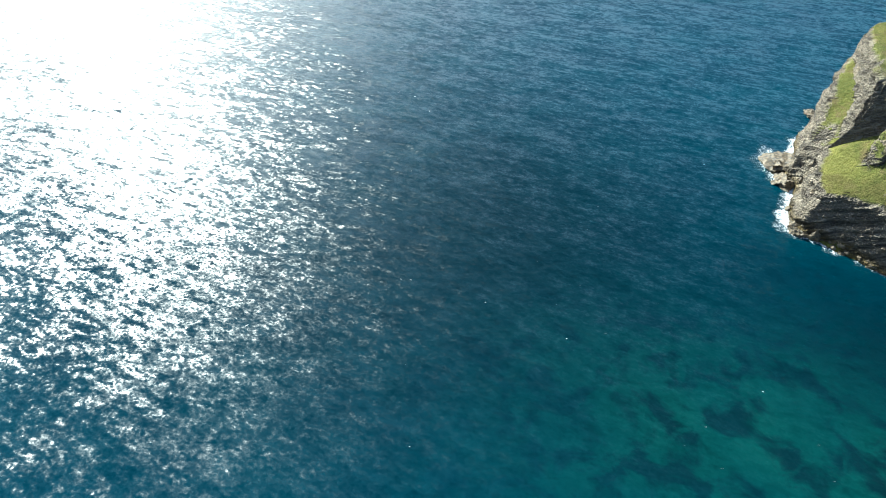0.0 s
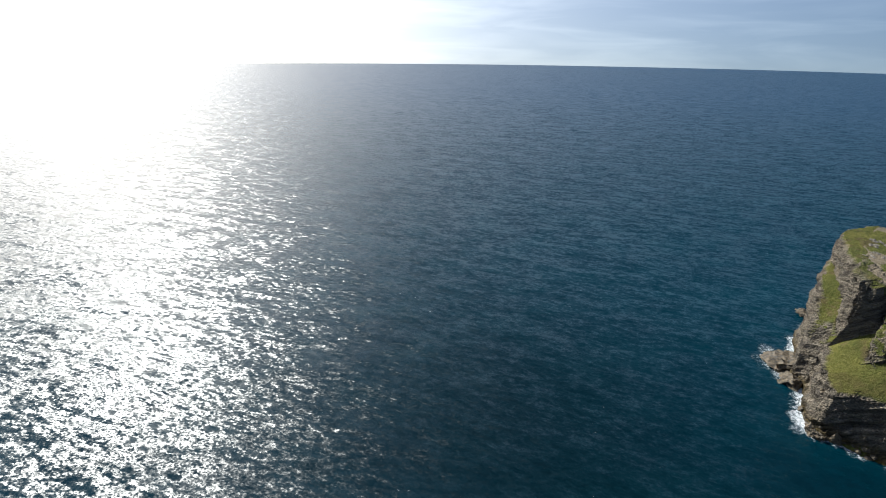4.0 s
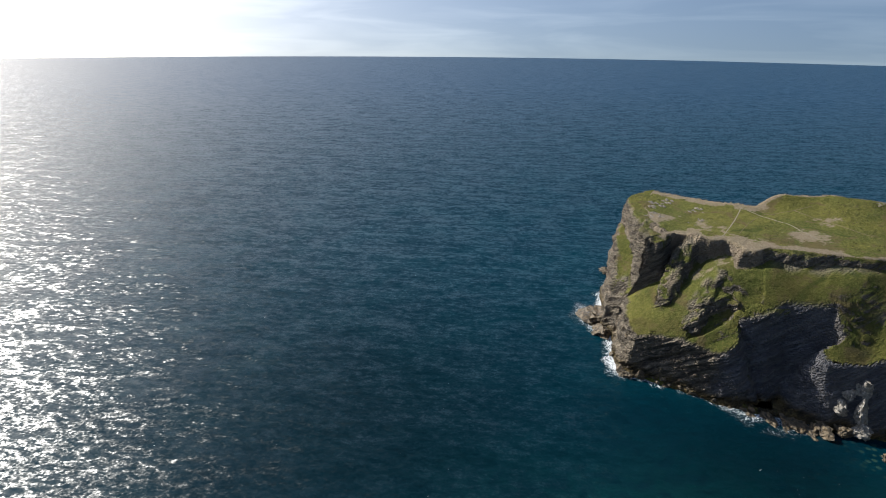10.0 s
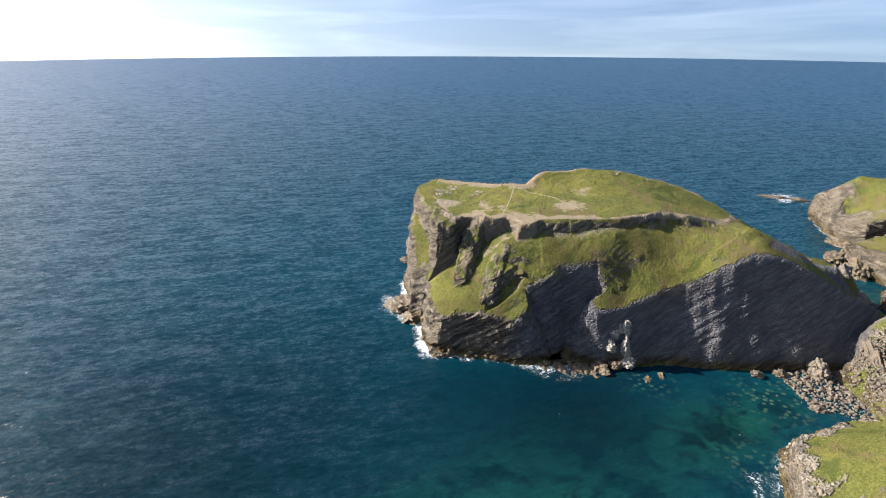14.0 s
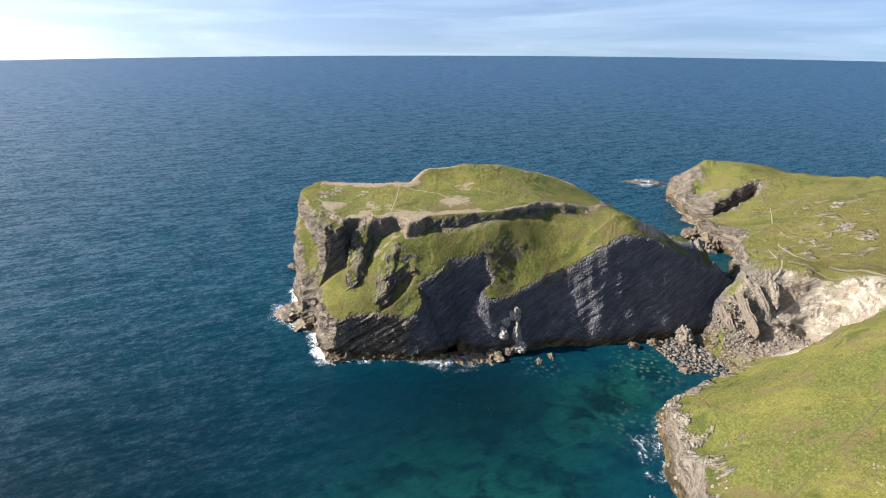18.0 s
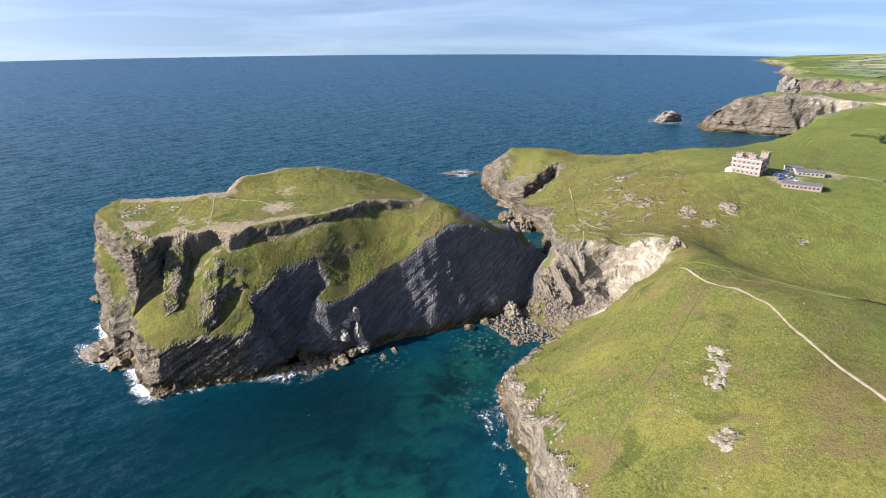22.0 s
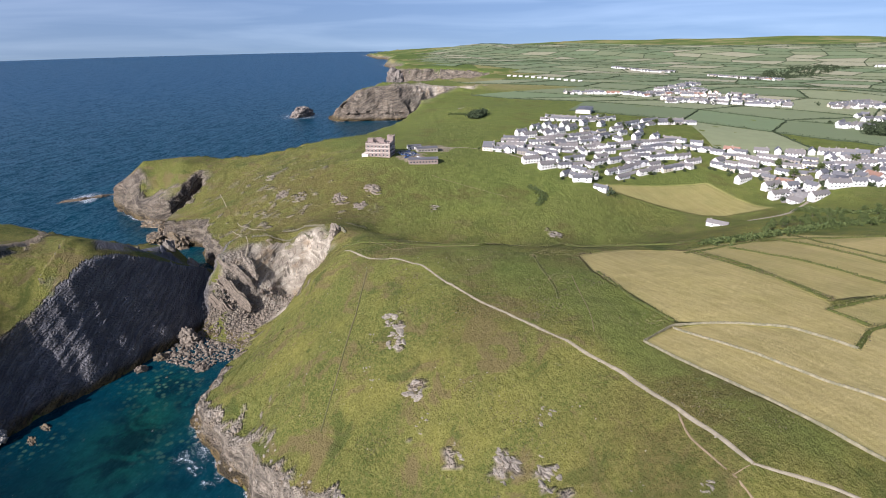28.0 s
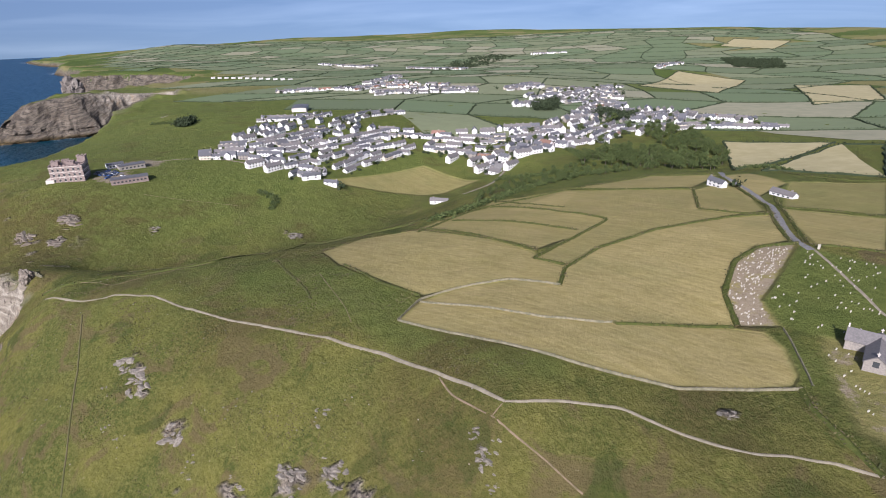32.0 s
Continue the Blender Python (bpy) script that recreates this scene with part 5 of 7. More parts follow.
# ---- rocks of shore and slope ----
def rock_mass(name, label, x, y, z, size, seed, material, group="shore rocks", cuts=4, jag=0.25, turn=0.0):
    bm = stone_mesh(seed, cuts, 1.0, jag)
    off = Vector((seed, 2.0 * seed, 0.5 * seed))
    for v in bm.verts:
        k = noise.turbulence(v.co * 3.2 + off, 4, False) * 0.22
        bed_ = math.floor((v.co.z + 0.3 * v.co.x) * 5.0) / 5.0 - (v.co.z + 0.3 * v.co.x)
        v.co += v.normal * k + Vector((bed_ * 0.35, 0, bed_ * 0.3))
        v.co = Vector((v.co.x * size[0], v.co.y * size[1], v.co.z * size[2]))
    ob = part(name, bm, material)
    ob.matrix_basis = Matrix.Translation((x, y, z)) @ Matrix.Rotation(radians(turn), 4, "Z")
    return tagged(ob, label, "rock", group)


for x, y, z, size, seed, turn in ((226, 268, 0.5, (10, 17, 5.5), 3, -22), (217, 251, 0.3, (8, 9, 4.5), 4, 0), (212, 222, 0.5, (6, 9, 5.5), 2, -10), (233, 277, -0.5, (5, 8, 2.6), 5, 10), (228, 252, 2, (6, 9, 6), 6, 0), (204, 213, 0.5, (7, 7, 5.5), 7, 30),
                                  (199, 207, 0, (4, 5, 3.2), 8, 0), (209, 222, 1, (5, 8, 5), 9, -20), (206, 203, 0, (5, 4, 4.5), 10, 15), (283, 329, 0, (9, 7, 3), 12, 0)):
    rock_mass("sea_rock", "brown weed-covered rock washed by surf", x, y, z, size, seed, M_WETROCK, turn=turn)
for x, y, z, size, seed, turn in ((233, 156, -0.6, (3, 5, 1.6), 14, -30), (239, 149, -0.4, (4, 7, 1.8), 15, -35), (246, 141, -0.3, (5, 8, 2.4), 16, -40),
                                  (254, 134, 0.0, (5, 8, 3.6), 17, -45), (262, 129, 0.3, (5, 6, 4.0), 18, -40), (249, 135, -0.6, (4, 9, 1.6), 19, -38),
                                  (262, 109, -0.7, (2.5, 7, 1.5), 40, -60), (271, 106, -0.6, (2.2, 5, 1.4), 41, -50), (241, 143, -0.7, (2.5, 6, 1.5), 42, -35)):
    rock_mass("sea_rock", "low weedy rock ledge under the island cliff", x, y, z, size, seed, M_WETROCK, turn=turn)
for x, y, z, size, seed in ((267, 134, 17, (4.2, 4.0, 4.5), 21), (271, 130, 20, (3.6, 3.6, 6.0), 43), (268, 127, 11, (3.4, 3.4, 7.0), 44), (267, 124, 3, (4.2, 5.2, 4.0), 45), (264, 134, 10, (4.6, 4.0, 4.0), 46)):
    rock_mass("rock_spur", "pale rock spur standing out of the cliff", x, y, z, size, seed, M_PALE_SPUR, "cliff spurs", turn=30)
rock_mass("sea_rock", "pale sloping slab among beach boulders", 336, 47, 4, (5, 10, 6), 22, M_BOULDER, turn=-60)
rock_mass("sea_rock", "lone rounded boulder at the water's edge", 309, 69, 0.5, (3.4, 4.0, 2.6), 23, M_BOULDER)
rock_mass("sea_rock", "brown boulder at the water's edge", 318, 60, 0.5, (3.4, 5.0, 2.6), 24, M_WETROCK)
rock_mass("sea_rock", "pale flat boulder in shallow water", 298, 37, 0.3, (2.6, 4.4, 2.2), 25, M_BOULDER, turn=30)
for x, y, z, size, seed, turn in ((714, 181, 0, (6, 18, 2.4), 26, 20), (720, 159, 0, (6, 14, 2.4), 27, 25), (606, 100, 0, (9, 8, 2.5), 28, 0), (582, 88, 1, (8, 14, 5), 29, -25),
                                  (562, 80, 1, (12, 7, 5), 30, 0), (534, 84, 2, (16, 8, 7), 31, 25), (512, 66, 4, (15, 7, 9), 32, 35), (650, 130, -0.5, (8, 4, 1.8), 33, 20)):
    rock_mass("sea_rock", "dark tilted rock ledge off the far headland", x, y, z, size, seed, M_WETROCK, turn=turn)
rock_mass("islet", "steep grey rock islet far out at sea", 1278, -126, 1, (25, 34, 16), 35, M_ISLET, "", 5, 0.22, 30)
rock_mass("rock_spur", "jagged grey rock spur at the tip of a far headland", 1885, -500, 12, (30, 36, 34), 36, M_ISLET, "", 5, 0.25, 20)
for x, y, z, size, seed in ((1915, -548, 8, (34, 44, 38), 37), (1945, -610, 8, (36, 46, 40), 38), (1960, -680, 8, (36, 46, 42), 39)):
    rock_mass("crag", "grey broken cliff of a far headland", x, y, z, size, seed, M_ISLET, "far crags", 5, 0.2)
for k, (x, y, h_, w_) in enumerate(((442, 62, 8, 6), (428, 48, 6, 8), (452, 56, 5, 7), (410, 40, 6, 8), (466, 66, 4, 8))):
    rock_mass("crag", "bare pale rock crest on the low neck", x, y, max(0.5, float(height(x, y)) - 1), (w_, w_ * 0.8, h_), 50 + k, M_ISLET, "neck crags")



def slab(name, label, p0, p1, thick, deep_, seed, material, group):
    """A rib of bedrock lying between two points."""
    a, b = Vector(p0), Vector(p1)
    bm = stone_mesh(seed, 4, 1.0, 0.16)
    off = Vector((seed, 1.7 * seed, 0.3 * seed))
    for v in bm.verts:
        v.co += v.normal * (noise.turbulence(v.co * 3.0 + off, 4, False) * 0.16 + noise.cell(v.co * 4.0 + off) * 0.08)
        v.co = Vector((v.co.x * (b - a).length * 0.56, v.co.y * thick, v.co.z * deep_))
    ob = part(name, bm, material)
    ob.matrix_basis = Matrix.Translation((a + b) / 2) @ (b - a).to_track_quat("X", "Z").to_matrix().to_4x4()
    return tagged(ob, label, "rock", group)


SLABS = (((351, 26, 33), (339, 9, 7), 2.2, 6), ((359, 23, 40), (349, 3, 9), 2.2, 6), ((362, 10, 42), (353, 2, 25), 2.0, 4), ((354, 1, 17), (345, -5, 10), 2.0, 3), ((348, 31, 22), (338, 20, 6), 3.0, 5))
for k, (p0, p1, thick, deep_) in enumerate(SLABS):
    slab("rock_rib", "slanting pale rock rib on the broken cliff", p0, p1, thick, deep_, 140 + k, M_BOULDER, "cliff ribs")
rock_mass("crag", "tan rock stump at the end of the ruined wall", 336, -47, float(height(336, -47)) + 0.5, (4.5, 4.0, 4.5), 150, M_BOULDER, "neck crags")

# loose boulders on the beach of the cove
BEACH = ((298, 40), (318, 62), (332, 52), (344, 40), (350, 24), (347, 8), (353, -8), (350, -20), (338, -16), (322, 2), (306, 14))
beach = thing("boulder_beach", "beach of grey and brown sea-worn boulders", "boulders", kind="")
boulder_kinds = []
for k in range(6):
    ob = part("boulder", stone_mesh(60 + k, 2, 0.72, 0.2), M_ROCK)
    boulder_kinds.append(ob.data)
    bpy.data.objects.remove(ob)
beach_kinds = [me.copy() for me in boulder_kinds]
for me in beach_kinds:
    me.materials[0] = M_BOULDER.m
poly_x, poly_y = [p[0] for p in BEACH], [p[1] for p in BEACH]
cand = np.random.RandomState(5).uniform((min(poly_x), min(poly_y)), (max(poly_x), max(poly_y)), (6000, 2))
cand = cand[plan_distance(cand[:, 0], cand[:, 1], BEACH) > 0]
for i, (x, y) in enumerate(cand[:300]):
    s_ = rng.choice((0.7, 0.9, 1.1, 1.4, 1.9))
    stone_at("boulder", rng.choice(beach_kinds), beach, x, y, max(0.1, float(height(x, y))) + s_ * 0.25, s_ * rng.uniform(0.8, 1.3), s_ * rng.uniform(0.7, 1.1), s_ * rng.uniform(0.6, 1), rng.uniform(0, 6.3), rng.uniform(-0.4, 0.4))


def scatter(name, spots, meshes, lo, hi, material, parent, seed, sink=0.2):
    """Many loose stones in one mesh."""
    r = np.random.RandomState(seed)
    cos, quads_, base = [], [], 0
    data = []
    for me in meshes:
        v = np.zeros(len(me.vertices) * 3)
        me.vertices.foreach_get("co", v)
        data.append((v.reshape(-1, 3), np.array([p.vertices[:] for p in me.polygons])))
    for x, y, z in spots:
        v, f = data[r.randint(len(data))]
        a, s = r.uniform(0, 6.28), r.uniform(lo, hi) * r.uniform(0.6, 1.0)
        ca, sa = math.cos(a), math.sin(a)
        w = v * s * r.uniform(0.7, 1.2, 3)
        cos.append(np.stack([w[:, 0] * ca - w[:, 1] * sa + x, w[:, 0] * sa + w[:, 1] * ca + y, w[:, 2] + z + s * sink], 1))
        quads_.append(f + base)
        base += len(v)
    f = np.concatenate(quads_)
    me = bpy.data.meshes.new(name)
    me.from_pydata(np.concatenate(cos).tolist(), [], f.tolist())
    me.materials.append(material.m)
    ob = new(name, me)
    ob.parent = parent
    return ob


pile = scatter("small_boulders", [(x, y, max(0.0, float(height(x, y)))) for x, y in cand[300:2000]], boulder_kinds, 0.4, 1.2, M_BOULDER, beach, 8)
tagged(pile, kind="stuff")
r_ = np.random.RandomState(17)
sunk = r_.normal((302, 46), (12, 12), (70, 2))
sunk = sunk[(plan_distance(sunk[:, 0], sunk[:, 1], BEACH) < -1) & (np.maximum(*land(sunk[:, 0], sunk[:, 1])[1:3]) < -1)]
shoal_rocks = scatter("shoal_rocks", [(x, y, -1.15) for x, y in sunk], boulder_kinds, 0.8, 1.7, M_WETROCK, None, 9)
tagged(shoal_rocks, "half-sunken weedy boulders in the shallows", "rocks", kind="stuff")


# broken rock along the foot of the slopes
def shore_stones(name, label, pts, lo, hi, n, size, seed, material):
    xy, t = along(pts, 1.0)
    r = np.random.RandomState(seed)
    k = r.randint(0, len(xy), n)
    off = r.uniform(lo, hi, n)
    nrm = np.stack([t[:, 1], -t[:, 0]], 1)
    p = xy[k] + nrm[k] * off[:, None] + r.normal(0, 1, (n, 2))
    z = height(p[:, 0], p[:, 1])
    p, z = p[z > -0.8], z[z > -0.8]
    ob = scatter(name, [(a, b, max(c, -0.2)) for (a, b), c in zip(p, z)], boulder_kinds, size[0], size[1], material, None, seed, 0.1)
    return tagged(ob, label, "rocks", kind="stuff")


shore_stones("shore_rocks", "broken grey rocks along the shore under the slope", ((60, -48), (100, -34), (140, -12), (172, 7), (196, 15), (212, 23), (233, 33), (248, 40), (261, 40), (274, 32), (292, 24)), -3, 6, 600, (0.4, 1.8), 71, M_ROCK)
shore_stones("shore_rocks", "weedy rocks at the foot of the island", ((222, 262), (219, 250), (206, 226), (200, 208), (214, 188), (228, 158), (246, 140), (258, 121)), -3, 4, 240, (0.6, 2.4), 73, M_WETROCK)


def outcrop(x, y, n, spread, lo, hi, seed, along_=0.0, tan=False):
    r = random.Random(seed)
    z0 = float(height(x, y))
    ob = thing("rock_outcrop", "pale lichened rock outcrop in the grassy slope", "rock", "hillside outcrops", Matrix.Translation((x, y, z0)))
    lay = r.uniform(0.2, 1.4)
    for _ in range(n):
        a, d = r.uniform(0, 6.28), spread * math.sqrt(r.random())
        dx, dy = d * math.cos(a) * (1 + along_), d * math.sin(a) * (1 - 0.6 * along_)
        s = r.uniform(lo, hi)
        stone_at("rock", r.choice(beach_kinds if tan else boulder_kinds), ob, dx, dy, float(height(x + dx, y + dy)) - z0 - s * 0.22, s * r.uniform(0.9, 1.9), s * r.uniform(0.6, 1.1), s * r.uniform(0.4, 0.8), lay + r.gauss(0, 0.35), r.uniform(-0.45, 0.45))
    return ob


for i, (x, y, n, spread, lo, hi, al) in enumerate((
        (200, -49, 26, 5, 0.8, 2.2, 0.7), (190, -47, 12, 3.5, 0.6, 1.8, 0.3), (163, -46, 18, 3.5, 0.6, 1.7, 0.5), (115, -59, 22, 4, 0.7, 1.9, 0.3), (105, -66, 18, 4, 0.7, 1.9, 0.4),
        (204, -40, 3, 2, 0.4, 0.9, 0), (189, -34, 4, 2, 0.4, 0.8, 0), (26, -125, 12, 2.5, 0.3, 0.9, 0), (120, -73, 9, 3, 0.4, 1.0, 0), (65, -84, 14, 4, 0.4, 1.1, 0.4),
        (148, -44, 6, 4, 0.3, 0.9, 0), (180, -36, 5, 5, 0.3, 0.7, 0), (150, -62, 5, 6, 0.3, 0.6, 0), (220, -25, 4, 8, 0.3, 0.6, 0), (100, -58, 8, 6, 0.4, 1.0, 0), (130, -50, 7, 5, 0.4, 1.0, 0),
        (430, -65, 22, 7, 0.8, 2.4, 0.4), (408, -78, 18, 6, 0.8, 2.4, 0.2), (426, -92, 18, 6, 0.8, 2.6, 0.5), (481, -26, 14, 6, 0.6, 1.8, 0.3), (460, -38, 14, 7, 0.6, 1.8, 0.2),
        (536, -21, 14, 6, 0.7, 2.0, 0.4), (382, -128, 10, 5, 0.5, 1.4, 0), (317, -191, 16, 6, 0.7, 2.0, 0.4), (508, -59, 8, 6, 0.4, 1.2, 0), (461, -10, 9, 6, 0.5, 1.3, 0), (600, 30, 10, 7, 0.8, 2.2, 0.4),
        (262, 270, 22, 8, 0.5, 1.5, 0.3), (282, 285, 22, 9, 0.5, 1.5, 0.3), (290, 262, 14, 7, 0.4, 1.1, 0.3), (276, 246, 12, 6, 0.4, 1.0, 0.2), (378, 203, 8, 4, 0.4, 1.2, 0), (390, 184, 9, 4, 0.5, 1.5, 0),
        (760, -300, 10, 7, 1.0, 2.5, 0), (300, -55, 7, 4, 0.3, 0.9, 0), (71, -85, 10, 1.8, 0.4, 1.0, 0), (66, -82, 12, 1.8, 0.4, 1.1, 0), (61, -80, 10, 1.8, 0.4, 1.0, 0), (82, -77, 8, 2.5, 0.3, 0.8, 0))):
    big_ = 1.55 if 400 < x < 500 and y < -20 else 1.0 if y < 240 else 1.5
    outcrop(x, y, n, spread, lo * big_, hi * big_, 300 + i, al, big_ > 1.5)

ribbon("ditch", ((256, -50), (223, -37), (196, -24), (176, -13)), 0.7, M_HEATH, "dark overgrown boundary ditch down the grassy slope", "ditch", 0.22)
# ruined courtyard walls above the pale cliff
ruin = thing("ruined_wall", "broken stone curtain walls along the cliff top", "ruin")
for k, pts in enumerate((((372, 2), (371, -14), (367, -28), (356, -40), (342, -46)), ((378, -18), (374, -32), (364, -44)), ((342, -46), (336, -50), (328, -52)))):
    xy, t = along(pts, 0.9)
    for (x, y), (tx, ty) in zip(xy, t):
        hgt = (0.9 + rng.random() * 0.9) * (1.5 if k == 2 else 1.0)
        z0 = float(height(x, y))
        stone_at("wall_block", rng.choice(stone_kinds), ruin, x, y, z0 + hgt * 0.4, 0.75, 0.7, hgt, math.atan2(ty, tx), rng.uniform(-0.05, 0.05))


# ---- buildings ----
def windows(parent, w, d, rows, cols, z0, dz, ww, wh, sides=(0, 1), material=None, inset=0.8, joined=()):
    """Glazed windows on the walls, with sills where a material is given; those of the joined sides in one mesh."""
    gb = bmesh.new()
    box(gb, -ww / 2, ww / 2, -0.05, 0.05, 0, wh)
    pane = part("window", gb, M_GLASS, parent)
    frame_ = None
    if material:
        fb = bmesh.new()
        box(fb, -ww / 2 - 0.14, ww / 2 + 0.14, -0.03, 0.07, -0.18, 0)
        box(fb, -ww / 2 - 0.14, ww / 2 + 0.14, -0.03, 0.05, wh, wh + 0.2)
        frame_ = part("surround", fb, material, pane)
    first_, rest = True, bmesh.new()
    for side in sides:
        for r in range(rows):
            for c in range(cols):
                ln, dp = (d, w) if side in (0.5, 1.5) else (w, d)
                u = (c + 0.5) / cols * (ln - 2 * inset) - (ln / 2 - inset)
                m = Matrix.Rotation(math.pi * side, 4, "Z") @ Matrix.Translation((u, -dp / 2, z0 + r * dz))
                if side in joined:
                    bmesh.ops.create_cube(rest, size=1.0, matrix=m @ Matrix.Translation((0, 0, wh / 2)) @ Matrix.Diagonal((ww, 0.1, wh, 1)))
                elif first_:
                    pane.matrix_basis, first_ = m, False
                else:
                    o = again("window", pane, parent, m)
                    if frame_:
                        again("surround", frame_, o, Matrix.Identity(4))
    if joined:
        part("rear_windows", rest, M_GLASS, parent)
    else:
        rest.free()


def house(w, d, eaves, ridge, wall_m, roof_m, rows, cols, chimneys, wing=False, dormer=False):
    ob = thing("house", "white rendered house with a slate roof", "house", "village houses")
    bm = bmesh.new()
    box(bm, -w / 2, w / 2, -d / 2, d / 2, -1.5, eaves)
    prism(bm, w, d, eaves, ridge)
    part("wall", bm, wall_m, ob)
    bm = bmesh.new()
    prism(bm, w, d, eaves + 0.12, ridge + 0.12, 0.35, 0.22)
    part("roof", bm, roof_m, ob)
    if wing:
        bm = bmesh.new()
        box(bm, -w * 0.18, w * 0.18, -d / 2 - 2.2, -d / 2 + 1, -1.5, eaves)
        tmp = bmesh.new()
        prism(tmp, d * 0.5 + 3.2, w * 0.36, eaves, eaves + w * 0.18)
        bmesh.ops.transform(tmp, matrix=Matrix.Translation((0, -d / 4 - 0.6, 0)) @ Matrix.Rotation(math.pi / 2, 4, "Z"), verts=tmp.verts)
        me = bpy.data.meshes.new("tmp")
        tmp.to_mesh(me)
        tmp.free()
        bm.from_mesh(me)
        part("gable", bm, wall_m, ob)
        bm = bmesh.new()
        prism(bm, d * 0.5 + 3.2, w * 0.36, eaves + 0.12, eaves + w * 0.18 + 0.12, 0.3, 0.2)
        bmesh.ops.transform(bm, matrix=Matrix.Translation((0, -d / 4 - 0.6, 0)) @ Matrix.Rotation(math.pi / 2, 4, "Z"), verts=bm.verts)
        part("gable_roof", bm, roof_m, ob)
    for x in chimneys:
        bm = bmesh.new()
        box(bm, x - 0.45, x + 0.45, -0.35, 0.35, ridge - 0.8, ridge + 1.1)
        box(bm, x - 0.55, x + 0.55, -0.45, 0.45, ridge + 1.1, ridge + 1.25)
        part("chimney", bm, M_STONEWALL, ob)
    windows(ob, w, d, rows, cols, 0.9, 2.6, 1.1, 1.2, (0,))
    windows(ob, w, d, rows, max(2, cols - 2), 0.9, 2.6, 1.3, 1.2, (1,))
    return ob


KINDS = [house(9.5, 7.0, 5.0, 8.0, M_RENDER, M_SLATE, 2, 3, (-4.2,)),
         house(12.0, 7.5, 5.2, 8.4, M_RENDER, M_SLATE, 2, 4, (-5.4, 5.4), True),
         house(11.0, 8.0, 3.0, 6.2, M_RENDER, M_PALESLATE, 1, 4, (3.6,)),
         house(14.0, 7.0, 5.2, 8.2, M_RENDER, M_PALESLATE, 2, 5, (-6.4, 0, 6.4)),
         house(9.0, 7.0, 4.8, 7.6, M_CREAM, M_SLATE, 2, 3, (4.0,)),
         house(8.5, 6.5, 4.8, 7.8, M_STONEWALL, M_SLATE, 2, 3, (-3.7,)),
         house(12.5, 8.0, 3.0, 6.4, M_RENDER, M_TILE, 1, 4, (0.0,), True)]
LABELS = ("white rendered house with a dark slate roof", "large white gabled house with two chimneys", "low white bungalow with a pale roof",
          "white terraced houses under one slate roof", "cream rendered house with a slate roof", "grey stone house with a slate roof", "white bungalow with a brown tiled roof")
for ob, text in zip(KINDS, LABELS):
    ob["label"] = text
used_kind = [False] * len(KINDS)
placed = []


def settle(kind, x, y, turn, scale=1.0):
    z = float(height(x, y))
    m = Matrix.Translation((x, y, z)) @ Matrix.Rotation(turn, 4, "Z") @ Matrix.Diagonal((1.1 * scale, 0.74, 0.78, 1))
    if not used_kind[kind]:
        used_kind[kind], KINDS[kind].matrix_basis = True, m
    else:
        copy_thing(KINDS[kind], m)
    placed.append((x, y))


far_homes = []
for far, streets in ((False, STREETS), (True, FAR_STREETS)):
    for pts in streets:
        if len(pts) < 2:
            continue
        gap = 12.5 if not far else 11.0
        xy, t = along(pts, gap)
        for (x, y), (tx, ty) in zip(xy, t):
            for side in ((rng.choice((-1, 1)),) if rng.random() < 0.3 else (-1, 1)):
                px_, py_ = x - ty * side * rng.uniform(6, 8.5) + rng.uniform(-2, 2), y + tx * side * rng.uniform(6, 8.5) + rng.uniform(-2, 2)
                if any((px_ - a) ** 2 + (py_ - b) ** 2 < 58 for a, b in placed):
                    continue
                if far or len(placed) > 250:
                    far_homes.append((px_, py_, math.atan2(ty, tx) + rng.choice((0, math.pi / 2)), rng.choices(range(7), (6, 3, 4, 4, 2, 1, 1))[0]))
                    placed.append((px_, py_))
                    continue
                settle(rng.choices(range(7), (6, 3, 4, 4, 2, 1, 0.4))[0], px_, py_, math.atan2(ty, tx) + rng.choice((0, math.pi, math.pi / 2 * rng.choice((0, 0, 1)))) + rng.uniform(-0.12, 0.12))
# the rest of the village, in loose rows behind the streets
c_ = np.random.RandomState(29).uniform((280, -480), (620, -215), (2600, 2))
c_ = c_[plan_distance(c_[:, 0], c_[:, 1], VILLAGE) > 0]
c_ = c_[np.argsort(np.hypot(c_[:, 0], c_[:, 1]))]
for x, y in c_:
    if any((x - a) ** 2 + (y - b) ** 2 < 230 for a, b in placed) or rough(np.array([x]), np.array([y]), 45, 98, 2)[0] < -0.28:
        continue
    turn = math.atan2(-0.95, 0.2) + 0.5 * float(rough(np.array([x]), np.array([y]), 70, 95, 2)[0])
    kind = rng.choices(range(7), (5, 4, 3, 6, 2, 1, 0.1))[0]
    if len(placed) > 300:
        far_homes.append((x, y, turn, kind))
        placed.append((x, y))
    else:
        settle(kind, x, y, turn + rng.choice((0, 0, math.pi)) + rng.uniform(-0.1, 0.1))
for kind, x, y, a in ((1, 377, -250, 1.2), (2, 385, -262, 1.0), (0, 362, -258, 0.4), (2, 279, -294, 0.5), (0, 99, -334, 2.6), (2, 64, -329, 2.7)):
    settle(kind, x, y, a)

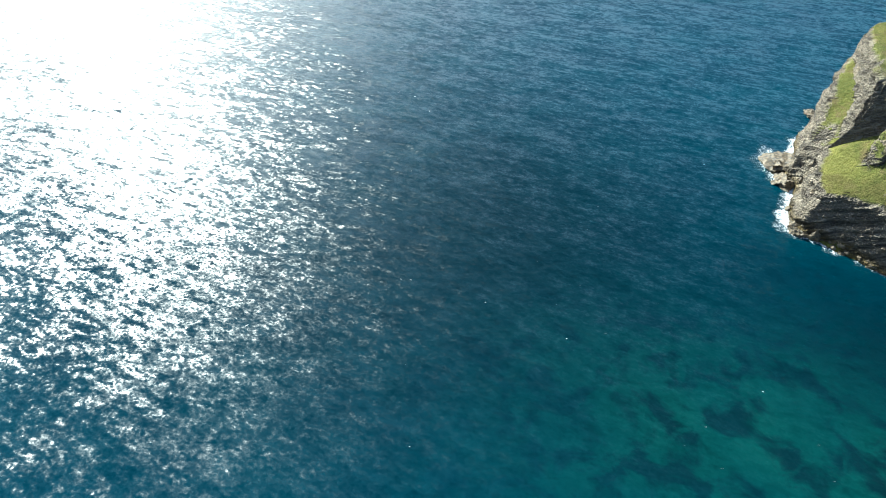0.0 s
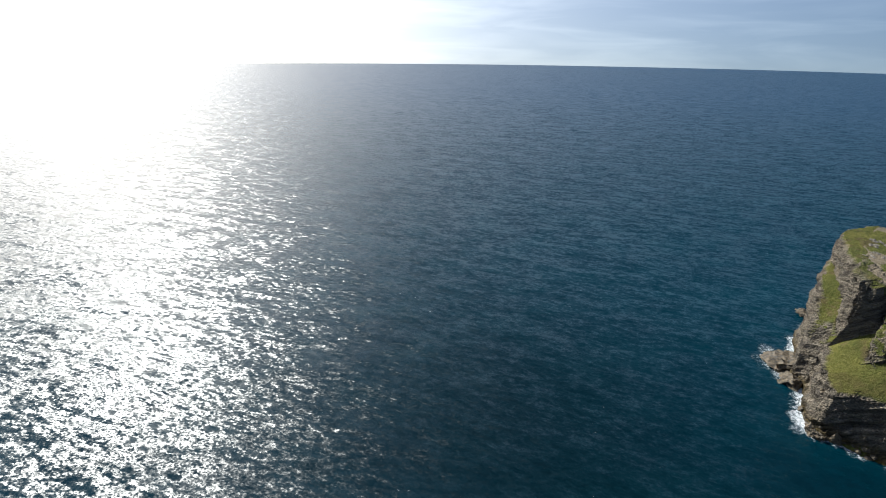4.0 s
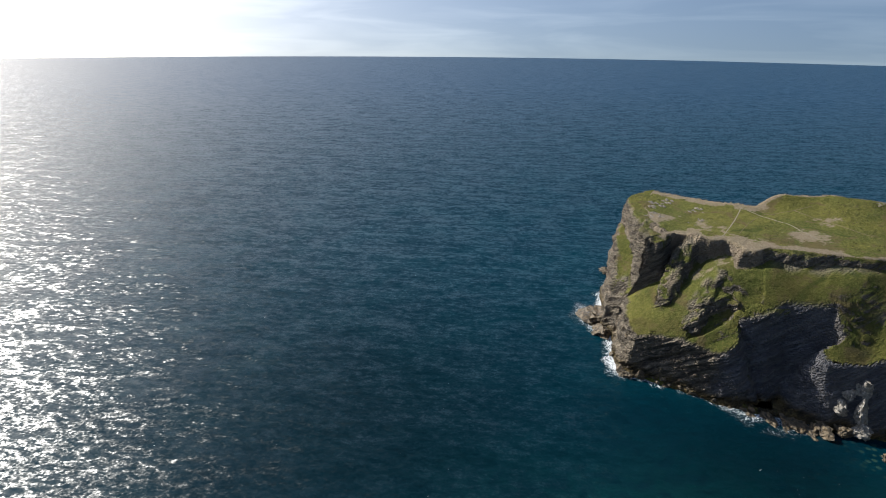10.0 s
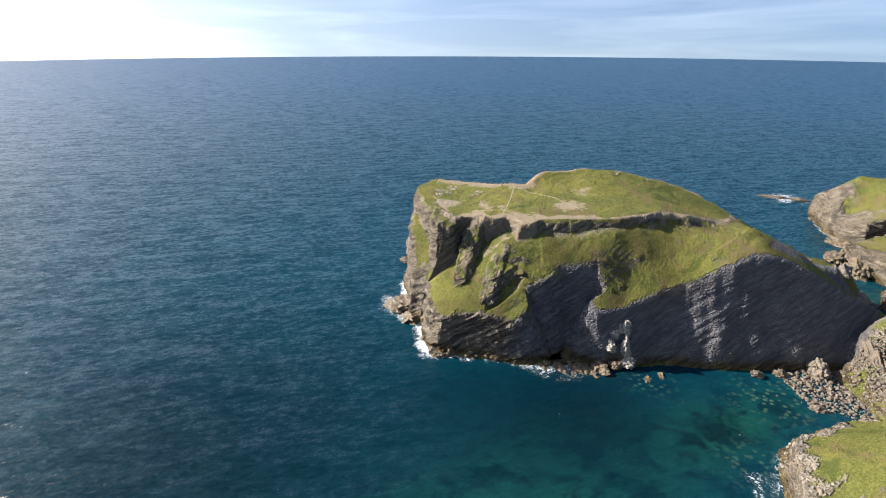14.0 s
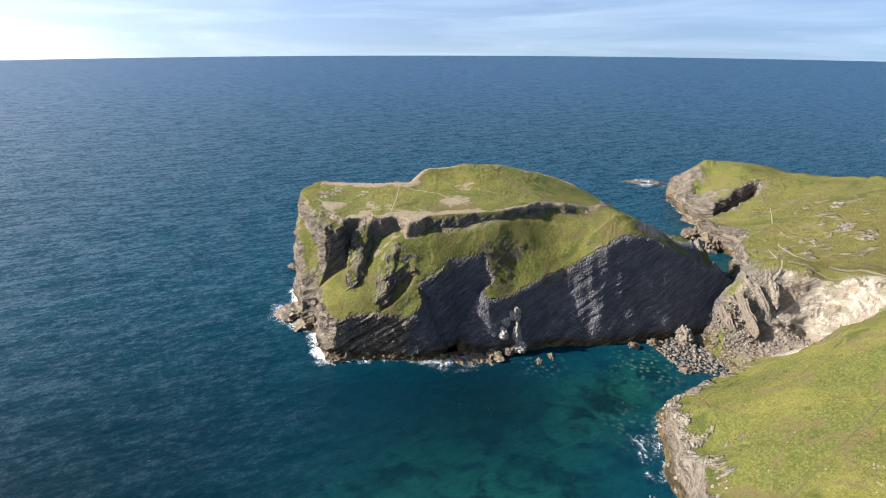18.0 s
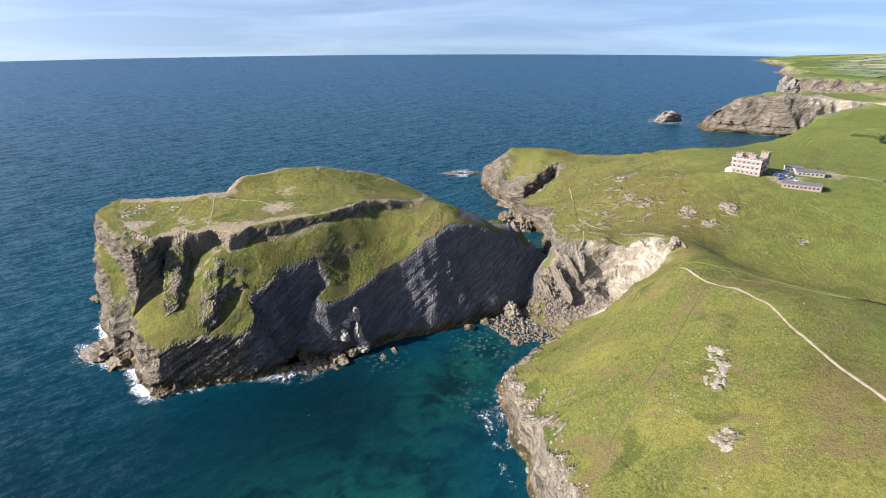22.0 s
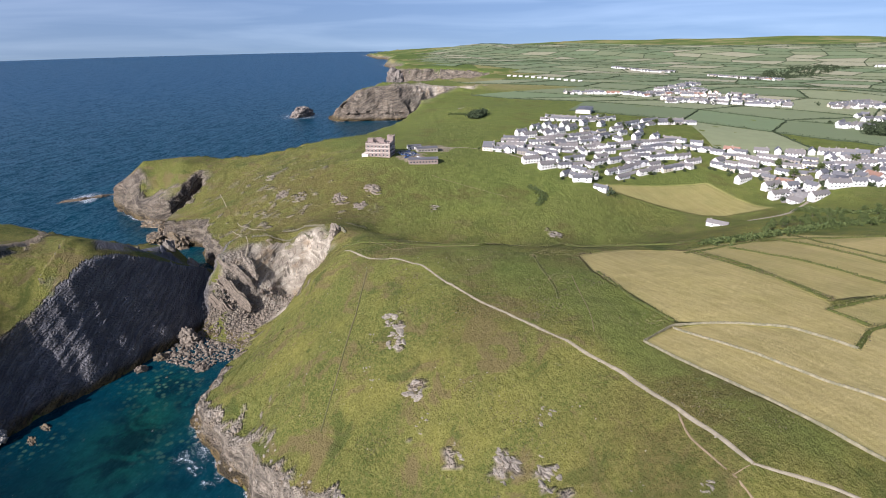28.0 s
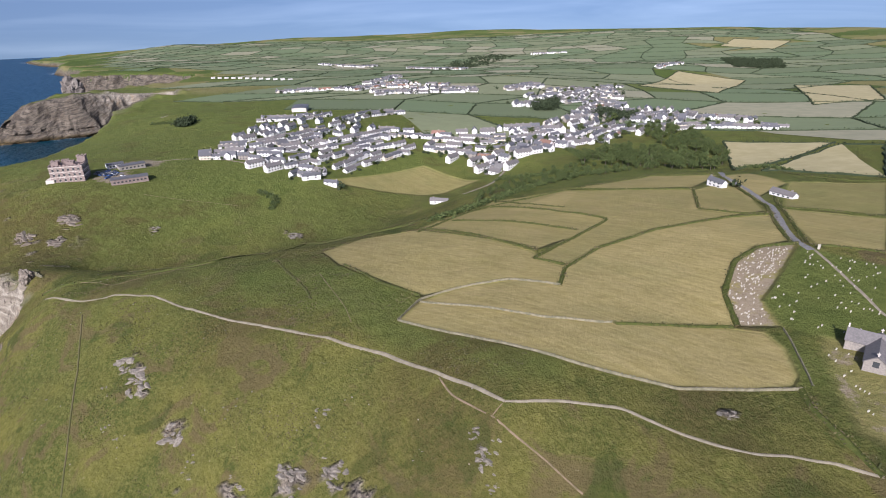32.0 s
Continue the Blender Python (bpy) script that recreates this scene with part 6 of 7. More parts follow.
c_ = np.random.RandomState(37).uniform((60, -900), (560, -380), (9000, 2))
c_ = c_[plan_distance(c_[:, 0], c_[:, 1], TOWN) > 0]
for x, y in c_:
    if all((x - a) ** 2 + (y - b) ** 2 > 150 for a, b in placed) and (x - 300) ** 2 + (y + 470) ** 2 > 900 and rough(np.array([x]), np.array([y]), 50, 98, 2)[0] > -0.3:
        far_homes.append((x, y, math.atan2(-0.95, 0.2) + 0.6 * float(rough(np.array([x]), np.array([y]), 90, 96, 2)[0]) + rng.choice((0, 0, math.pi / 2)), rng.choices(range(7), (5, 3, 3, 6, 2, 2, 0.1))[0]))
        placed.append((x, y))

bms = {}
for x, y, a, k in far_homes:
    m = Matrix.Translation((x, y, float(height(x, y)))) @ Matrix.Rotation(a, 4, "Z") @ Matrix.Diagonal((1.1, 0.74, 0.78, 1))
    for o in KINDS[k].children:
        if o.name.split(".")[0] in ("wall", "roof", "chimney", "gable", "gable_roof", "window", "rear_windows"):
            target = bms.setdefault(o.data.materials[0].name, bmesh.new())
            tmp = o.data.copy()
            tmp.transform(m @ o.matrix_basis)
            target.from_mesh(tmp)
            bpy.data.meshes.remove(tmp)
for key, target in bms.items():
    me = bpy.data.meshes.new("distant_houses")
    target.to_mesh(me)
    target.free()
    me.materials.append(bpy.data.materials[key])
    tagged(new("distant_houses", me), "houses of a distant village", "houses", kind="stuff")

for pts in STREETS:
    if len(pts) > 1 and math.hypot(pts[0][0] - pts[-1][0], pts[0][1] - pts[-1][1]) > 20:
        ribbon("road", pts, 6.0, M_TARMAC, "narrow grey village street between houses", "road", 0.2, 4.0, 0.05)

# the castellated hotel on the headland
HOTEL_W, HOTEL_D, HOTEL_H = 22.0, 17.0, 12.0
hotel = thing("hotel", "castellated pink stone hotel with pale window surrounds", "hotel",
              m=Matrix.Translation((492, -115, float(height(491, -113)) - 0.5)) @ Matrix.Rotation(radians(-120.5), 4, "Z"))
bm = bmesh.new()
box(bm, -HOTEL_W / 2, HOTEL_W / 2, -HOTEL_D / 2, HOTEL_D / 2, -2, HOTEL_H)
part("body", bm, M_HOTEL, hotel)
bm = bmesh.new()
for z in (3.8, 7.5, 11.3):
    box(bm, -HOTEL_W / 2 - 0.15, HOTEL_W / 2 + 0.15, -HOTEL_D / 2 - 0.15, HOTEL_D / 2 + 0.15, z, z + 0.35)
part("string_course", bm, M_TRIM, hotel)
windows(hotel, HOTEL_W, HOTEL_D, 3, 6, 0.9, 3.8, 1.3, 1.8, (0, 1), M_TRIM)
windows(hotel, HOTEL_W, HOTEL_D, 3, 5, 0.9, 3.8, 1.3, 1.8, (0.5, 1.5), M_TRIM)
mb = bmesh.new()
box(mb, -0.6, 0.6, -0.3, 0.3, 0, 1.3, 0.05)
merlon = part("merlon", mb, M_HOTEL, hotel)
merlon.matrix_basis = Matrix.Translation((-HOTEL_W / 2 + 0.7, -HOTEL_D / 2 + 0.3, HOTEL_H))
for side in (-1, 1):
    for k in range(9):
        again("merlon", merlon, hotel, Matrix.Translation((-HOTEL_W / 2 + 0.7 + k * 2.45, side * (HOTEL_D / 2 - 0.3), HOTEL_H - 0.02)))
    for k in range(1, 7):
        again("merlon", merlon, hotel, Matrix.Translation((side * (HOTEL_W / 2 - 0.3), -HOTEL_D / 2 + k * 2.4, HOTEL_H - 0.02)) @ Matrix.Rotation(math.pi / 2, 4, "Z"))
for x, y, r, h_ in ((-7.5, -2, 2.3, 14.4), (-2.0, 2.5, 2.0, 14.0), (3.0, -3.0, 2.0, 13.8), (HOTEL_W / 2 - 2.6, HOTEL_D / 2 - 2.6, 2.7, 16.0)):
    bm = bmesh.new()
    box(bm, x - r, x + r, y - r, y + r, HOTEL_H - 1, h_)
    box(bm, x - r - 0.25, x + r + 0.25, y - r - 0.25, y + r + 0.25, h_, h_ + 0.4)
    for a in (-1, 0, 1):
        for b in (-1, 0, 1):
            if a or b:
                box(bm, x + a * (r - 0.2) - 0.45, x + a * (r - 0.2) + 0.45, y + b * (r - 0.2) - 0.45, y + b * (r - 0.2) + 0.45, h_ + 0.35, h_ + 1.3)
    part("turret", bm, M_HOTEL, hotel)
bm = bmesh.new()
box(bm, -HOTEL_W / 2 - 3.5, -HOTEL_W / 2 + 2, -HOTEL_D / 2 - 1.2, HOTEL_D / 2 - 6, -2, 2.6)
part("terrace", bm, M_TRIM, hotel)


def low_block(name, label, x, y, turn, w, d, h_, wall_m, cols):
    ob = thing(name, label, "building", "", Matrix.Translation((x, y, float(height(x, y)) - 0.3)) @ Matrix.Rotation(turn, 4, "Z"))
    bm_ = bmesh.new()
    box(bm_, -w / 2, w / 2, -d / 2, d / 2, -1.5, h_)
    part("wall", bm_, wall_m, ob)
    bm_ = bmesh.new()
    prism(bm_, w, d, h_ + 0.05, h_ + 0.9, 0.5, 0.25)
    part("roof", bm_, M_SLATE, ob)
    windows(ob, w, d, 1, cols, 1.0, 2.6, 1.5, 1.2, (0, 1))
    return ob


low_block("annexe", "long low flat-roofed pinkish annexe", 459, -144, radians(-104), 25, 9, 4.0, M_HOTEL, 9)
low_block("annexe", "low dark-roofed outbuilding beside parked cars", 492, -158, radians(-95), 19, 8, 3.8, M_STONEWALL, 6)
low_block("annexe", "small white outbuilding with a dark roof", 505, -150, radians(-95), 12, 7, 3.4, M_RENDER, 4)
low_block("pavilion", "white single-storey building with a dark hipped roof", 292, -423, radians(-50), 22, 13, 3.6, M_RENDER, 8)
low_block("shed", "large pale industrial shed", 640, -420, radians(-40), 34, 18, 5.5, M_TRIM, 6)

# the church, with a cross-shaped plan
church = thing("church", "old grey stone church with lichened slate roofs", "church", m=Matrix.Translation((-3, -178, float(height(0, -176)) - 0.3)) @ Matrix.Rotation(radians(4), 4, "Z"))


def church_wing(name, w, d, eaves, ridge, x, y, turn):
    m = Matrix.Translation((x, y, 0)) @ Matrix.Rotation(turn, 4, "Z")
    bm_ = bmesh.new()
    box(bm_, -w / 2, w / 2, -d / 2, d / 2, -1.5, eaves)
    prism(bm_, w, d, eaves, ridge)
    bmesh.ops.transform(bm_, matrix=m, verts=bm_.verts)
    o = part(name, bm_, M_STONEWALL, church)
    bm_ = bmesh.new()
    prism(bm_, w, d, eaves + 0.15, ridge + 0.15, 0.3, 0.25)
    bmesh.ops.transform(bm_, matrix=m, verts=bm_.verts)
    part("roof", bm_, M_PALESLATE, o)
    for s in (-1, 1):
        bm_ = bmesh.new()
        box(bm_, s * w / 2 - 0.08, s * w / 2 + 0.08, -0.7, 0.7, 1.2, eaves + 0.4)
        bmesh.ops.transform(bm_, matrix=m, verts=bm_.verts)
        part("window", bm_, M_GLASS, o)
        bm_ = bmesh.new()
        box(bm_, s * w / 2 - 0.2, s * w / 2 + 0.2, -0.12, 0.12, ridge + 0.1, ridge + 1.2)
        box(bm_, s * w / 2 - 0.16, s * w / 2 + 0.16, -0.4, 0.4, ridge + 0.65, ridge + 0.85)
        bmesh.ops.transform(bm_, matrix=m, verts=bm_.verts)
        part("finial", bm_, M_TRIM, o)


church_wing("nave", 30, 6.5, 2.6, 4.9, 0, 0, 0)
church_wing("transept", 15, 5.2, 2.4, 4.4, 7.5, 5.0, math.pi / 2)
church_wing("aisle", 9, 4.4, 2.2, 3.8, -3.0, 4.6, 0)

# ---- the churchyard ----
grave_kinds = []
for k, (w, h_, t_) in enumerate(((0.6, 1.0, 0.14), (0.5, 0.8, 0.12), (0.65, 1.2, 0.16))):
    bm = bmesh.new()
    box(bm, -w / 2, w / 2, -t_ / 2, t_ / 2, -0.3, h_ * 0.75, 0.02)
    bmesh.ops.create_cone(bm, cap_ends=True, segments=12, radius1=w / 2, radius2=w / 2, depth=t_, matrix=Matrix.Translation((0, 0, h_ * 0.75)) @ Matrix.Rotation(math.pi / 2, 4, "X"))
    bm2 = bm
    ob = part("gravestone", bm2, M_GRAVE)
    tagged(ob, ("upright pale headstone with a rounded top", "small weathered headstone with a rounded top", "tall pale headstone with a rounded top")[k] + " on churchyard turf", "gravestone", "headstones")
    grave_kinds.append(ob)
r_ = np.random.RandomState(23)
spots = []
c_ = r_.uniform((25, -243), (56, -170), (900, 2))
spots += [tuple(p) for p in c_[plan_distance(c_[:, 0], c_[:, 1], GRAVES) > 1.5]][:200]
c_ = r_.uniform((-30, -240), (36, -181), (900, 2))
c_ = c_[(plan_distance(c_[:, 0], c_[:, 1], CHURCH_LAWN) > 1.5) & (rough(c_[:, 0], c_[:, 1], 12, 33, 2) > -0.25)]
spots += [tuple(p) for p in c_][:150]
spots += [(6, -157), (5, -156.5), (4, -156), (3, -155.6), (2, -148), (1, -147.4), (9, -160), (8, -163), (12, -166), (10, -171), (14, -168), (13, -172)]
for i, (x, y) in enumerate(spots):
    m = Matrix.Translation((x, y, float(height(x, y)))) @ Matrix.Rotation(radians(75) + rng.uniform(-0.2, 0.2), 4, "Z") @ Matrix.Rotation(rng.uniform(-0.06, 0.06), 4, "X") @ Matrix.Diagonal((0.95, 1.2, 0.6, 1) if i < 200 else (1.15, 1.3, 0.75, 1))
    if i < 3:
        grave_kinds[i].matrix_basis = m
    else:
        copy_thing(grave_kinds[rng.randrange(3)], m)
ribbon("path", ((32, -237), (19, -219), (6, -200), (-10, -186)), 1.6, M_PATH, "straight gravel path across the churchyard", "path")
ribbon("road", ((33, -237), (40, -245), (48, -262), (63, -302), (84, -336), (105, -364), (118, -400)), 4.2, M_TARMAC, "narrow grey country lane between hedges", "road")
ribbon("road", ((276, -318), (272, -335), (271, -347), (282, -375), (290, -394), (302, -416)), 3.0, M_PATH, "pale stony track up from the stream", "road")
ribbon("road", ((500, -135), (500, -180), (496, -201), (478, -222), (455, -232), (420, -240)), 2.6, M_PATH, "pale gravel drive to the hotel", "road")
gate = thing("lychgate", "small stone gateway at the churchyard entrance", "gate", m=Matrix.Translation((31.5, -239.5, float(height(31.5, -239.5)))))
bm = bmesh.new()
box(bm, -0.4, 0.4, -0.4, 0.4, -0.3, 1.5, 0.05)
part("pillar", bm, M_GRAVE, gate)
bm = bmesh.new()
box(bm, -0.5, 0.5, -0.5, 0.5, 1.5, 1.8, 0.1)
part("cap", bm, M_GRAVE, gate)

# ---- cars ----
car = thing("car", "parked car on tarmac", "car", "parked cars")
bm = bmesh.new()
box(bm, -2.1, 2.1, -0.85, 0.85, 0.3, 0.95, 0.12)
part("body", bm, M_CAR, car)
bm = bmesh.new()
box(bm, -1.3, 1.2, -0.75, 0.75, 0.95, 1.5, 0.2)
part("cabin", bm, M_GLASS, car)
tb = bmesh.new()
bmesh.ops.create_cone(tb, cap_ends=True, segments=12, radius1=0.33, radius2=0.33, depth=0.22, matrix=Matrix.Rotation(math.pi / 2, 4, "X"))
wheel = part("wheel", tb, M_TYRE, car)
wheel.matrix_basis = Matrix.Translation((1.3, 0.8, 0.33))
for x, y in ((1.3, -0.8), (-1.3, 0.8), (-1.3, -0.8)):
    again("wheel", wheel, car, Matrix.Translation((x, y, 0.33)))
first = True
for cx, cy, n, a, wx, wy in ((304, -393, 16, 0.9, 9, 9), (482, -138, 16, 0.3, 11, 7), (300, -470, 40, 0.5, 26, 34), (340, -445, 16, 0.5, 14, 14)):
    for _ in range(n):
        x, y = cx + rng.uniform(-wx, wx), cy + rng.uniform(-wy, wy)
        m = Matrix.Translation((x, y, float(height(x, y)) + 0.12)) @ Matrix.Rotation(a + rng.choice((0, math.pi / 2)), 4, "Z")
        if first:
            car.matrix_basis, first = m, False
        else:
            copy_thing(car, m)


def yard(name, x, y, w, d, turn, label):
    u, v = np.meshgrid(np.linspace(-w / 2, w / 2, 9), np.linspace(-d / 2, d / 2, 9))
    px_, py_ = x + u * math.cos(turn) - v * math.sin(turn), y + u * math.sin(turn) + v * math.cos(turn)
    q, used_ = grid_quads(9, 9, np.ones((9, 9), bool))
    ob = sheet(name, np.stack([px_, py_, height(px_, py_) + 0.1], -1).reshape(-1, 3), q, {}, M_TARMAC)
    return tagged(ob, label, "car park", kind="structure")


yard("car_park", 304, -393, 22, 20, 0.9, "small grey tarmac car park")
yard("car_park", 300, -470, 56, 74, 0.5, "large grey tarmac car park full of cars")
yard("car_park", 487, -139, 20, 13, 0.3, "gravel yard beside the hotel")


# ---- trees and scrub ----
def tree(h_, spread, seed):
    ob = thing("tree", "dark green broadleaved tree in a dense wood", "tree", "woodland trees")
    r = np.random.RandomState(seed)
    bm_ = bmesh.new()
    bmesh.ops.create_cone(bm_, cap_ends=True, segments=7, radius1=0.32, radius2=0.14, depth=h_ * 0.6, matrix=Matrix.Translation((0, 0, h_ * 0.3 - 0.5)))
    for k in range(5):
        a = k * 1.3 + r.uniform(0, 0.5)
        m = Matrix.Translation((0, 0, h_ * (0.3 + 0.06 * k))) @ Matrix.Rotation(a, 4, "Z") @ Matrix.Rotation(0.9, 4, "Y") @ Matrix.Translation((0, 0, spread * 0.35))
        bmesh.ops.create_cone(bm_, cap_ends=True, segments=5, radius1=0.13, radius2=0.05, depth=spread * 0.75, matrix=m)
    part("trunk", bm_, M_BARK, ob)
    cl = []
    for k in range(13):
        a, d = r.uniform(0, 6.28), spread * math.sqrt(r.uniform(0, 0.75))
        cl.append((d * math.cos(a), d * math.sin(a), h_ * r.uniform(0.45, 0.88), r.uniform(0.9, 1.7)))
    c = np.concatenate([np.array(k[:3]) + r.normal(0, 1, (42, 3)) * np.array([k[3] * 0.62, k[3] * 0.62, k[3] * 0.5]) for k in cl])
    leaf_cloud("crown", c, 0.42, M_LEAF, ob, "", seed)
    return ob


TREES = [tree(7.0, 3.0, 1), tree(8.5, 3.6, 2), tree(5.5, 2.6, 3), tree(9.5, 3.2, 4)]
tree_used = [False] * 4
r_ = np.random.RandomState(31)
wood = WOOD[0]
wx_, wy_ = [p[0] for p in wood], [p[1] for p in wood]
c_ = r_.uniform((min(wx_), min(wy_)), (max(wx_), max(wy_)), (3000, 2))
c_ = c_[plan_distance(c_[:, 0], c_[:, 1], wood) > 0]
sites = []
for p in c_:
    if len(sites) < 225 and all((p[0] - q[0]) ** 2 + (p[1] - q[1]) ** 2 > 24 for q in sites):
        sites.append(tuple(p))
for a, b in placed[:280:4]:
    sites.append((a + rng.uniform(-9, 9), b + rng.uniform(7, 11)))
for x, y in sites:
    k = rng.randrange(4)
    m = Matrix.Translation((x, y, float(height(x, y)))) @ Matrix.Rotation(rng.uniform(0, 6.28), 4, "Z") @ Matrix.Scale(0.55 if y > -400 else 1.0, 4)
    if not tree_used[k]:
        tree_used[k], TREES[k].matrix_basis = True, m
    else:
        copy_thing(TREES[k], m)


def thicket(pts, wide, seed, tall=2.2):
    xy, t = along(pts, 1.2)
    n = np.stack([-t[:, 1], t[:, 0]], 1)
    r = np.random.RandomState(seed)
    lumps = np.repeat(xy, 2, 0) + np.repeat(n, 2, 0) * r.normal(0, wide * 0.5, (2 * len(xy), 1)) + r.normal(0, 0.8, (2 * len(xy), 2))
    hgt = height(lumps[:, 0], lumps[:, 1]) + r.uniform(0.3, tall, len(lumps)) * 0.6
    c = np.concatenate([np.repeat(np.column_stack([lumps, hgt]), 26, 0)]) + r.normal(0, 1, (26 * len(lumps), 3)) * np.array([1.0, 1.0, 0.6])
    return leaf_cloud("scrub", c, 0.5, M_LEAF, None, "", seed)


for i, row in enumerate(SCRUB):
    tagged(thicket(row[1:], row[0], 400 + i), "dense dark green scrub along the stream", "scrub", kind="stuff")

# ---- farmland inland ----
def patch(name, corners, material, lift, parent=None, n=9):
    c = np.array(corners, float)
    if len(c) != 4:
        c = c[[0, len(c) // 3, 2 * len(c) // 3, len(c) - 1]]
    u, v = np.meshgrid(np.linspace(0, 1, n), np.linspace(0, 1, n))
    px_ = (c[0, 0] * (1 - u) + c[1, 0] * u) * (1 - v) + (c[3, 0] * (1 - u) + c[2, 0] * u) * v
    py_ = (c[0, 1] * (1 - u) + c[1, 1] * u) * (1 - v) + (c[3, 1] * (1 - u) + c[2, 1] * u) * v
    return np.stack([px_, py_, height(px_, py_) + lift], -1).reshape(-1, 3)


FIELD_TURN = radians(24)
nu, nv, step_ = 27, 26, 118.0
ku, kv = np.meshgrid(np.arange(nu), np.arange(nv), indexing="ij")
r_ = np.random.RandomState(41)
fu = (ku - 4) * step_ * 1.12 + r_.uniform(-38, 38, ku.shape) + (kv % 3) * 34 + 40 * np.sin(kv * 0.7)
fv = -kv * step_ * 1.05 + r_.uniform(-26, 26, ku.shape) + 34 * np.sin(ku * 0.55 + 1)
FX = fu * math.cos(FIELD_TURN) - fv * math.sin(FIELD_TURN) + 60
FY = fu * math.sin(FIELD_TURN) + fv * math.cos(FIELD_TURN) - 520
co, qd, base, banks = [], [], 0, []
for i in range(nu - 1):
    for j in range(nv - 1):
        cs = [(FX[a, b], FY[a, b]) for a, b in ((i, j), (i + 1, j), (i + 1, j + 1), (i, j + 1))]
        mx, my = sum(c[0] for c in cs) / 4, sum(c[1] for c in cs) / 4
        dd = plan_distance(np.array([c[0] for c in cs]), np.array([c[1] for c in cs]), MAIN + MAIN_FAR)
        if dd.min() < 70 or my > -470 or mx * mx + my * my > 4300 ** 2 or (my > -560 and mx < 420):
            continue
        if any(plan_distance(np.array([mx]), np.array([my]), f)[0] > -25 for f in FIELDS[:5]):
            continue
        g = 0.99
        pts_ = patch("field", [(mx + (x - mx) * g, my + (y - my) * g) for x, y in cs], M_FIELD, 0.35, n=6)
        q, _ = grid_quads(6, 6, np.ones((6, 6), bool))
        co.append(pts_)
        qd.append(q + base)
        base += 36
        banks.append((cs[0], cs[1]))
        banks.append((cs[0], cs[3]))
order = sorted(range(len(co)), key=lambda k: float(np.hypot(co[k][14, 0], co[k][14, 1])))
near_f, rest_f = order[:240], order[240:]
farm = thing("farmland", "patchwork of green and stubble fields", "fields", kind="structure")
q, _ = grid_quads(6, 6, np.ones((6, 6), bool))
for k in near_f:
    o = sheet("field", co[k], q, {}, M_FIELD1)
    o.parent = farm
o = sheet("distant_fields", np.concatenate([co[k] for k in rest_f]), np.concatenate([q + 36 * i for i in range(len(rest_f))]), {}, M_FIELD)
tagged(o, "distant patchwork of fields", "fields", kind="stuff")
for k, corners in enumerate(FIELDS):
    if k >= 5:
        continue
    q, _ = grid_quads(12, 12, np.ones((12, 12), bool))
    ob = sheet("field", patch("field", corners, None, 0.7, n=12), q, {}, M_STUBBLE)
    tagged(ob, "ripe straw-coloured hay field", "field", kind="structure")
# hedge lines between the far fields: low dark banks with ragged tops
for corners in FIELDS[:5]:
    ring = list(corners) + [corners[0]]
    banks += list(zip(ring, ring[1:]))
r_ = np.random.RandomState(43)
hc, hp, hq, base = [], [], [], 0
for (ax, ay), (bx, by) in banks:
    ln, dist = math.hypot(bx - ax, by - ay), math.hypot(ax, ay)
    n_ = max(3, int(ln / 9))
    s = np.linspace(0, 1, n_)
    tx, ty = (bx - ax) / ln, (by - ay) / ln
    side = r_.normal(0, 0.8, n_)
    x, y = ax + (bx - ax) * s - ty * side, ay + (by - ay) * s + tx * side
    z = height(x, y)
    w_ = (0.8 + 0.4 * r_.random_sample(n_)) * (0.9 + dist / 3500)
    tall_ = (0.8 + 0.9 * r_.random_sample(n_) ** 2) * (0.7 + dist / 4500)
    hp.append(np.stack([np.stack([x - ty * w_ * k, y + tx * w_ * k, z + 0.3 + tall_ * u], 1) for k, u in ((-1, -0.6), (-0.6, 0.8), (0.5, 1.0), (1, -0.6))], 1).reshape(-1, 3))
    q, _ = grid_quads(4, n_, np.ones((n_, 4), bool))
    hq.append(q + base)
    base += 4 * n_
    n_ = int(ln / 2.0) if dist < 1500 else int(ln / 5)
    s = r_.uniform(0, 1, n_)
    x, y = ax + (bx - ax) * s + r_.normal(0, 0.7, n_), ay + (by - ay) * s + r_.normal(0, 0.7, n_)
    hc.append(np.stack([x, y, height(x, y) + r_.uniform(0.6, 2.2, n_)], 1))
hl = sheet("hedgerows", np.concatenate(hp), np.concatenate(hq), {}, M_FARHEDGE, smooth=False)
tagged(hl, "dark hedgerows between distant fields", "hedges", kind="stuff")
hl = leaf_cloud("hedgerow_leaves", np.concatenate(hc), 0.7, M_FARHEDGE, None, "", 44)
tagged(hl, "ragged bushes along distant hedgerows", "bushes", kind="stuff")
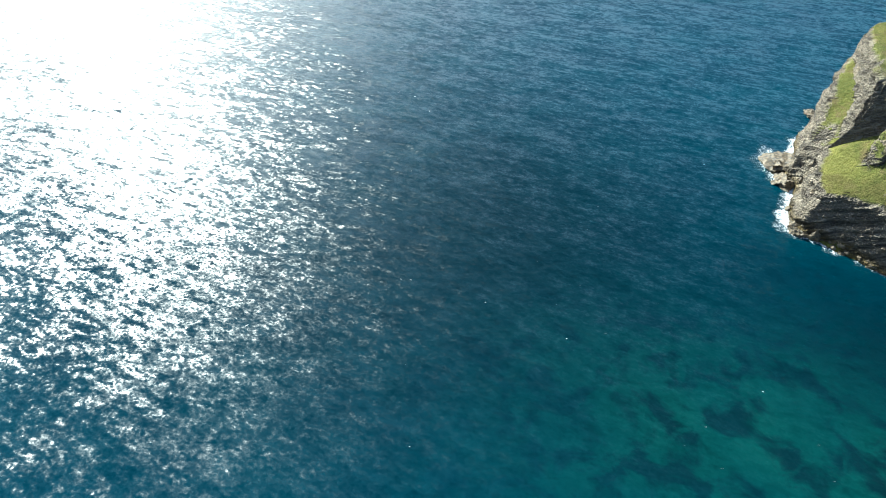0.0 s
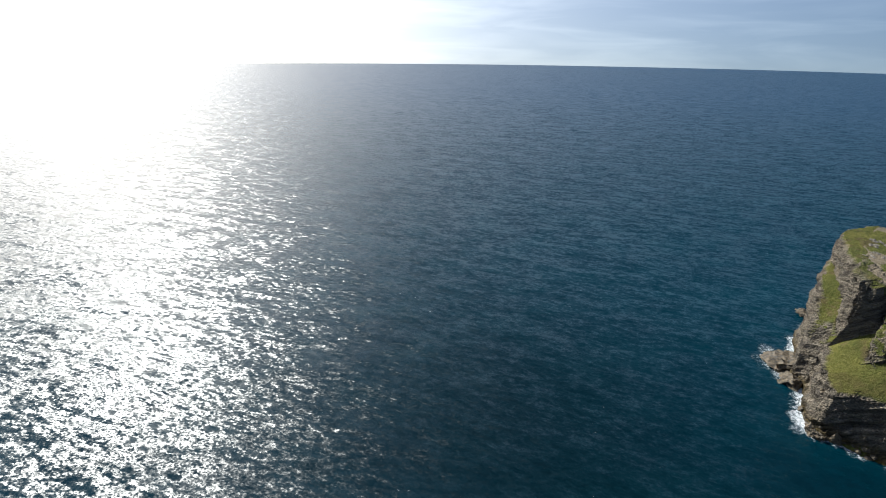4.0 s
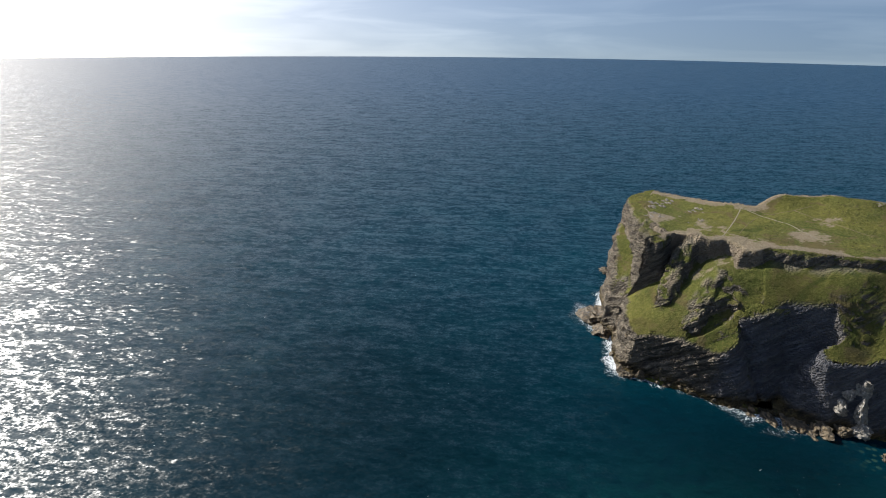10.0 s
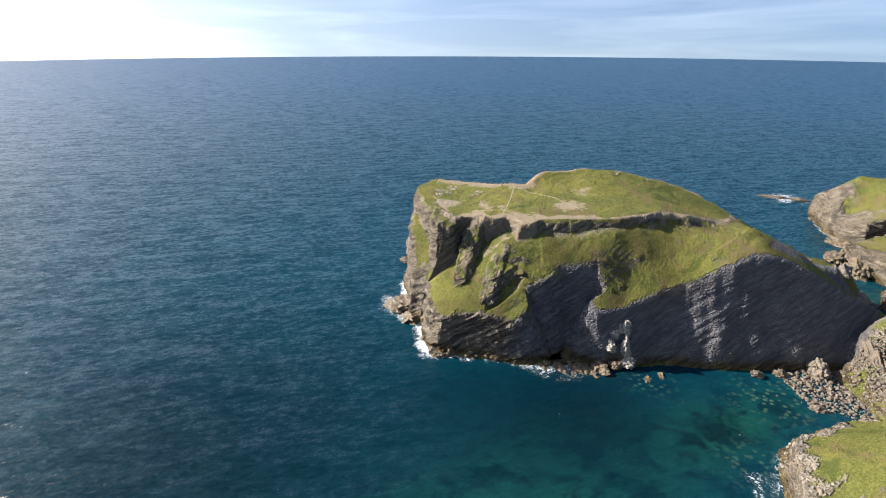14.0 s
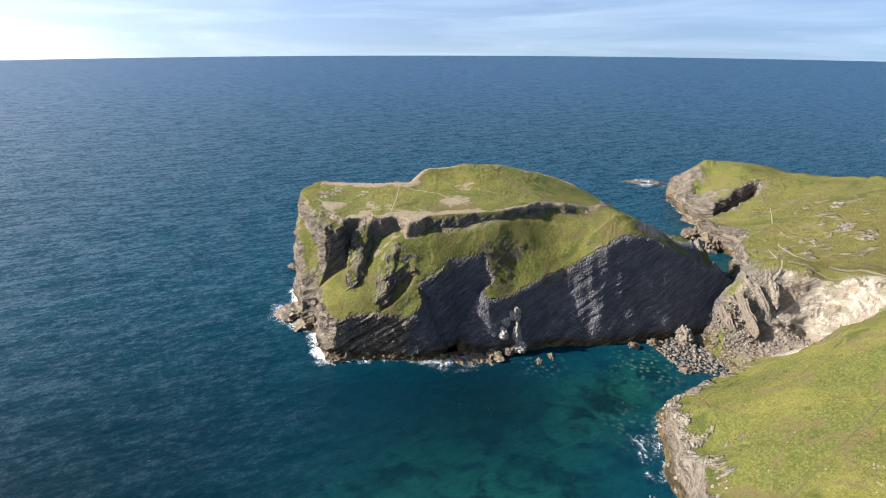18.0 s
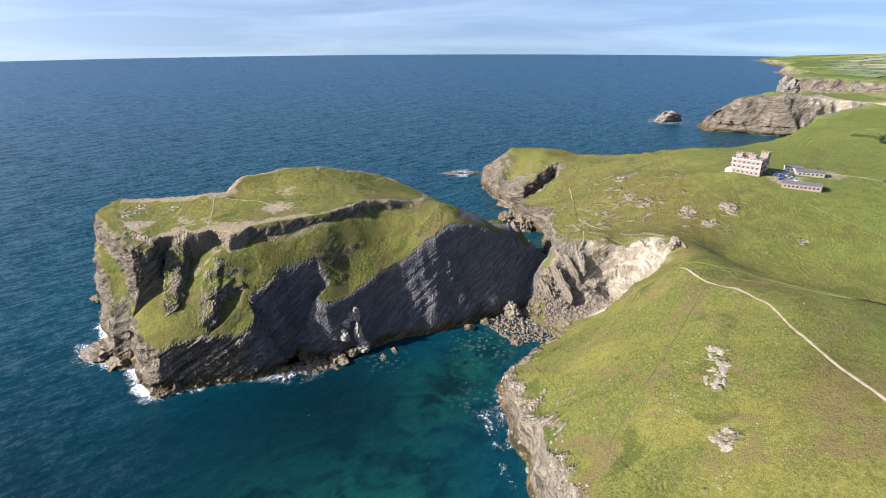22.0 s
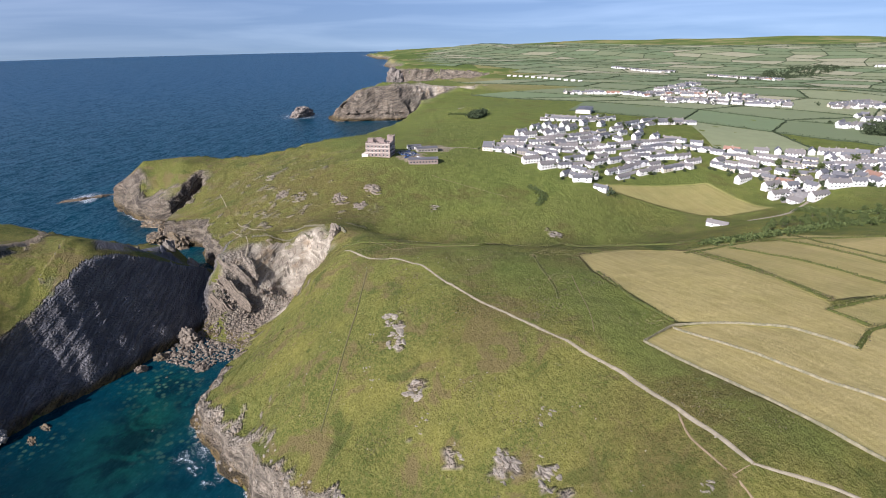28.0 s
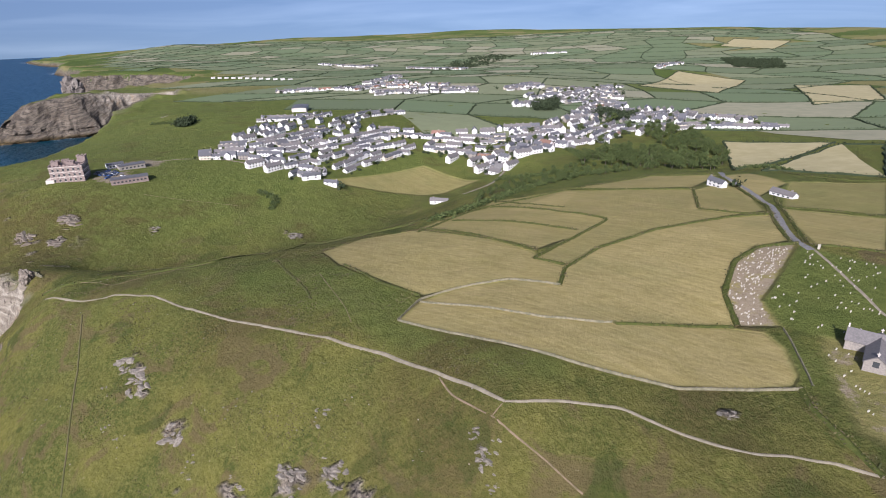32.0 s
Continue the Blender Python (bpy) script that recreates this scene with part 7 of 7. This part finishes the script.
# woods and garden trees far inland
hc = []
r_ = np.random.RandomState(47)
for corners, n_, tall_ in [(w, 700 if k < 2 else 200, 9.0) for k, w in enumerate(FAR_WOODS)] + [([(a - 12, b - 12), (a + 12, b - 12), (a + 12, b + 12), (a - 12, b + 12)], 1, 6.0) for a, b in placed[300::2]] + [([(a - 9, b - 9), (a + 9, b - 9), (a + 9, b + 9), (a - 9, b + 9)], 2, 2.6) for a, b in placed[:300]]:
    xs, ys = [c[0] for c in corners], [c[1] for c in corners]
    c_ = r_.uniform((min(xs), min(ys)), (max(xs), max(ys)), (n_ * 2 + 1, 2))
    c_ = c_[plan_distance(c_[:, 0], c_[:, 1], corners) > 0][:n_]
    hgt = tall_ * r_.uniform(0.5, 1.0, len(c_))
    c3 = np.repeat(np.column_stack([c_, height(c_[:, 0], c_[:, 1]) + hgt * 0.5]), 40, 0)
    hc.append(c3 + r_.normal(0, 1, c3.shape) * np.repeat(np.column_stack([hgt * 0.3, hgt * 0.3, hgt * 0.26]), 40, 0))
hl = leaf_cloud("distant_trees", np.concatenate(hc), 0.9, M_FARHEDGE, None, "", 48)
tagged(hl, "dark woods and garden trees far inland", "trees", kind="stuff")

# white caravans in rows on the far cliff top
van = thing("caravan", "white static caravan in a row on a field", "caravan", "caravans")
bm = bmesh.new()
box(bm, -4.5, 4.5, -1.6, 1.6, 0.5, 3.2, 0.15)
part("body", bm, M_RENDER, van)
bm = bmesh.new()
prism(bm, 9, 3.2, 3.2, 3.6, 0.1, 0.12)
part("roof", bm, M_TRIM, van)
bm = bmesh.new()
box(bm, -3.4, 3.4, -1.64, -1.58, 1.5, 2.4)
part("window", bm, M_GLASS, van)
xy, t = along(((1420, -690), (1309, -709), (1134, -729)), 13)
for i, (x, y) in enumerate(xy):
    m = Matrix.Translation((x, y + (i % 2) * 9, float(height(x, y)) + 0.3)) @ Matrix.Rotation(1.4, 4, "Z")
    if i == 0:
        van.matrix_basis = m
    else:
        copy_thing(van, m)

# ---- rough growth on the slopes ----
r_ = np.random.RandomState(61)
c_ = np.concatenate([r_.uniform((20, -150), (300, 10), (42000, 2)), r_.uniform((300, -300), (640, 60), (16000, 2)), r_.uniform((205, 95), (400, 300), (15000, 2))])
pick = step01(rough(c_[:, 0], c_[:, 1], 22, 63, 5), 0.0, 0.5) * (0.35 + 0.65 * step01(rough(c_[:, 0], c_[:, 1], 5, 65, 3), 0.0, 0.4))
gi, gj = np.clip(np.searchsorted(lx, c_[:, 0]), 0, len(lx) - 1), np.clip(np.searchsorted(ly, c_[:, 1]), 0, len(ly) - 1)
ok = (slope[gj, gi] < 1.1) & (cover["hay"][gj, gi] < 0.2) & (cover["bare"][gj, gi] < 0.3) & (cover["rock"][gj, gi] < 0.3) & (GZ[gj, gi] > 8)
for row in PATHS:
    ok &= near_line(c_[:, 0], c_[:, 1], row[1:]) > 1.6
c_ = c_[ok & (r_.uniform(0, 1, len(c_)) < pick)]
c_ = np.repeat(c_, 4, 0) + r_.normal(0, 0.45, (4 * len(c_), 2))
tuft = leaf_cloud("heather", np.column_stack([c_, height(c_[:, 0], c_[:, 1]) + r_.uniform(0.02, 0.25, len(c_))]), 0.2, M_HEATH, None, "", 66)
tagged(tuft, "tufts of heather, bracken and coarse grass", "undergrowth", kind="stuff")
c_ = r_.uniform((60, -100), (300, 0), (200, 2))
c_ = c_[(height(c_[:, 0], c_[:, 1]) > 25) & (rough(c_[:, 0], c_[:, 1], 30, 67, 3) > 0.0)]
loose = scatter("loose_stones", [(x, y, float(height(x, y))) for x, y in c_], boulder_kinds, 0.15, 0.5, M_ROCK, None, 68, 0.1)
tagged(loose, "small pale stones strewn over the turf", "stones", kind="stuff")
